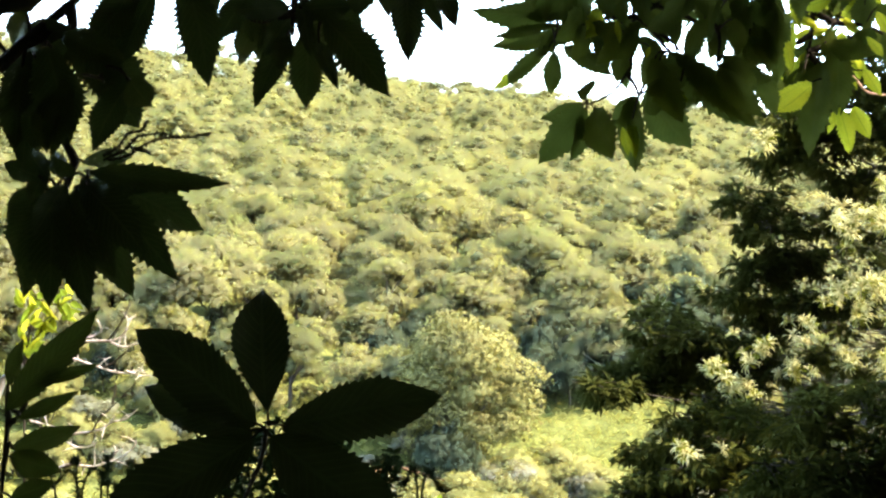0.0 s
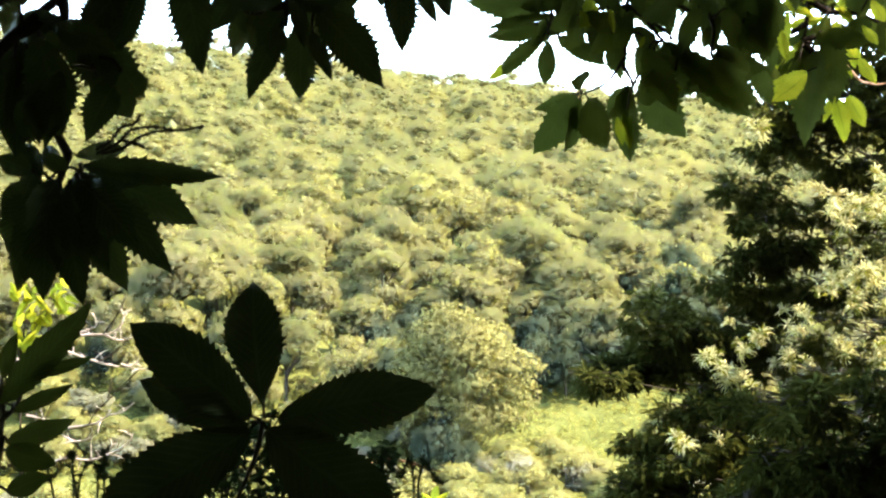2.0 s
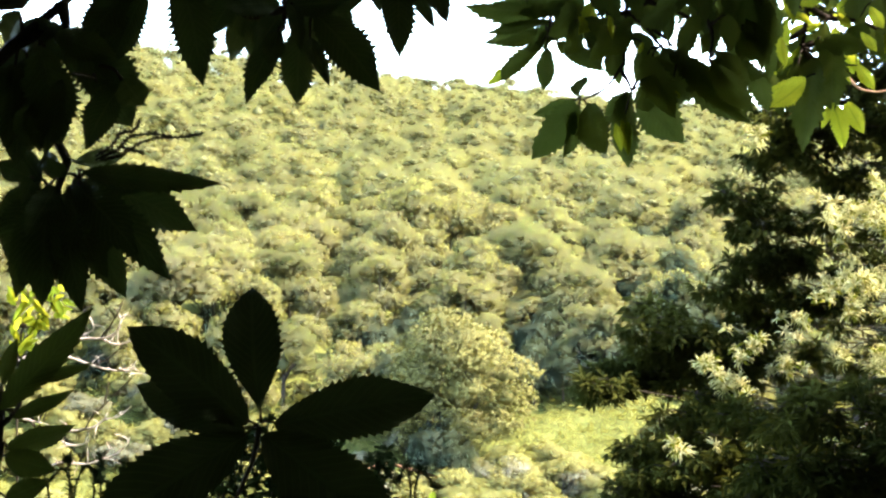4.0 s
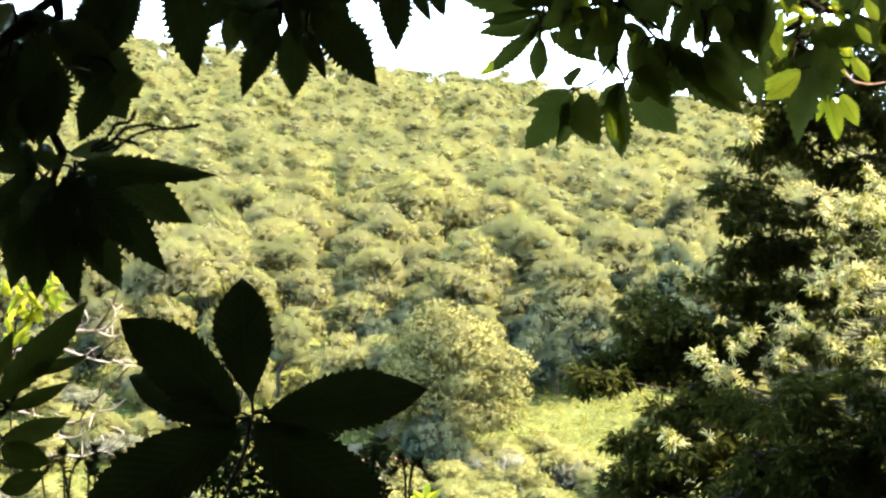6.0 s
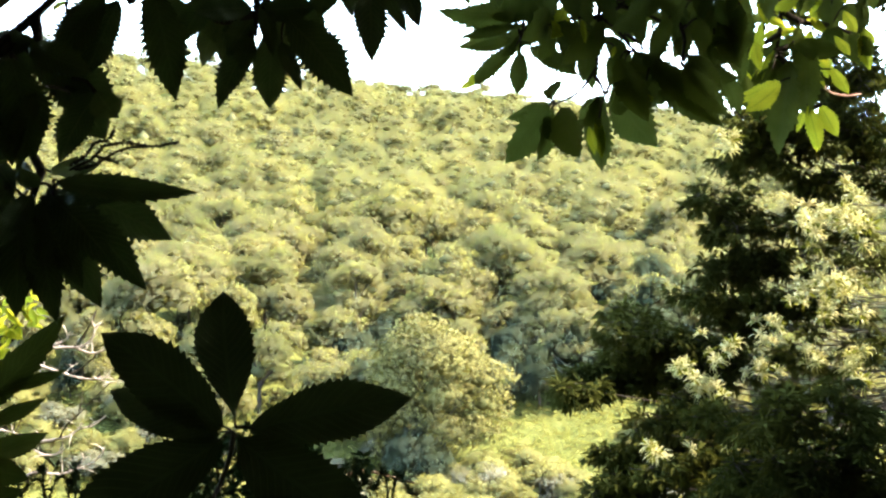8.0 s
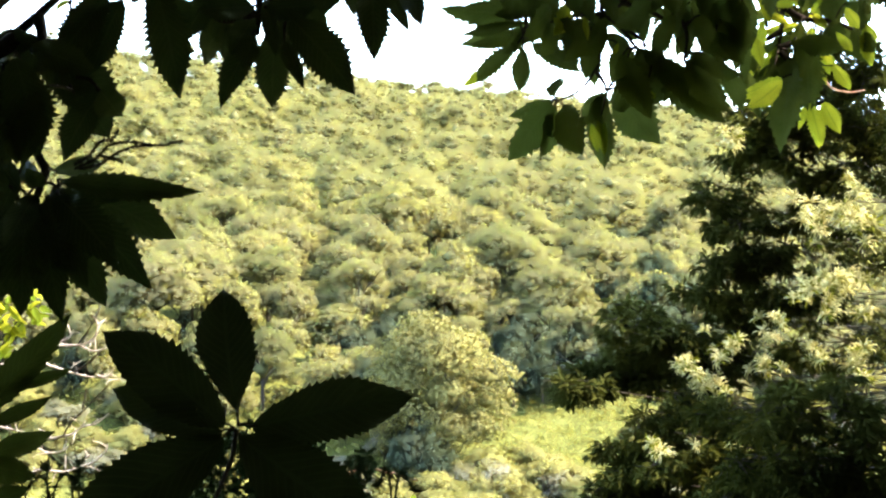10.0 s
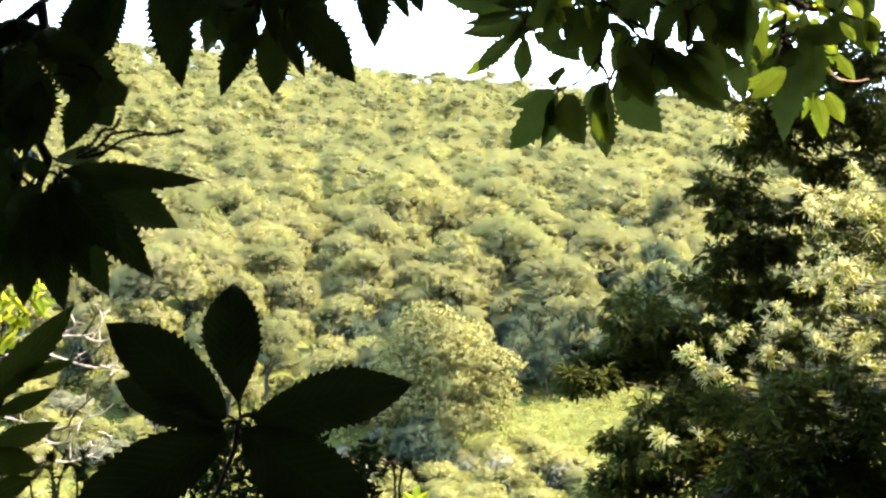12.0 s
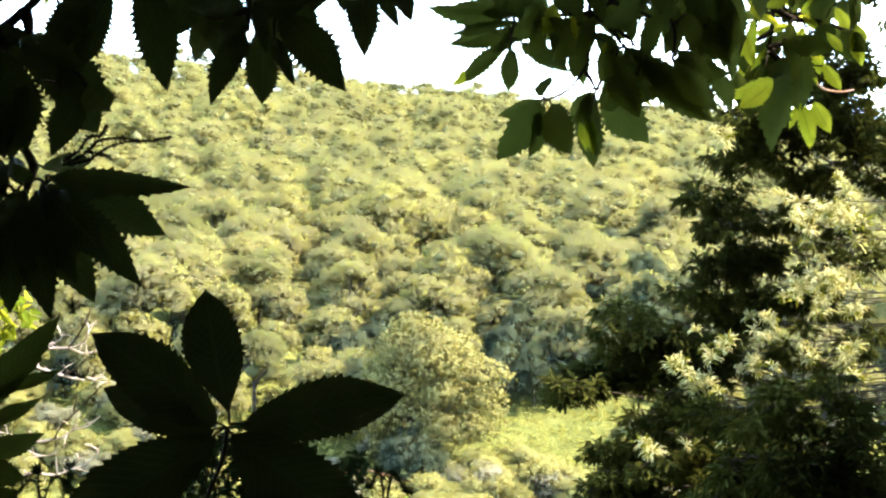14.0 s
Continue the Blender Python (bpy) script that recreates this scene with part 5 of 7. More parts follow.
EDGE_LEAVES_E = [
    (0.0582, 0.0063, 0.1386, 0.0311, 0.0182, 0.1515, 0.0149, 6, 2),
    (0.0520, 0.0175, 0.1503, 0.0483, -0.0105, 0.1669, 0.0161, -23, 2),
    (-0.0117, 0.0156, 0.0350, 0.0139, -0.0051, 0.0727, 0.0163, 11, 0),
    (0.0024, -0.0000, 0.0266, 0.0438, -0.0324, 0.0697, 0.0172, 22, 1),
    (0.1018, 0.0025, 0.1266, 0.0882, -0.0224, 0.1086, 0.0167, -28, 2),
    (0.1011, 0.0124, 0.1250, 0.0899, -0.0201, 0.1073, 0.0152, -14, 0),
    (0.0233, 0.0024, 0.1206, 0.0137, 0.0159, 0.0884, 0.0151, -11, 2),
    (0.0033, 0.0178, 0.1102, -0.0270, 0.0513, 0.0728, 0.0150, 9, 0),
    (0.0931, 0.0108, 0.1444, 0.1078, 0.0257, 0.1293, 0.0102, 14, 0),
    (0.1010, -0.0063, 0.1463, 0.1308, -0.0208, 0.1336, 0.0110, -26, 2),
]
EDGE_LEAVES_F = [
    (0.0404, -0.0122, 0.0852, 0.0536, 0.0093, 0.0997, 0.0166, 27, 2),
    (0.0282, 0.0163, 0.0823, 0.0485, 0.0317, 0.0948, 0.0164, 26, 0),
]
EDGE_TWIGS = [[(0.000, 0.000, -0.314), (0.000, 0.000, 0.000), (0.012, 0.000, 0.084), (0.030, 0.000, 0.145)], [(0.006, 0.000, 0.048), (0.048, 0.000, 0.097), (0.078, 0.000, 0.133)]]
EDGE_NODES = [(0.012, 0.000, 0.084), (0.030, 0.000, 0.145), (0.060, 0.000, 0.115), (0.078, 0.000, 0.133), (0.000, 0.000, 0.000)]
EDGE_ALL = EDGE_LEAVES_A + EDGE_LEAVES_B + EDGE_LEAVES_C + EDGE_LEAVES_D + EDGE_LEAVES_E + EDGE_LEAVES_F

YELLOW_AT = (-0.043, 2.200, 1.126)
YELLOW_LEAVES = [
    (-0.0020, -0.0043, 0.0213, 0.0100, 0.0134, 0.0454, 0.0148, 10, 0),
    (-0.0019, -0.0054, 0.0215, -0.0198, -0.0206, 0.0378, 0.0135, -22, 3),
    (0.0000, -0.0001, 0.0153, 0.0286, -0.0075, 0.0372, 0.0126, 6, 3),
    (-0.0042, 0.0061, 0.0141, -0.0281, 0.0169, 0.0169, 0.0129, 14, 3),
]
YELLOW_TWIGS = [[(0.000, 0.000, -0.097), (0.000, 0.000, 0.000), (-0.002, 0.000, 0.020)]]
YELLOW_NODES = [(-0.002, 0.000, 0.020), (0.000, 0.000, 0.000)]
YELLOW_ALL = YELLOW_LEAVES



# ---- the chestnut that overhangs the viewer ----
def branch_of(tree, name, at, twigs, nodes, leaves, tone, thick, label):
    branch = part(name, twig_mesh(twigs, nodes, leaves, thick), tree, label)
    branch.matrix_basis = Matrix.Translation(at)
    leafy(branch, nodes, leaves, tone, tone == 0)
    return branch


def build_overhang():
    tree = thing("chestnut_tree", Matrix.Identity(4), "overhanging sweet chestnut with dark toothed leaves in shade", "tree")
    trunk = [(-1.9, -1.6, -0.2), (-1.8, -1.5, 1.5), (-1.6, -1.3, 3.2), (-1.3, -1.1, 5.5)]
    stems = [limb(curved(trunk, 4), np.linspace(0.2, 0.1, 13), 10)]
    roots = [Vector(LEFT_AT) + Vector(LEFT_TWIGS[0][-1]), Vector(TOPLEFT_AT) + Vector(TOPLEFT_TWIGS[1][-1]), Vector(MIDLEAF_AT) + Vector(MIDLEAF_TWIGS[0][-1]),
             Vector(MIDDLE_AT) + Vector(MIDDLE_TWIGS[0][0]), Vector(RIGHT_AT) + Vector(RIGHT_TWIGS[0][0]), Vector(FARRIGHT_AT) + Vector(FARRIGHT_TWIGS[0][0])]
    for r in roots:
        stems.append(limb(curved([(-1.65, -1.3, 2.9), r.lerp(Vector((-1.6, -1.2, 3.3)), 0.5) + Vector((0, 0, 0.35)), r + Vector((0, -0.1, 0.16)), r], 5), np.linspace(0.05, 0.005, 16), 8))
    part("trunk", mesh_of("trunk", *joined(stems), BARK, True), tree)
    made = [branch_of(tree, "branch", LEFT_AT, LEFT_TWIGS, LEFT_NODES, LEFT_ALL, 2, 0.004, "twig with drooping near-black leaves"),
            branch_of(tree, "branch", TOPLEFT_AT, TOPLEFT_TWIGS, TOPLEFT_NODES, TOPLEFT_ALL, 2, 0.0055, "twig with near-black overlapping leaves"),
            branch_of(tree, "branch", MIDLEAF_AT, MIDLEAF_TWIGS, MIDLEAF_NODES, MIDLEAF_ALL, 2, 0.003, "twig with hanging dark leaves"),
            branch_of(tree, "branch", MIDDLE_AT, MIDDLE_TWIGS, MIDDLE_NODES, MIDDLE_ALL, 2, 0.004, "twig with hanging dark green leaves"),
            branch_of(tree, "branch", RIGHT_AT, RIGHT_TWIGS, RIGHT_NODES, RIGHT_ALL, 0, 0.0032, "twig with green leaves, some lit through"),
            branch_of(tree, "branch", FARRIGHT_AT, FARRIGHT_TWIGS, FARRIGHT_NODES, FARRIGHT_ALL, 0, 0.005, "twig with yellow-green leaves lit through by the sun")]
    # the crown over and behind the viewer, unseen, blocking sun and sky
    rng = np.random.default_rng(21)
    n = 38000
    c = np.stack([rng.uniform(-4.5, 5.5, n), rng.uniform(-5.0, 2.3, n), rng.uniform(2.6, 6.0, n)], 1)
    lane = c[:, 1] - sun_from.y / sun_from.z * (c[:, 2] - 1.95)   # along the sun's way
    thin = np.interp(lane, (1.35, 1.7, 1.85), (1.0, 0.3, 0.0))   # thinned so that sun reaches the right-hand twigs
    keep = (c[:, 2] > 2.6 + 0.35 * np.clip(c[:, 1], 0, 3)) & (rng.random(n) < np.where(c[:, 0] < 1.2, 0.95, thin))
    c = c[keep]
    v, f = cards(rng, c, unit(rng.normal(size=c.shape) * 0.6 + (0, 0, 1)), 0.13, 2.0)
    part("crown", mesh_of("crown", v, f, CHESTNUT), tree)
    return made


branch_left, branch_top, branch_single, branch_middle, branch_right, branch_far = build_overhang()


def build_sky_block():
    # leaf cards added round the viewer, out of sight, to hold off skylight
    rng = np.random.default_rng(8)
    n = 25000
    a = rng.uniform(radians(70), radians(295), n)
    r = rng.uniform(4.5, 8.0, n)
    x, y = -np.sin(a) * r, np.cos(a) * r
    z = ground_height(x, y) + rng.uniform(0, 1, n) * np.where(a > radians(235), 4.0, 7.5)
    c = np.stack([x, y, z], 1)
    # and along the bank to the side, unseen, to darken the low boughs
    m = 7000
    y = rng.uniform(5.0, 14.0, m)
    x = y * 0.45 + rng.uniform(0.4, 2.6, m)
    c = np.concatenate([c, np.stack([x, y, ground_height(x, y) + rng.uniform(0, 4.6, m)], 1)])
    v, f = cards(rng, c, unit(rng.normal(size=c.shape)), 0.4, 1.6)
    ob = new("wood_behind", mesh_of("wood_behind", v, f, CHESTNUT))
    tagged(ob, "unseen foliage added behind and beside the viewpoint to block skylight", "woodland", kind="stuff")


build_sky_block()


def build_unseen_shade_tree():
    """An unseen tall tree to the right, added so that its crown over the view blocks sun and sky."""
    rng = np.random.default_rng(14)
    tree = thing("chestnut_tree", Matrix.Identity(4), "unseen tall tree added to shade the slope below", "tree")
    low = float(ground_height(9.5, 7.0))
    stems = [limb(curved([(9.5, 7.0, low - 0.3), (9.4, 7.0, 2.0), (9.0, 7.1, 6.5), (8.6, 7.2, 9.0)], 4), np.linspace(0.3, 0.1, 13), 10)]
    for x, y, z in ((4, 6, 7.0), (1, 8, 7.2), (6, 10, 7.0), (-2, 9, 7.0), (5, 8, 8.2)):
        stems.append(limb(curved([(9.2, 7.1, 4.8), ((9 + x) / 2, (7 + y) / 2, 6.8), (x, y, z)], 5), np.linspace(0.12, 0.02, 11), 7))
    part("trunk", mesh_of("trunk", *joined(stems), BARK, True), tree)
    n = 25000
    c = np.stack([rng.uniform(-6, 14, n), rng.uniform(4.4, 11.6, n), rng.uniform(3.6, 8.0, n)], 1)
    c = c[c[:, 2] > 2.4 + 0.27 * c[:, 1]]
    # cut back where it would keep the sun off the catkins
    c = c[c[:, 1] - sun_from.y / sun_from.z * (c[:, 2] - 1.0) < 11.1]
    v, f = cards(rng, c, unit(rng.normal(size=c.shape) * 0.6 + (0, 0, 1)), 0.3, 1.6)
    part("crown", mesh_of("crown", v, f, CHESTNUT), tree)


build_unseen_shade_tree()


# ---- the saplings ----
def sapling(at, twigs, nodes, leaves, tone, label):
    plant = thing("chestnut_sapling", Matrix.Translation(at), label, "sapling")
    part("stem", twig_mesh(twigs, nodes, leaves, 0.0026), plant)
    return plant, leafy(plant, nodes, leaves, tone)


whorl, whorl_leaves = sapling(WHORL_AT, WHORL_TWIGS, WHORL_NODES, WHORL_ALL, 3, "chestnut shoot with a whorl of broad dark toothed leaves")
corner, _ = sapling(CORNER_AT, CORNER_TWIGS, CORNER_NODES, CORNER_ALL, 4, "chestnut shoot with upright narrow green leaves in shade")


# ---- the chestnut in flower, across the bank ----
def blades(rng, base, way, up, length, width):
    """Folded lance-shaped leaves, two quads each."""
    n = len(base)
    side = unit(np.cross(way, up))
    face = np.cross(side, way)
    L, w = length[:, None], width[:, None]
    mid = base + way * L * 0.5
    tip = base + way * L - face * L * 0.18
    lift = face * w * 0.25
    v = np.stack([base, mid - face * L * 0.03, tip, mid + side * w * 0.5 + lift, mid - side * w * 0.5 + lift], 1).reshape(-1, 3)
    i = np.arange(n)[:, None] * 5
    return v, np.concatenate([i + (0, 1, 2, 3), i + (0, 4, 2, 1)])


# middle and radius of each leafy bough: of the upper half, of the lower half, and out of sight
BOUGHS_HIGH = [
    (3.51, 13.72, 2.99, 0.17), (3.44, 13.75, 2.76, 0.11), (3.42, 13.46, 2.84, 0.22), (3.80, 13.27, 2.76, 0.28), (4.22, 13.05, 2.98, 0.27), (4.82, 13.61, 3.36, 0.28), (4.76, 13.45, 3.84, 0.22), (3.18, 13.70, 2.41, 0.14),
    (2.94, 13.37, 2.30, 0.08), (3.28, 13.70, 2.16, 0.16), (3.37, 13.28, 1.96, 0.25), (3.86, 13.73, 2.06, 0.29), (4.26, 13.67, 2.41, 0.26), (4.55, 13.40, 2.64, 0.28), (3.51, 13.51, 1.65, 0.23), (3.29, 13.63, 1.56, 0.11),
    (3.02, 13.21, 1.53, 0.05), (3.68, 13.52, 1.59, 0.28), (4.18, 13.73, 1.65, 0.29), (2.99, 13.28, 1.27, 0.12), (2.92, 13.73, 1.23, 0.06), (3.29, 13.63, 1.11, 0.14), (3.49, 13.77, 1.08, 0.26), (3.81, 13.34, 1.09, 0.28),
    (4.24, 13.13, 1.22, 0.27), (4.85, 13.73, 1.65, 0.29), (3.40, 13.16, 3.15, 0.10), (3.80, 13.90, 3.17, 0.16), (3.87, 13.10, 3.20, 0.18), (4.34, 13.41, 3.52, 0.20), (4.21, 13.68, 3.75, 0.15),
    (4.52, 13.57, 3.93, 0.16), (4.72, 13.50, 3.81, 0.17), (4.78, 13.31, 3.53, 0.17), (4.75, 13.89, 3.38, 0.17), (4.74, 13.21, 3.05, 0.18), (4.46, 13.60, 3.20, 0.17), (4.86, 13.92, 2.94, 0.21), (4.11, 13.26, 2.88, 0.19),
]
BOUGHS_MIDDLE = [
    (3.39, 13.73, 0.76, 0.29), (2.82, 13.43, 0.75, 0.19), (2.33, 13.13, 0.74, 0.17), (1.99, 13.22, 0.91, 0.11), (1.99, 13.59, 1.08, 0.06), (2.11, 13.30, 0.66, 0.15), (1.81, 13.86, 0.49, 0.14), (1.53, 13.55, 0.34, 0.08),
    (1.30, 12.32, 0.33, 0.04), (1.84, 13.61, 0.34, 0.09), (3.05, 13.36, 0.41, 0.22), (3.57, 13.84, 0.43, 0.34), (4.14, 13.82, 0.50, 0.35), (4.54, 13.49, 0.65, 0.34), (2.17, 13.31, 0.54, 0.09), (2.62, 13.37, 0.46, 0.16),
    (2.14, 13.50, 0.58, 0.11), (1.95, 13.50, 0.43, 0.09), (1.74, 13.50, 0.30, 0.08), (2.33, 13.50, 0.67, 0.12), (2.45, 13.50, 0.28, 0.13), (1.54, 13.50, 0.18, 0.05), (2.20, 13.50, 0.30, 0.08), (2.61, 13.50, 0.52, 0.15),
]
BOUGHS_LOW = [
    (2.44, 10.75, 0.19, 0.18), (2.88, 10.89, 0.23, 0.27), (3.07, 10.58, 0.26, 0.27), (3.50, 10.55, 0.27, 0.26), (1.99, 12.65, -0.64, 0.11), (2.16, 12.23, -0.52, 0.16), (1.90, 12.90, -0.87, 0.09), (2.63, 12.60, -0.51, 0.23),
    (2.68, 10.73, -0.20, 0.22), (2.90, 10.50, -0.16, 0.26), (3.38, 10.47, -0.16, 0.26), (3.88, 10.83, -0.12, 0.23), (2.36, 12.74, -0.98, 0.19), (2.55, 10.79, -0.61, 0.22), (3.01, 10.57, -0.57, 0.26), (3.70, 10.71, -0.60, 0.27),
    (2.60, 12.48, -0.23, 0.13), (3.13, 12.30, -0.73, 0.31), (3.51, 12.30, -0.73, 0.31), (4.08, 12.30, -0.73, 0.31), (3.23, 12.30, -0.35, 0.31), (3.80, 12.30, -0.35, 0.31), (2.73, 12.30, -0.74, 0.21), (4.39, 12.30, -0.69, 0.26),
    (2.14, 12.79, -0.16, 0.12), (2.37, 12.74, -0.04, 0.14), (2.63, 12.86, -0.23, 0.17), (2.20, 12.76, -0.43, 0.14), (2.43, 12.73, -0.45, 0.17), (2.75, 12.86, -0.47, 0.19), (2.07, 13.07, -0.78, 0.12), (2.33, 13.02, -0.80, 0.16), (2.63, 13.01, -0.83, 0.19), (2.84, 12.79, -0.10, 0.17), (2.91, 12.91, -0.75, 0.20), (2.53, 12.81, 0.16, 0.10),
]
BOUGHS_LOW += [(1.83, 12.80, -0.64, 0.10), (1.69, 12.80, -0.86, 0.09), (1.87, 12.80, -0.40, 0.07), (2.00, 12.80, -0.43, 0.10)]
BOUGHS = BOUGHS_HIGH + BOUGHS_MIDDLE + BOUGHS_LOW
# unseen boughs added overhead and aside to shade the lower ones
BOUGHS += [(4.5, 14.2, 4.3, 0.6), (6.4, 14.0, 1.2, 0.8), (6.2, 14.0, -0.4, 0.8), (5.6, 14.2, 5.2, 0.9), (7.8, 14.4, 2.2, 1.0),
           (3.0, 14.5, 5.6, 0.8), (4.2, 14.0, 5.8, 0.9), (5.2, 14.5, 6.2, 0.9), (2.4, 14.8, 5.0, 0.6), (6.0, 15.0, 6.6, 1.0), (3.6, 15.5, 6.6, 0.9),
           (5.5, 13.4, 5.2, 0.6), (5.4, 13.3, 4.9, 0.5), (5.1, 10.7, 2.4, 0.6), (5.5, 10.6, 1.9, 0.6), (5.2, 10.7, 3.1, 0.6), (5.9, 10.6, 3.1, 0.6), (6.4, 10.5, 2.2, 0.6), (5.2, 12.9, 2.9, 0.3), (5.4, 12.9, 2.6, 0.35), (5.1, 12.9, 3.2, 0.3), (5.6, 12.9, 2.4, 0.35), (5.4, 12.4, 1.1, 0.4), (5.8, 12.5, 1.5, 0.45)]
# where catkins stand: middle, spread, number
SUNNY_HIGH = [
    (3.93, 12.00, 2.06, 0.14, 9), (3.71, 12.00, 2.06, 0.10, 6), (4.10, 12.00, 2.01, 0.10, 6), (3.82, 12.00, 1.81, 0.08, 4), (4.27, 12.00, 1.81, 0.08, 3), (4.21, 12.00, 2.28, 0.11, 5), (4.30, 12.00, 1.92, 0.07, 2),
    (3.93, 12.00, 1.36, 0.19, 16), (4.10, 12.00, 1.31, 0.14, 8), (3.74, 12.00, 1.25, 0.11, 7), (4.24, 12.00, 1.42, 0.08, 4), (3.60, 12.00, 1.20, 0.07, 3), (3.88, 12.00, 1.11, 0.11, 5), (3.37, 12.00, 0.92, 0.10, 6),
    (3.29, 12.00, 0.81, 0.08, 4), (2.88, 12.00, 2.79, 0.08, 4), (2.99, 12.00, 2.68, 0.06, 2), (4.32, 12.00, 1.03, 0.08, 3),
]
SUNNY_LOW = [
    (2.93, 12.00, 0.70, 0.10, 5), (2.98, 12.00, 0.81, 0.06, 3), (2.84, 12.00, 0.59, 0.06, 3), (3.26, 12.00, 0.50, 0.09, 5), (3.12, 12.00, 0.53, 0.06, 2), (3.87, 12.00, 0.61, 0.10, 6), (4.10, 12.00, 0.53, 0.11, 7),
    (4.24, 12.00, 0.59, 0.08, 4), (3.71, 12.00, 0.59, 0.07, 3), (3.54, 12.00, 0.47, 0.07, 2), (2.54, 12.00, 0.48, 0.10, 7), (2.62, 12.00, 0.36, 0.08, 5), (2.82, 12.00, 0.28, 0.08, 6), (2.87, 11.75, 0.25, 0.07, 3),
    (2.73, 12.00, 0.31, 0.06, 3), (2.48, 12.00, 0.56, 0.04, 3), (2.18, 11.75, -0.24, 0.08, 5), (2.26, 11.75, -0.26, 0.04, 2), (2.48, 11.75, -0.26, 0.03, 1), (2.97, 11.75, -0.21, 0.05, 1), (4.27, 12.00, 0.36, 0.08, 4),
    (3.90, 11.75, 0.28, 0.07, 3), (2.71, 12.00, 0.86, 0.07, 2),
]


def build_flowering_chestnut():
    rng = np.random.default_rng(33)
    foot = (6.6, 15.4)
    low = float(ground_height(*foot))
    tree = thing("chestnut_tree", Matrix.Identity(4), "sunlit sweet chestnut in flower with cream catkins on the bank", "tree")
    stems = [limb(curved([(*foot, low - 0.3), (6.5, 15.3, 0), (6.3, 15.1, 2.6), (6.1, 15.0, 5.2)], 4), np.linspace(0.17, 0.05, 13), 9)]
    base, way, up = [], [], []
    tips = []
    for x, y, z, r in BOUGHS:
        start = Vector((6.4, 15.2, min(z - 0.5, 2.6)))
        end = Vector((x, y, z))
        stems.append(limb(curved([start, start.lerp(end, 0.5) + Vector((0, 0, -0.25)), end, end + (end - start).normalized() * r * 0.7], 4), np.linspace(0.01, 0.002, 13), 6))
        shoots = max(7, int(8 * (r / 0.45) ** 2))
        e = unit(rng.normal(size=(shoots, 3)))
        hub = np.array((x, y, z)) + e * (r * rng.uniform(0.2, 1.8 if r < 0.2 else 1.35, (shoots, 1))) * (1.1, 1.0, 0.8)
        hub += np.array((start - end).normalized()) * rng.uniform(0, 0.6, (shoots, 1)) ** 1.5 + np.array((0, 0, -0.06))
        each = 6 if r < 0.2 else 10
        count = shoots * each
        which = np.repeat(np.arange(shoots), each)
        d = unit(rng.normal(size=(count, 3)) + e[which] * 0.8)
        c = hub[which] + d * rng.uniform(0.04, 0.16, (count, 1)) * (1, 1, 0.7)
        tips += [(q, e) for q, e in zip(c, d)]
        for k in range(9):
            a = unit((d * 0.7 + rng.normal(size=d.shape) * 0.75) * (1, 1, 0.45) + (-0.15, 0, -0.18))
            base.append(c + a * 0.015)
            way.append(a)
            up.append(unit(rng.normal(size=d.shape) * 0.5 + (0.15, -0.1, 1)))
        for k in range(0, count, 6):
            q = Vector(c[k])
            stems.append(limb([end.lerp(q, 0.1), end.lerp(q, 0.6) + Vector((0, 0, 0.03)), q], (0.005, 0.003, 0.002), 4))
    part("trunk", mesh_of("trunk", *joined(stems), BARK, True), tree)
    base, way, up = (np.concatenate(q) for q in (base, way, up))
    length = rng.uniform(0.09, 0.16, len(base))
    order = np.argsort(base[:, 1] + 0.25 * np.abs(base[:, 0] - 3.0))
    near, rest = order[:280], order[280:]
    v, f = blades(rng, base[rest], way[rest], up[rest], length[rest], length[rest] * 0.3)
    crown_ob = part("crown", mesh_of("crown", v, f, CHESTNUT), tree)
    tagged(crown_ob, kind="stuff")
    single = mesh_of("leaf_blade", *blades(rng, np.zeros((1, 3)), np.array([[1.0, 0, 0]]), np.array([[0, 0, 1.0]]), np.array([0.15]), np.array([0.045])), CHESTNUT)
    for i in near:
        ob = part("leaf", single, tree)
        x, z = Vector(way[i]), Vector(up[i])
        s = x.cross(z).normalized()
        ob.matrix_basis = Matrix.Translation(base[i]) @ Matrix((x, -s, x.cross(-s))).transposed().to_4x4() @ Matrix.Scale(length[i] / 0.15, 4)
    # catkins on the shoots that reach the sun
    sprays = []
    for k in range(3):
        pieces = []
        for j in range(26):
            a = rng.uniform(0, 6.28)
            e = rng.uniform(-0.2, 1.3)
            out = Vector((math.cos(a) * math.cos(e), math.sin(a) * math.cos(e), math.sin(e)))
            n = rng.uniform(0.09, 0.17)
            pieces.append(limb([(0, 0, 0), out * n * 0.5, out * n * 0.85 + Vector((0, 0, -0.02)), out * n + Vector((0, 0, -0.05))], (0.003, 0.0062, 0.0055, 0.0025), 4))
        sprays.append(mesh_of("catkin_spray", *joined(pieces), CATKIN, True))
    # leaf tufts whose light tone stands for sun on the outer shoots
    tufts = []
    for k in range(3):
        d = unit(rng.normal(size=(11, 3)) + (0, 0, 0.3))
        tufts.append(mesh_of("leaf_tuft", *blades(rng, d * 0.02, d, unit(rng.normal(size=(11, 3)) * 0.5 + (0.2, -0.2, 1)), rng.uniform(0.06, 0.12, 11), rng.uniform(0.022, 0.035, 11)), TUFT))
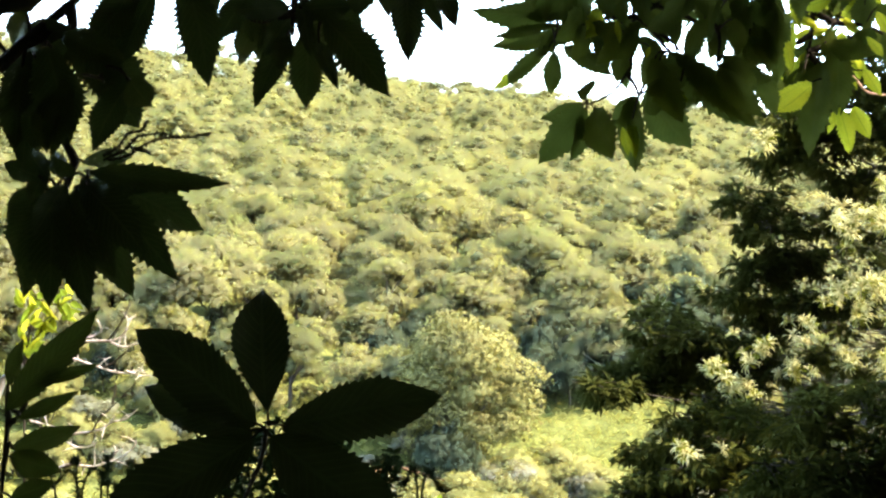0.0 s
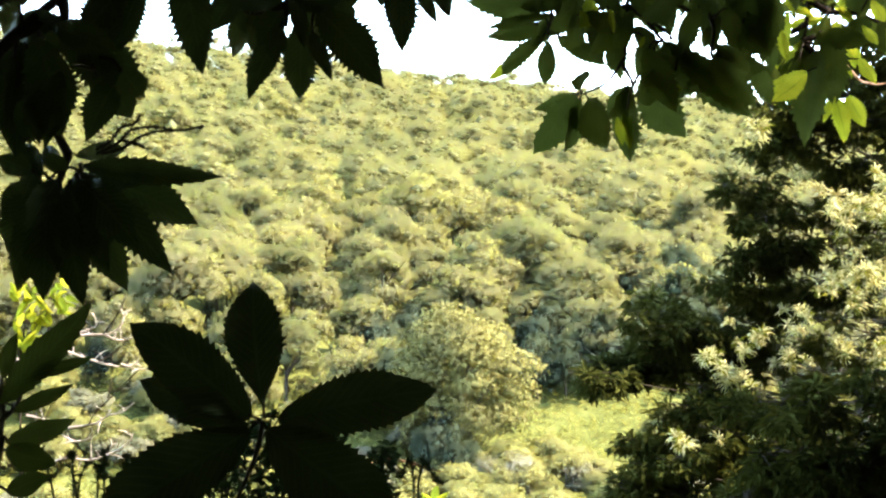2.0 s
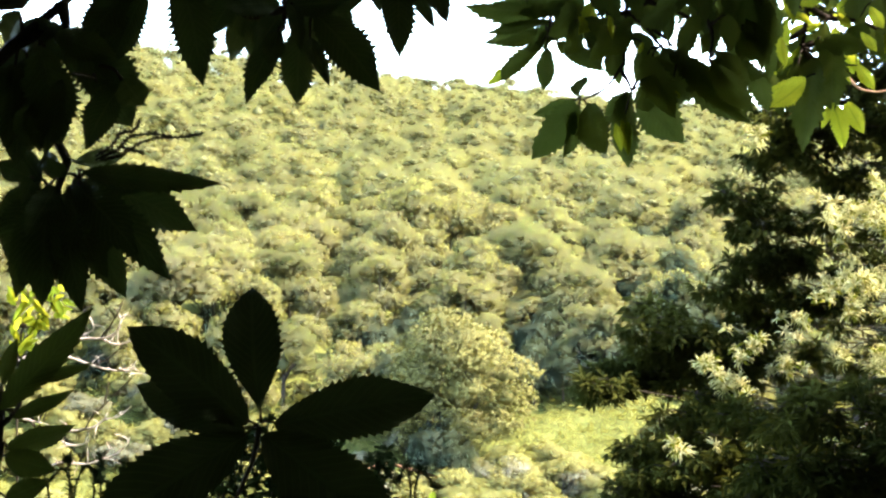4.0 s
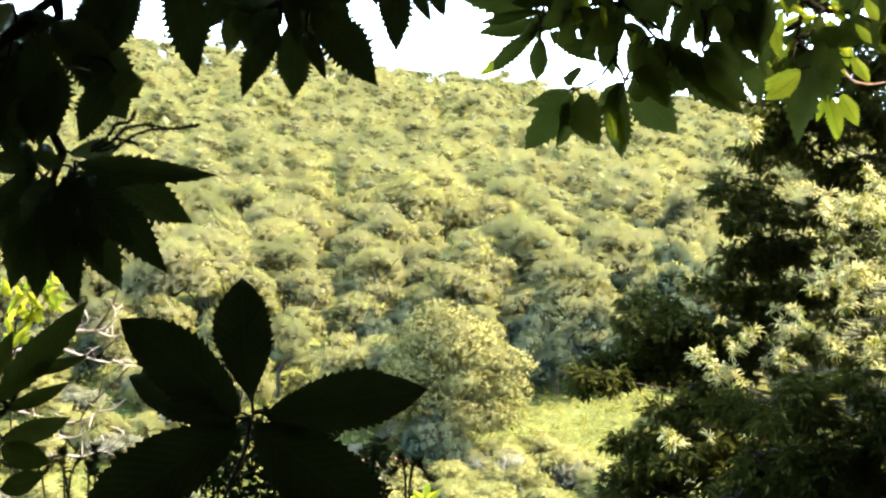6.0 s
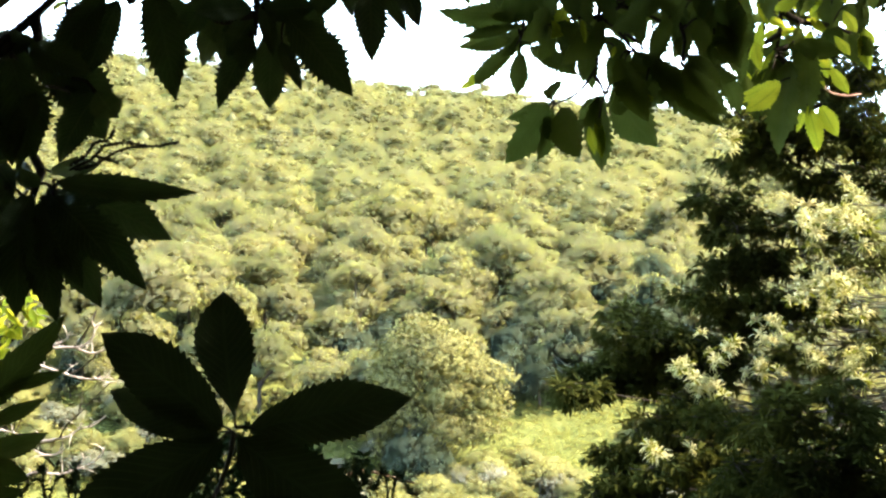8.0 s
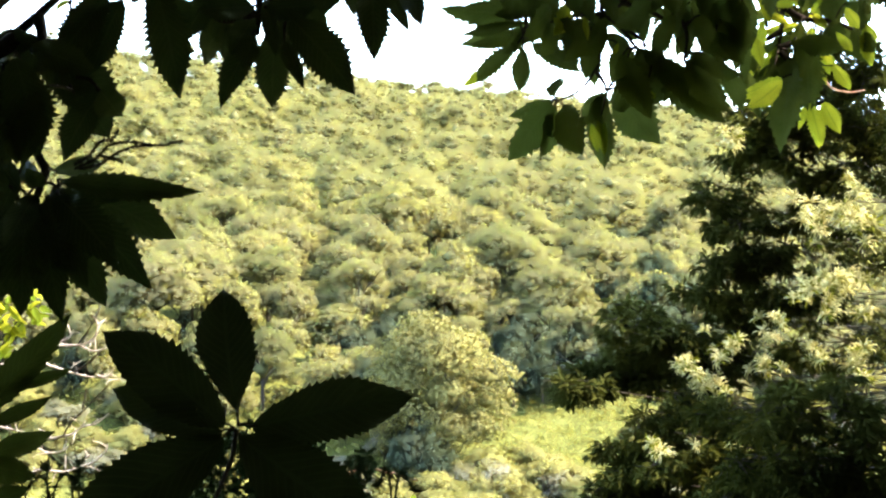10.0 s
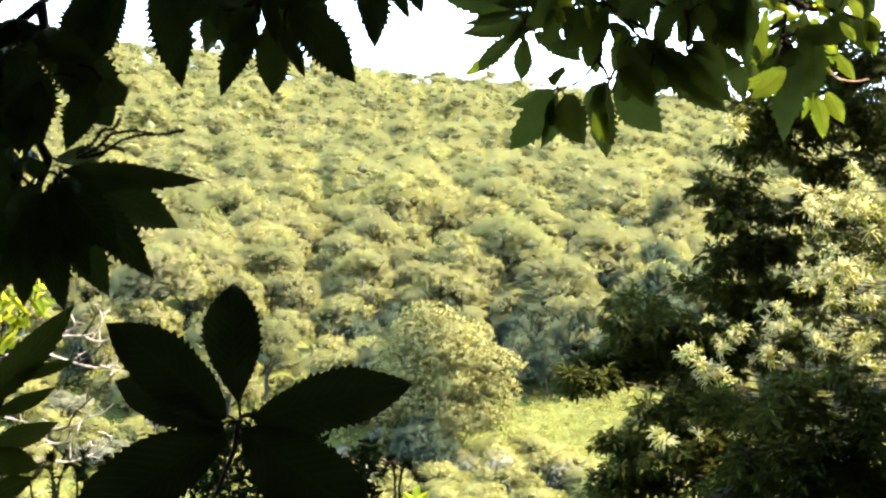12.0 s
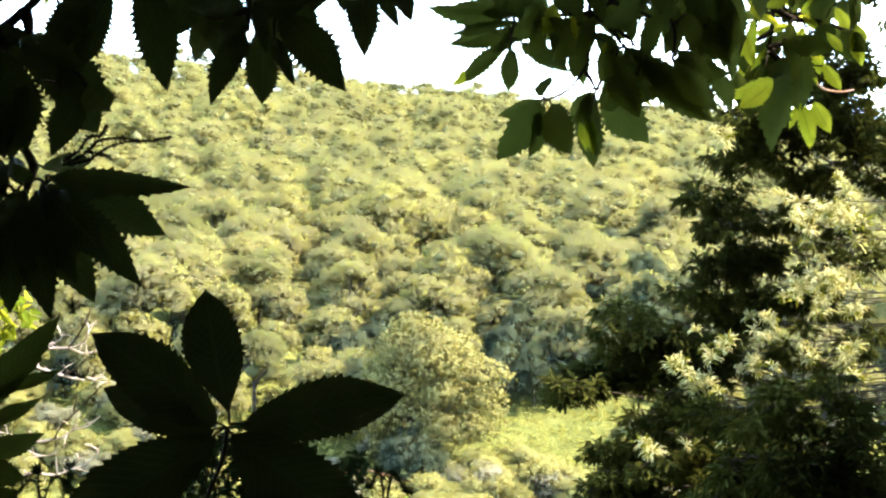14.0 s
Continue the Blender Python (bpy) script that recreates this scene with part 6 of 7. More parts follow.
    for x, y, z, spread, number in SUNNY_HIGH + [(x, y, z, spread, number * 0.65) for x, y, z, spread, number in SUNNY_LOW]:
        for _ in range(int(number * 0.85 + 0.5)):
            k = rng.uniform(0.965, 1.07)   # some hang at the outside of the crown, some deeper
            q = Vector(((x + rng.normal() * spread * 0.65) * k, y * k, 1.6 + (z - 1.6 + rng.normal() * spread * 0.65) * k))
            for name, meshes, label in (("catkin_spray", sprays, "cream tassels of catkins"), ("leaf_tuft", tufts, "chestnut leaves coloured light as if sunlit"))[:1 + int(rng.random() < 0.75)]:
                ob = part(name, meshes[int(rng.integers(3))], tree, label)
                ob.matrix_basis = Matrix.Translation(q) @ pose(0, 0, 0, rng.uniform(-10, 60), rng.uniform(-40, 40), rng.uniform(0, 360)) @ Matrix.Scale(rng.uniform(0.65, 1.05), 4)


build_flowering_chestnut()


# ---- gorse and dead twigs at the viewer's feet ----
def gorse(at, shoots, reach, width, seed, label):
    rng = np.random.default_rng(seed)
    bush = thing("gorse_bush", Matrix.Translation(at), label, "shrub", "gorse on the bank")
    low = float(ground_height(at[0], at[1])) - at[2] - 0.05
    for k in range(shoots):
        x, y = rng.uniform(-width, width), rng.uniform(-0.08, 0.08)
        top = Vector((x + rng.normal() * width * 0.7, y + rng.normal() * 0.02, reach * rng.uniform(0.35, 1.0)))
        line = curved([(x * 0.2, y * 0.2, low), (x * 0.5, y * 0.5, low * 0.4), (x * 0.95, y, top.z * 0.2 - 0.02), tuple(top)], 6)
        pieces = [limb(line, np.linspace(0.002, 0.0008, len(line)), 5)]
        for i in range(260):
            s = (1 - rng.random() * 0.5) * (len(line) - 1) * 0.999
            p = line[int(s)].lerp(line[int(s) + 1], s - int(s))
            d = Vector(rng.normal(size=3) * (1, 1, 0.4)).normalized() * 0.9 + Vector((0, 0, 0.35))
            pieces.append(limb([p, p + d * rng.uniform(0.004, 0.009)], (0.0008, 0.0002), 3))
        part("shoot", mesh_of("shoot", *joined(pieces), GORSE), bush)
    return bush


edge, _ = sapling(EDGE_AT, EDGE_TWIGS, EDGE_NODES, EDGE_ALL, 1, "young chestnut shoot with yellow-green leaves in full sun")
yellow, _ = sapling(YELLOW_AT, YELLOW_TWIGS, YELLOW_NODES, YELLOW_ALL, 1, "small seedling with bright yellow-green leaves")


def small_leaved_shrub(at, width, top, count, label):
    """A low dark shrub: upright stems and many small leaves."""
    rng = np.random.default_rng(int(abs(at[0]) * 1000))
    bush = thing("low_shrub", Matrix.Translation(at), label, "shrub")
    low = float(ground_height(at[0], at[1])) - at[2] - 0.05
    for k in range(9):
        x = rng.uniform(-width, width)
        line = curved([(x * 0.3, 0, low), (x * 0.7, 0.02, low * 0.4), (x, rng.uniform(-0.05, 0.08), top * rng.uniform(0.3, 0.9))], 5)
        part("stem", mesh_of("stem", *limb(line, np.linspace(0.004, 0.001, len(line)), 5), TWIG, True), bush)
    x = rng.uniform(-1, 1, count)
    roof = top * (0.75 - 0.45 * x + 0.25 * np.sin(x * 9))
    z = roof - (roof + 0.35) * rng.random(count) ** 1.6
    c = np.stack([x * width, rng.uniform(-0.08, 0.16, count), z], 1)
    v, f = cards(rng, c, unit(rng.normal(size=c.shape) + (0, -0.2, 0.6)), 0.007, 2.0)
    tagged(part("foliage", mesh_of("foliage", v, f, GORSE), bush), kind="stuff")


gorse((-0.397, 1.292, 1.331), 7, 0.059, 0.034, 1, "dark spiny gorse shoots rising from the bank")
gorse((-0.190, 1.190, 1.352), 5, 0.055, 0.034, 2, "dark spiny gorse shoots rising from the bank")
gorse((-0.132, 1.190, 1.349), 4, 0.039, 0.034, 3, "dark spiny gorse shoots rising from the bank")
gorse((-0.054, 1.088, 1.366), 3, 0.03, 0.02, 4, "dark spiny gorse shoots rising from the bank")
gorse((0.104, 1.088, 1.340), 2, 0.009, 0.003, 6, "dark spiny gorse shoots rising from the bank")
gorse((-0.272, 1.292, 1.322), 5, 0.031, 0.041, 7, "dark spiny gorse shoots rising from the bank")
small_leaved_shrub((-0.164, 1.295, 1.341), 0.095, 0.059, 3600, "dark small-leaved shrub below the chestnut shoot")


def build_dead_branch():
    at = Vector((-1.092, 3.000, 1.239))
    dead = thing("dead_branch", Matrix.Translation(at), "bleached bare dead branch with forked twigs", "branch")
    pale = [
        [(0.098, 0.000, 0.126), (0.119, 0.000, 0.118), (0.154, 0.000, 0.105), (0.196, 0.000, 0.091), (0.237, 0.000, 0.079), (0.276, 0.000, 0.075), (0.300, 0.000, 0.080), (0.315, 0.000, 0.076)],
        [(0.098, 0.020, 0.125), (0.126, 0.020, 0.147), (0.175, 0.020, 0.153), (0.215, 0.020, 0.154), (0.238, 0.020, 0.159), (0.259, 0.020, 0.178), (0.264, 0.020, 0.206), (0.251, 0.020, 0.227)],
        [(0.209, 0.040, 0.153), (0.247, 0.040, 0.138), (0.275, 0.040, 0.143), (0.291, 0.040, 0.148)],
        [(0.121, 0.060, 0.148), (0.149, 0.060, 0.158), (0.180, 0.060, 0.170), (0.185, 0.060, 0.182), (0.176, 0.060, 0.207)],
        [(0.133, 0.000, -0.075), (0.168, 0.000, -0.071), (0.203, 0.000, -0.064), (0.230, 0.000, -0.046), (0.265, 0.000, -0.037), (0.297, 0.000, -0.012)],
        [(0.022, 0.020, -0.046), (0.057, 0.020, -0.054), (0.086, 0.020, -0.060)],
        [(0.096, 0.040, -0.088), (0.113, 0.040, -0.105), (0.142, 0.040, -0.115), (0.170, 0.040, -0.109), (0.184, 0.040, -0.097)],
        [(0.079, 0.060, -0.170), (0.107, 0.060, -0.159), (0.135, 0.060, -0.163), (0.171, 0.060, -0.165), (0.206, 0.060, -0.154), (0.242, 0.060, -0.140), (0.270, 0.060, -0.115), (0.276, 0.060, -0.098)],
        [(0.265, 0.000, 0.082), (0.300, 0.000, 0.070), (0.324, 0.000, 0.070)],
        [(0.112, 0.020, 0.119), (0.122, 0.020, 0.101), (0.131, 0.020, 0.095)],
        [(0.191, 0.040, -0.070), (0.215, 0.040, -0.052), (0.227, 0.040, -0.033)],
        [(0.022, 0.060, -0.187), (0.057, 0.060, -0.182), (0.086, 0.060, -0.171)],
        [(0.224, 0.000, -0.144), (0.240, 0.000, -0.121), (0.251, 0.000, -0.113)],
    ]
    dark = [
        [(0.182, 0.000, -0.071), (0.189, 0.000, -0.055), (0.207, 0.000, -0.030), (0.237, 0.000, -0.002), (0.272, 0.000, 0.033), (0.310, 0.000, 0.070)],
        [(0.215, 0.020, 0.154), (0.238, 0.020, 0.185), (0.259, 0.020, 0.220), (0.272, 0.020, 0.251)],
        [(0.219, 0.040, -0.007), (0.226, 0.040, 0.021), (0.229, 0.040, 0.047)],
        [(0.209, 0.000, 0.089), (0.234, 0.000, 0.102), (0.273, 0.000, 0.134)],
        [(0.100, 0.020, -0.161), (0.127, 0.020, -0.155), (0.152, 0.020, -0.140)],
    ]
    for k, (line, mat) in enumerate([(q, DEAD) for q in pale] + [(q, TWIG) for q in dark]):
        pts = curved(line, 5)
        forks = []
        for j in range(3, len(pts) - 2, 3):
            side = Vector((random.uniform(-1, 1), random.uniform(-0.5, 0.5), random.uniform(-0.6, 1))).normalized() * random.uniform(0.01, 0.045)
            forks.append(limb([pts[j], pts[j] + side * 0.5 + Vector((0, 0, 0.004)), pts[j] + side], (0.0014, 0.001, 0.0005), 5))
        thick = 0.0042 if k in (0, 1, 4, 7) else 0.0028
        part("twig", mesh_of("twig", *joined([limb(pts, np.linspace(thick, 0.0013, len(pts)), 6)] + forks), mat, True), dead)
    stem = curved([(-0.25, 0.02, -1.9), (-0.12, 0, -0.6), (-0.06, 0, 0.0), (0.04, 0, 0.11)], 4)
    part("stem", mesh_of("stem", *limb(stem, np.linspace(0.02, 0.005, len(stem)), 7), DEAD, True), dead)


build_dead_branch()


CATKINS = [
    [(0.022, 0.000, 0.003), (0.033, 0.000, 0.010), (0.042, 0.000, 0.021), (0.051, 0.000, 0.023), (0.057, 0.000, 0.030)],
    [(0.022, 0.000, 0.000), (0.040, 0.000, 0.009), (0.049, 0.000, 0.018), (0.066, 0.000, 0.021), (0.084, 0.000, 0.018), (0.097, 0.000, 0.019), (0.107, 0.000, 0.021)],
    [(0.026, 0.000, 0.000), (0.042, 0.000, 0.004), (0.055, 0.000, 0.012), (0.068, 0.000, 0.017), (0.084, 0.000, 0.018)],
    [(0.042, 0.000, 0.010), (0.051, 0.000, 0.008), (0.060, 0.000, 0.005)],
]
for line in CATKINS:
    pts = curved(line, 6)
    pieces = [limb(pts, np.linspace(0.0011, 0.0006, len(pts)), 5)]
    for i in range(2, len(pts)):
        for k in range(5):
            d = Vector((random.uniform(-1, 1), random.uniform(-1, 1), random.uniform(-1, 1))).normalized()
            pieces.append(limb([pts[i - 1].lerp(pts[i], k / 5), pts[i - 1].lerp(pts[i], k / 5) + d * 0.0026], (0.0009, 0.0004), 4))
    part("catkin", mesh_of("catkin", *joined(pieces), TWIG, True), branch_left, "spent dark catkin")


def stick(at, line, thick, mat, label):
    ob = thing("dry_twig", Matrix.Translation(at), label, "twig")
    pts = curved(line, 5)
    part("stem", mesh_of("stem", *limb(pts, np.linspace(thick, thick * 0.5, len(pts)), 7), mat, True), ob)


stick((0.983, 3.000, 2.016), [(-0.042, 0.000, 0.058), (-0.007, 0.000, 0.017), (0.014, 0.000, -0.006), (0.056, 0.000, -0.015), (0.092, 0.000, -0.010)], 0.0034, RUST, "reddish bare twig end in the sun")
stick((-0.097, 1.750, 1.299), [(-0.085, 0.000, -0.071), (-0.037, 0.000, -0.015), (0.000, 0.000, 0.000), (0.028, 0.000, -0.005), (0.057, 0.000, -0.013), (0.074, 0.000, -0.018)], 0.0028, RUST, "orange dry stalk leaning out of the gorse")


def sway(leaf, base, along, rows):
    """Turn a leaf about its base: degrees in the plane facing the viewer, and degrees of lean."""
    at, axis = Matrix.Translation(base), Vector((-along[2], 0, along[0]))
    rest, size = leaf.matrix_basis.copy(), Matrix.Diagonal((*leaf.scale, 1))
    walk(leaf, [(t, at @ Matrix.Rotation(radians(turn), 4, "Y") @ Matrix.Rotation(radians(lean), 4, axis) @ at.inverted() @ rest) for t, turn, lean in rows])


def motions():
    walk(whorl, [(0.0, pose(-0.1754, 1.1000, 1.4448)), (0.5, pose(-0.1755, 1.1000, 1.4434)), (1.0, pose(-0.1759, 1.1000, 1.4449)), (1.5, pose(-0.1745, 1.1000, 1.4467)), (2.0, pose(-0.1759, 1.1000, 1.4451)), (2.2, pose(-0.1759, 1.1000, 1.4451)), (4.5, pose(-0.1759, 1.1000, 1.4447)), (5.0, pose(-0.1768, 1.1000, 1.4447)), (5.5, pose(-0.1777, 1.1000, 1.4451)), (6.0, pose(-0.1786, 1.1000, 1.4454)), (6.5, pose(-0.1792, 1.1000, 1.4463)), (7.0, pose(-0.1793, 1.1000, 1.4471)), (7.5, pose(-0.1767, 1.1000, 1.4464)), (8.0, pose(-0.1772, 1.1000, 1.4471)), (10.5, pose(-0.1779, 1.1000, 1.4472)), (11.0, pose(-0.1783, 1.1000, 1.4474)), (11.5, pose(-0.1791, 1.1000, 1.4469)), (12.0, pose(-0.1800, 1.1000, 1.4454)), (12.5, pose(-0.1788, 1.1000, 1.4456)), (13.0, pose(-0.1786, 1.1000, 1.4467)), (13.5, pose(-0.1777, 1.1000, 1.4479)), (14.0, pose(-0.1780, 1.1000, 1.4499))])
    walk(branch_left, [(0.0, pose(-0.3021, 0.9500, 1.6765)), (0.5, pose(-0.3035, 0.9500, 1.6748)), (1.0, pose(-0.3029, 0.9500, 1.6780)), (1.5, pose(-0.3038, 0.9500, 1.6756)), (2.0, pose(-0.3029, 0.9500, 1.6764)), (2.2, pose(-0.3029, 0.9500, 1.6764)), (4.5, pose(-0.3012, 0.9500, 1.6740)), (5.0, pose(-0.2997, 0.9500, 1.6738)), (5.5, pose(-0.3000, 0.9500, 1.6729)), (6.0, pose(-0.3012, 0.9500, 1.6747)), (6.5, pose(-0.3017, 0.9500, 1.6732)), (7.0, pose(-0.3007, 0.9500, 1.6738)), (7.5, pose(-0.3013, 0.9500, 1.6743)), (8.0, pose(-0.3010, 0.9500, 1.6729)), (10.5, pose(-0.2992, 0.9500, 1.6719)), (11.0, pose(-0.2988, 0.9500, 1.6728)), (11.5, pose(-0.2996, 0.9500, 1.6731)), (12.0, pose(-0.3009, 0.9500, 1.6733)), (12.5, pose(-0.3000, 0.9500, 1.6730)), (13.0, pose(-0.3006, 0.9500, 1.6728)), (13.5, pose(-0.3001, 0.9500, 1.6735)), (14.0, pose(-0.3009, 0.9500, 1.6768))])
    walk(branch_top, [(0.0, pose(-0.2906, 0.9000, 1.7619)), (0.5, pose(-0.2913, 0.9000, 1.7612)), (1.0, pose(-0.2911, 0.9000, 1.7631)), (1.5, pose(-0.2913, 0.9000, 1.7615)), (2.0, pose(-0.2913, 0.9000, 1.7638)), (2.2, pose(-0.2913, 0.9000, 1.7638)), (4.5, pose(-0.2893, 0.9000, 1.7593)), (5.0, pose(-0.2888, 0.9000, 1.7588)), (5.5, pose(-0.2887, 0.9000, 1.7590)), (6.0, pose(-0.2901, 0.9000, 1.7602)), (6.5, pose(-0.2900, 0.9000, 1.7592)), (7.0, pose(-0.2899, 0.9000, 1.7588)), (7.5, pose(-0.2892, 0.9000, 1.7581)), (8.0, pose(-0.2896, 0.9000, 1.7565)), (10.5, pose(-0.2881, 0.9000, 1.7559)), (11.0, pose(-0.2877, 0.9000, 1.7568)), (11.5, pose(-0.2881, 0.9000, 1.7573)), (12.0, pose(-0.2895, 0.9000, 1.7573)), (12.5, pose(-0.2889, 0.9000, 1.7576)), (13.0, pose(-0.2896, 0.9000, 1.7583)), (13.5, pose(-0.2900, 0.9000, 1.7593)), (14.0, pose(-0.2900, 0.9000, 1.7616))])
    walk(branch_single, [(0.0, pose(-0.2432, 1.0000, 1.8215)), (0.5, pose(-0.2435, 1.0000, 1.8215)), (1.0, pose(-0.2436, 1.0000, 1.8220)), (1.5, pose(-0.2431, 1.0000, 1.8214)), (2.0, pose(-0.2432, 1.0000, 1.8254)), (2.2, pose(-0.2432, 1.0000, 1.8254)), (4.5, pose(-0.2412, 1.0000, 1.8182)), (5.0, pose(-0.2410, 1.0000, 1.8179)), (5.5, pose(-0.2412, 1.0000, 1.8184)), (6.0, pose(-0.2424, 1.0000, 1.8195)), (6.5, pose(-0.2423, 1.0000, 1.8187)), (7.0, pose(-0.2419, 1.0000, 1.8178)), (7.5, pose(-0.2412, 1.0000, 1.8148)), (8.0, pose(-0.2422, 1.0000, 1.8134)), (10.5, pose(-0.2408, 1.0000, 1.8130)), (11.0, pose(-0.2404, 1.0000, 1.8139)), (11.5, pose(-0.2405, 1.0000, 1.8149)), (12.0, pose(-0.2419, 1.0000, 1.8145)), (12.5, pose(-0.2417, 1.0000, 1.8152)), (13.0, pose(-0.2426, 1.0000, 1.8171)), (13.5, pose(-0.2434, 1.0000, 1.8189)), (14.0, pose(-0.2432, 1.0000, 1.8203))])
    walk(branch_middle, [(0.0, pose(-0.1452, 1.0500, 1.8343)), (0.5, pose(-0.1455, 1.0500, 1.8339)), (1.0, pose(-0.1443, 1.0500, 1.8334)), (1.5, pose(-0.1439, 1.0500, 1.8328)), (2.0, pose(-0.1455, 1.0500, 1.8351)), (2.2, pose(-0.1455, 1.0500, 1.8351)), (4.5, pose(-0.1466, 1.0500, 1.8353)), (5.0, pose(-0.1450, 1.0500, 1.8343)), (5.5, pose(-0.1461, 1.0500, 1.8346)), (6.0, pose(-0.1449, 1.0500, 1.8337)), (6.5, pose(-0.1458, 1.0500, 1.8345)), (7.0, pose(-0.1469, 1.0500, 1.8341)), (7.5, pose(-0.1456, 1.0500, 1.8337)), (8.0, pose(-0.1480, 1.0500, 1.8366)), (10.5, pose(-0.1482, 1.0500, 1.8354)), (11.0, pose(-0.1488, 1.0500, 1.8370)), (11.5, pose(-0.1481, 1.0500, 1.8365)), (12.0, pose(-0.1503, 1.0500, 1.8375)), (12.5, pose(-0.1485, 1.0500, 1.8354)), (13.0, pose(-0.1480, 1.0500, 1.8369)), (13.5, pose(-0.1504, 1.0500, 1.8393)), (14.0, pose(-0.1482, 1.0500, 1.8397))])
    walk(branch_right, [(0.0, pose(0.2140, 1.5000, 1.9323)), (0.5, pose(0.2148, 1.5000, 1.9324)), (1.0, pose(0.2145, 1.5000, 1.9318)), (1.5, pose(0.2138, 1.5000, 1.9327)), (2.0, pose(0.2138, 1.5000, 1.9331)), (2.2, pose(0.2138, 1.5000, 1.9331)), (4.5, pose(0.2143, 1.5000, 1.9339)), (5.0, pose(0.2134, 1.5000, 1.9353)), (5.5, pose(0.2125, 1.5000, 1.9346)), (6.0, pose(0.2121, 1.5000, 1.9359)), (6.5, pose(0.2131, 1.5000, 1.9350)), (7.0, pose(0.2125, 1.5000, 1.9351)), (7.5, pose(0.2123, 1.5000, 1.9352)), (8.0, pose(0.2134, 1.5000, 1.9350)), (10.5, pose(0.2131, 1.5000, 1.9350)), (11.0, pose(0.2121, 1.5000, 1.9363)), (11.5, pose(0.2112, 1.5000, 1.9362)), (12.0, pose(0.2111, 1.5000, 1.9358)), (12.5, pose(0.2109, 1.5000, 1.9372)), (13.0, pose(0.2106, 1.5000, 1.9368)), (13.5, pose(0.2113, 1.5000, 1.9369)), (14.0, pose(0.2110, 1.5000, 1.9366))])
    walk(branch_far, [(0.0, pose(0.4925, 1.7000, 1.9927)), (0.5, pose(0.4931, 1.7000, 1.9938)), (1.0, pose(0.4944, 1.7000, 1.9928)), (1.5, pose(0.4911, 1.7000, 1.9938)), (2.0, pose(0.4940, 1.7000, 1.9936)), (2.2, pose(0.4940, 1.7000, 1.9936)), (4.5, pose(0.4953, 1.7000, 1.9953)), (5.0, pose(0.4964, 1.7000, 1.9955)), (5.5, pose(0.4960, 1.7000, 1.9939)), (6.0, pose(0.4949, 1.7000, 1.9950)), (6.5, pose(0.4956, 1.7000, 1.9954)), (7.0, pose(0.4961, 1.7000, 1.9950)), (7.5, pose(0.4981, 1.7000, 1.9954)), (8.0, pose(0.4983, 1.7000, 1.9952)), (10.5, pose(0.4969, 1.7000, 1.9955)), (11.0, pose(0.4971, 1.7000, 1.9952)), (11.5, pose(0.4963, 1.7000, 1.9958)), (12.0, pose(0.4963, 1.7000, 1.9948)), (12.5, pose(0.4962, 1.7000, 1.9964)), (13.0, pose(0.4971, 1.7000, 1.9971)), (13.5, pose(0.4986, 1.7000, 1.9972)), (14.0, pose(0.4983, 1.7000, 1.9949))])
    walk(corner, [(0.0, pose(-0.3845, 1.0000, 1.4532)), (0.5, pose(-0.3834, 1.0000, 1.4521)), (1.0, pose(-0.3864, 1.0000, 1.4552)), (1.5, pose(-0.3816, 1.0000, 1.4548)), (2.0, pose(-0.3855, 1.0000, 1.4539)), (2.2, pose(-0.3855, 1.0000, 1.4539)), (4.5, pose(-0.3822, 1.0000, 1.4517)), (5.0, pose(-0.3816, 1.0000, 1.4520)), (5.5, pose(-0.3824, 1.0000, 1.4533)), (6.0, pose(-0.3822, 1.0000, 1.4518)), (6.5, pose(-0.3825, 1.0000, 1.4519)), (7.0, pose(-0.3825, 1.0000, 1.4524)), (7.5, pose(-0.3815, 1.0000, 1.4518)), (8.0, pose(-0.3838, 1.0000, 1.4536)), (10.5, pose(-0.3815, 1.0000, 1.4529)), (11.0, pose(-0.3829, 1.0000, 1.4533)), (11.5, pose(-0.3825, 1.0000, 1.4532)), (12.0, pose(-0.3824, 1.0000, 1.4529)), (12.5, pose(-0.3825, 1.0000, 1.4520)), (13.0, pose(-0.3824, 1.0000, 1.4526)), (13.5, pose(-0.3837, 1.0000, 1.4538)), (14.0, pose(-0.3827, 1.0000, 1.4540))])
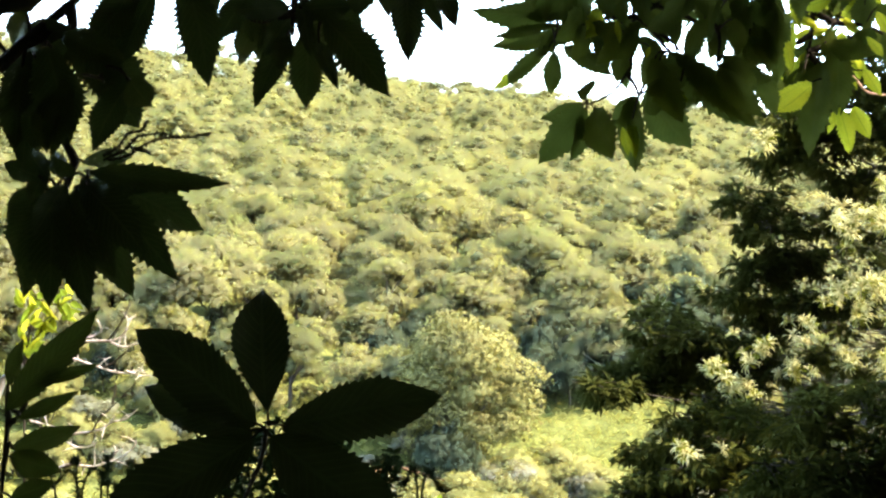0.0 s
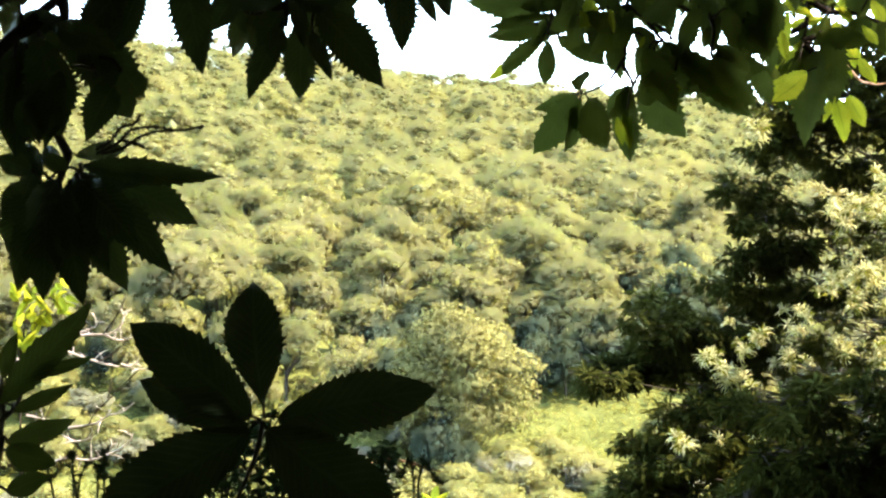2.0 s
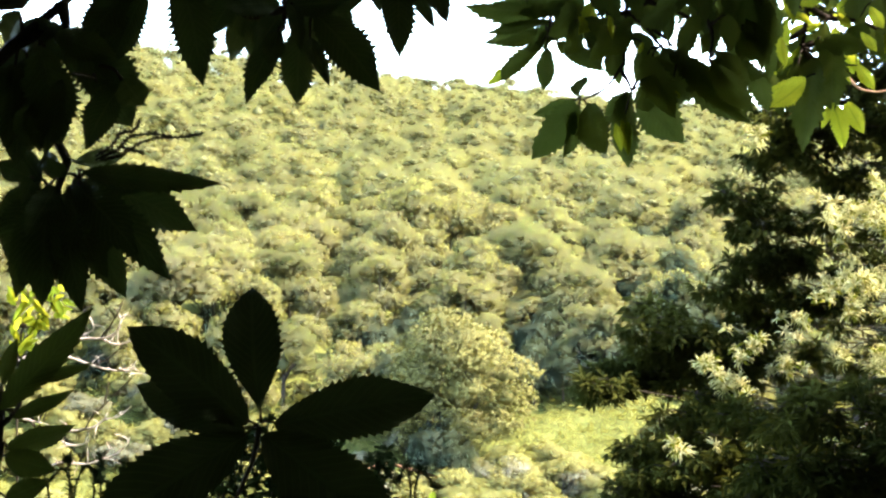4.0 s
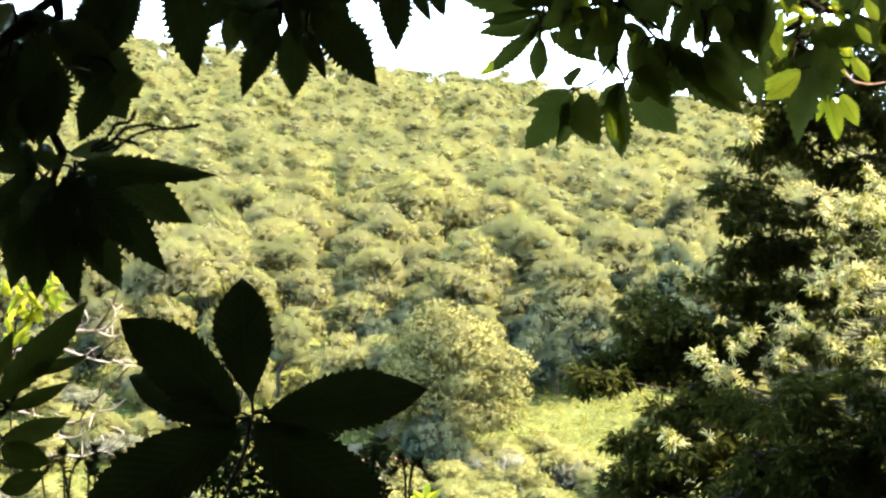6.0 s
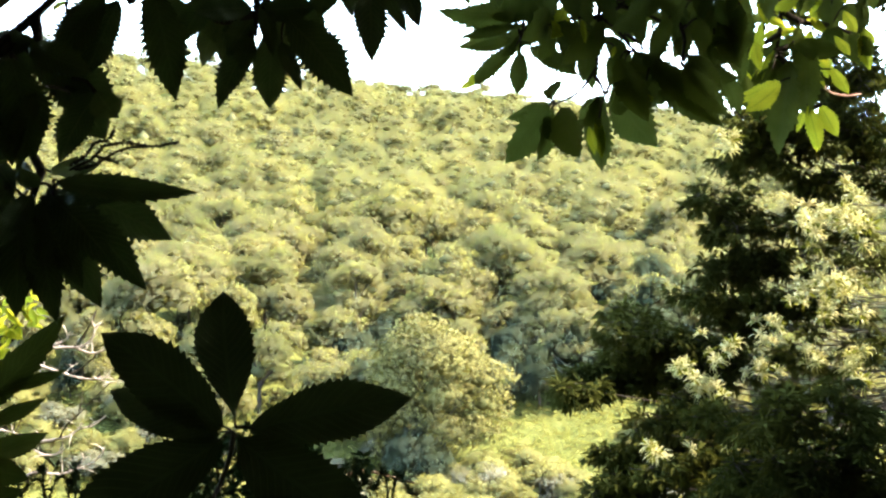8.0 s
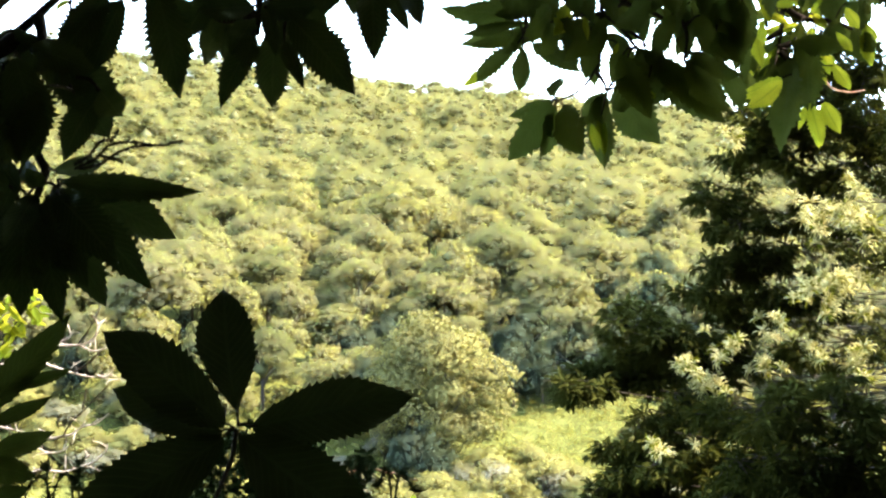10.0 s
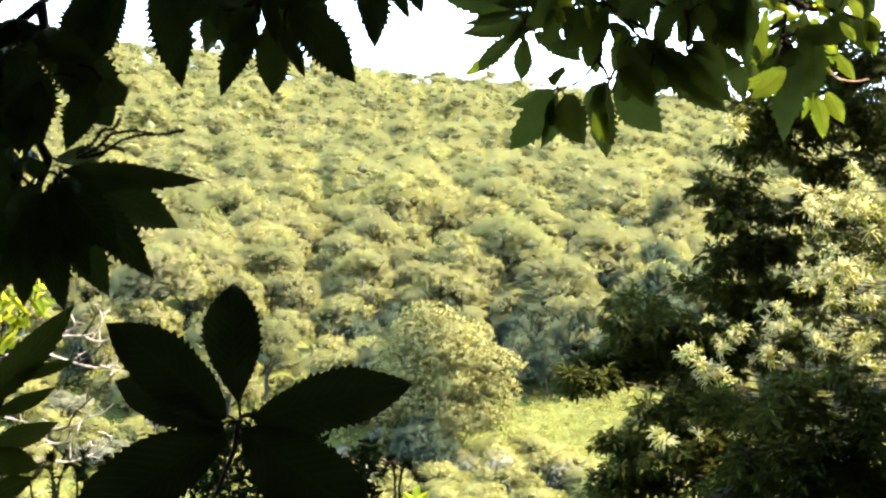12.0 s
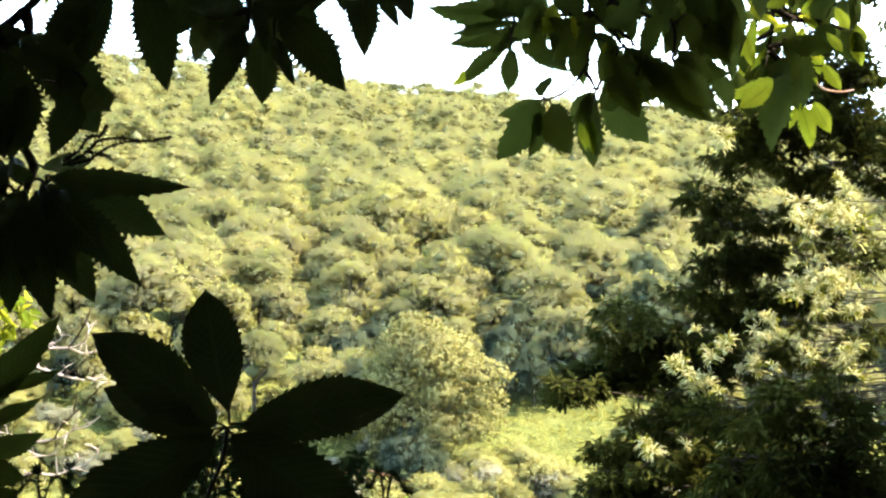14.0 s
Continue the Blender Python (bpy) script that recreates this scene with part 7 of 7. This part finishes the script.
    sway(whorl_leaves[0], (0.000, 0.000, 0.017), (-0.091, 0, 0.996), [(0.0, -0.02, 5.75), (0.5, 0.69, 7.37), (1.0, 1.47, 9.79), (1.5, 0.01, 5.98), (2.0, -1.06, 0.95), (2.2, 0.00, -0.00), (4.5, -0.62, 2.32), (5.0, -0.73, 1.49), (5.5, -2.10, 0.54), (6.0, -0.86, -1.07), (6.5, 0.00, -0.00), (7.0, -1.76, -2.90), (7.5, -1.88, -2.62), (8.0, -1.59, 0.89), (10.5, -2.16, -1.58), (11.0, -1.51, -0.62), (11.5, -0.17, 3.23), (12.0, 0.37, 6.57), (12.5, -0.81, 3.40), (13.0, -0.31, 3.62), (13.5, -0.92, 0.87), (14.0, -4.05, -12.53)])
    sway(whorl_leaves[1], (-0.009, 0.000, 0.004), (-0.788, 0, 0.616), [(0.0, 0.16, -5.04), (0.5, 0.03, -5.95), (1.0, 0.87, 0.16), (1.5, 0.33, -3.24), (2.0, -0.27, -4.91), (2.2, 0.00, -0.00), (4.5, 0.22, -5.67), (5.0, -0.12, -3.83), (5.5, -0.86, -2.36), (6.0, -0.47, -1.86), (6.5, 0.00, -0.00), (7.0, -0.41, -0.49), (7.5, -0.63, -1.87), (8.0, -0.55, -0.93), (10.5, -0.90, -2.04), (11.0, -1.06, -1.95), (11.5, -0.27, 0.39), (12.0, -0.51, -0.67), (12.5, -0.36, -0.61), (13.0, -0.10, 0.74), (13.5, -0.76, -0.54), (14.0, -2.12, -1.09)])
    sway(whorl_leaves[4], (0.014, 0.000, 0.003), (0.992, 0, 0.123), [(0.0, -1.98, 1.61), (0.5, -2.14, 1.91), (1.0, -1.83, 0.94), (1.5, -1.72, 1.90), (2.0, -1.44, 0.08), (2.2, -0.42, -0.53), (4.5, -1.80, 0.82), (5.0, -1.59, 1.98), (5.5, -1.97, 0.82), (6.0, -0.26, 1.00), (6.5, 0.00, 0.00), (7.0, -0.48, 0.59), (7.5, -0.60, 2.95), (8.0, -1.53, 0.14), (10.5, -0.94, 0.74), (11.0, -1.34, 1.87), (11.5, -2.49, 4.07), (12.0, -2.50, 3.96), (12.5, -2.07, 3.07), (13.0, -2.09, 3.51), (13.5, -1.06, 1.31), (14.0, -0.97, 1.13)])


motions()
